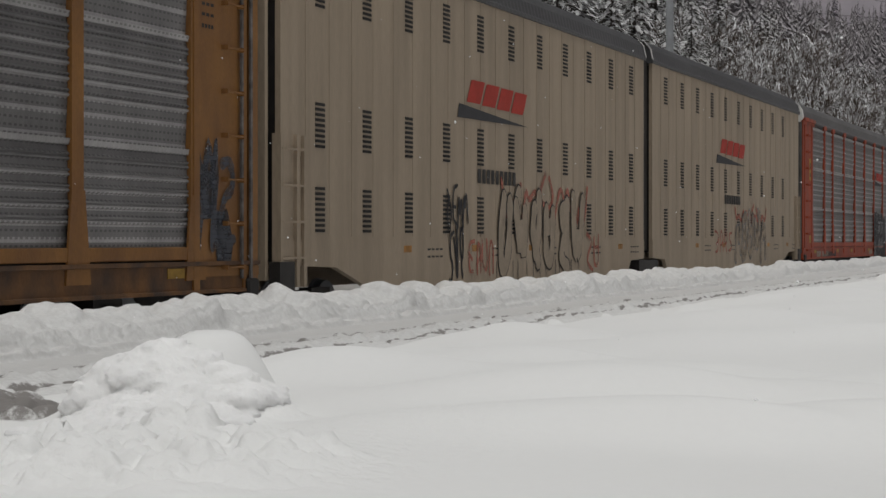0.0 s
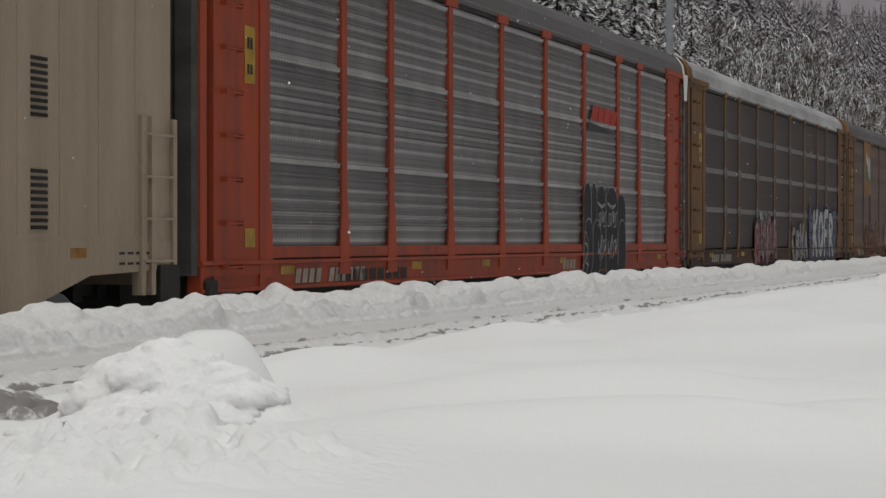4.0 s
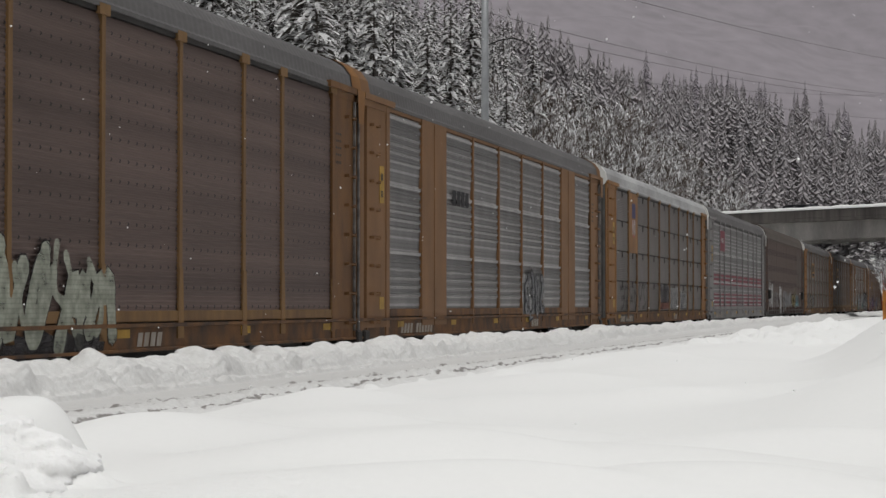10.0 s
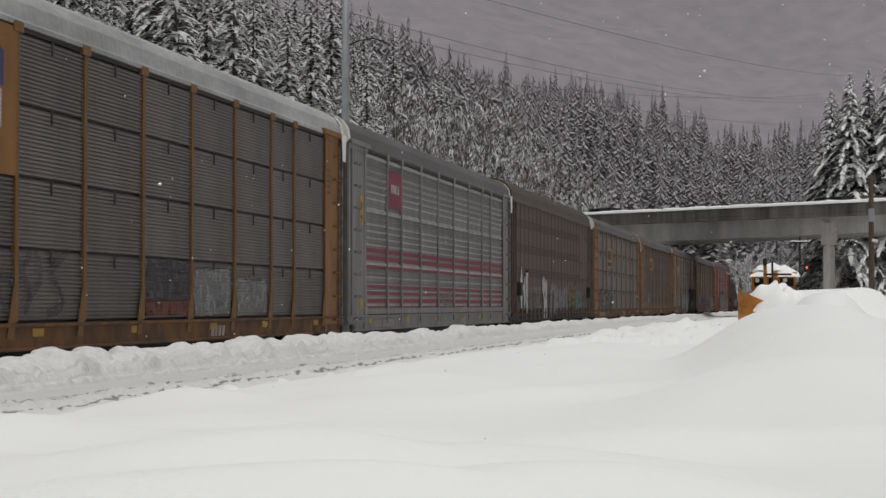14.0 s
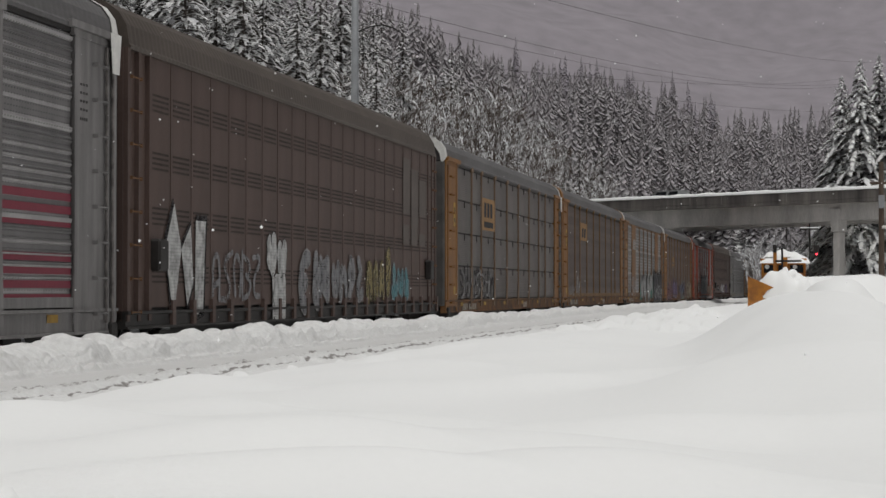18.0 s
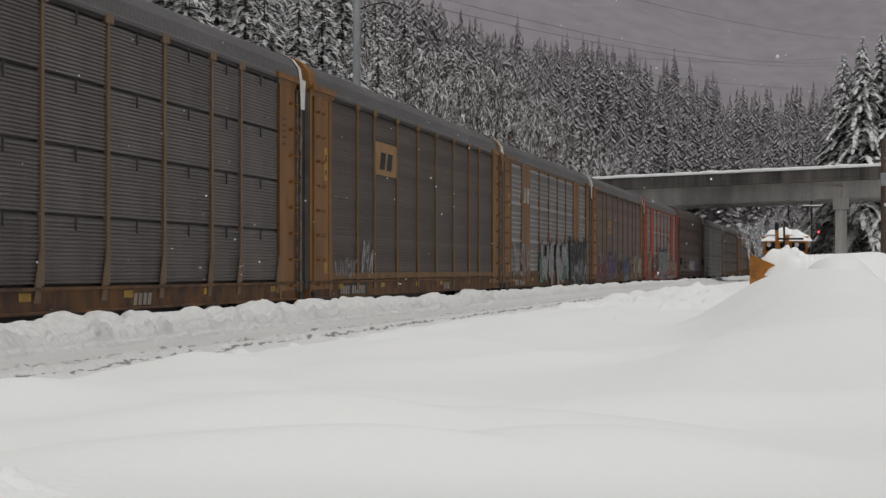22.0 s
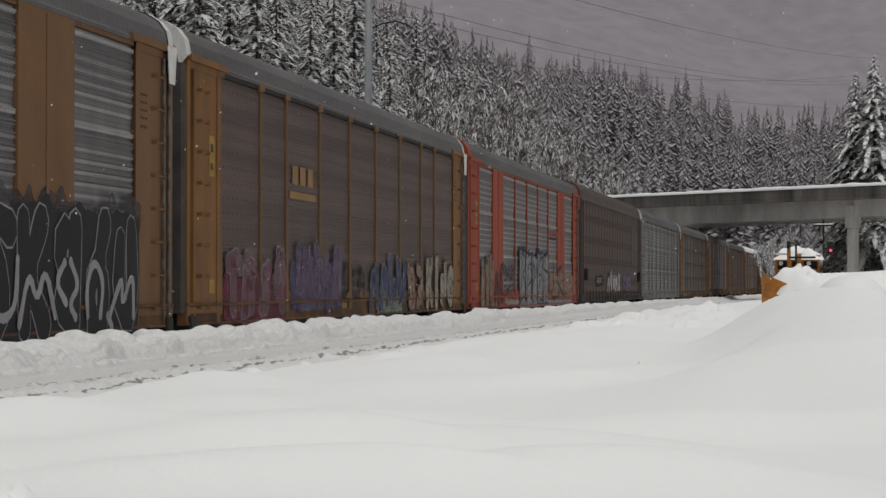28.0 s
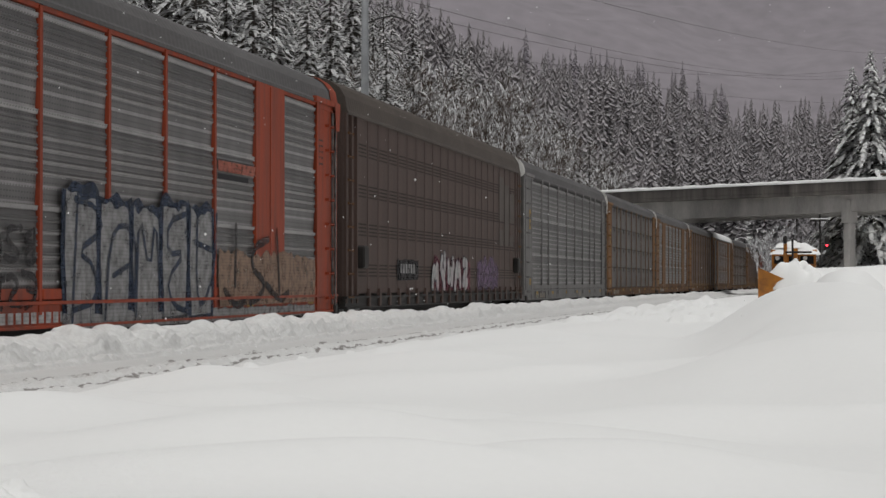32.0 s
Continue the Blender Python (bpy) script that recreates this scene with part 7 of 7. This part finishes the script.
wire((-34.0, 20, 13.6), (5.6, 270, 28.6), 3.4)
wire((-34.0, 20, 9.0), (5.0, 270, 29.6), 2.4)
wire((-34.0, 20, 10.6), (5.2, 270, 25.2), 1.9)
wire((-24.0, 20, 11.5), (10.4, 270, 31.6), 2.0)


# ---- falling snow: three loose veils of flakes, each drifting down as one ----
def snowfall(seed, n):
    rnd = random.Random(seed)
    v, f = [], []
    k = 0
    while k < n:
        r = 8.5 + 30.0 * rnd.random() ** 0.8
        a = radians(rnd.uniform(-36, 8))
        x, y, z = r * math.sin(a) + rnd.uniform(0, 6), r * math.cos(a), rnd.uniform(0.5, 50)
        if x < -10.3 or abs(x) + abs(y) < 4:
            continue
        s = 0.005 + 0.010 * rnd.random() ** 2
        i = len(v)
        for d in ((1, 0, 0), (-1, 0, 0), (0, 1, 0), (0, -1, 0), (0, 0, 1), (0, 0, -1)):
            q = s * rnd.uniform(0.6, 1.3)
            v.append((x + d[0] * q, y + d[1] * q, z + d[2] * q))
        f += [(i + a_, i + b_, i + c_) for a_, b_, c_ in ((0, 2, 4), (2, 1, 4), (1, 3, 4), (3, 0, 4), (2, 0, 5), (1, 2, 5), (3, 1, 5), (0, 3, 5))]
        k += 1
    me = bpy.data.meshes.new("falling_snow")
    me.from_pydata(v, [], f)
    me.materials.append(FLAKE)
    return tagged(new("falling_snow", me), "loose white snowflakes drifting down", "snowfall", kind="stuff")


FLAKES = [(snowfall(91, 1150), 0.95, -0.25), (snowfall(92, 1150), 1.15, -0.1), (snowfall(93, 1150), 1.35, -0.35)]


# ---- what moves: the train ----
SPEED = [(0, 11.40), (4, 11.41), (8, 11.34), (12, 11.43), (16, 11.23), (20, 11.39), (24, 10.87), (28, 11.05), (32, 11.10)]


def run_of_train(t):
    """Metres that the train has gone at t seconds."""
    s, step = 0.0, 0.05
    for k in range(int(round(t / step))):
        s += step * float(np.interp((k + 0.5) * step, [a for a, _ in SPEED], [b for _, b in SPEED]))
    return s


def motions():
    times = [0, 1, 2, 3, 4, 6, 8, 10, 12, 14, 16, 18, 20, 22, 24, 26, 28, 30, 31, 32]
    gone = {t: run_of_train(t) for t in times}
    for c, y0 in CARS:
        rows = []
        for t in times:
            y = y0 - gone[t]
            a, b = float(bend(y - 7)), float(bend(y + 7))
            rows.append((t, pose(-12.6 + (a + b) / 2, y, 0, 0, 0, -math.degrees(math.atan2(b - a, 14)))))
        walk(c, rows)
    for k, (v, t0, d0, speed) in enumerate(TRAFFIC):
        first, last = span + 12 + 9 * k, -75 + 9 * k
        rows = []
        for t in range(33):
            q = min(max(d0 - speed * (t - t0), last), first)
            p = A + along * q + Vector((-along.y, along.x)) * 6.3
            rows.append((t, pose(p.x, p.y, 9.265 - 0.00349 * q, 0, 0.2, turn)))
        walk(v, rows)
    for veil, fall, drift in FLAKES:
        walk(veil, [(t, pose(drift * t + 0.3 * math.sin(0.35 * t), 0.15 * t, -fall * t)) for t in (0, 4, 8, 12, 16, 20, 24, 28, 32)])


motions()
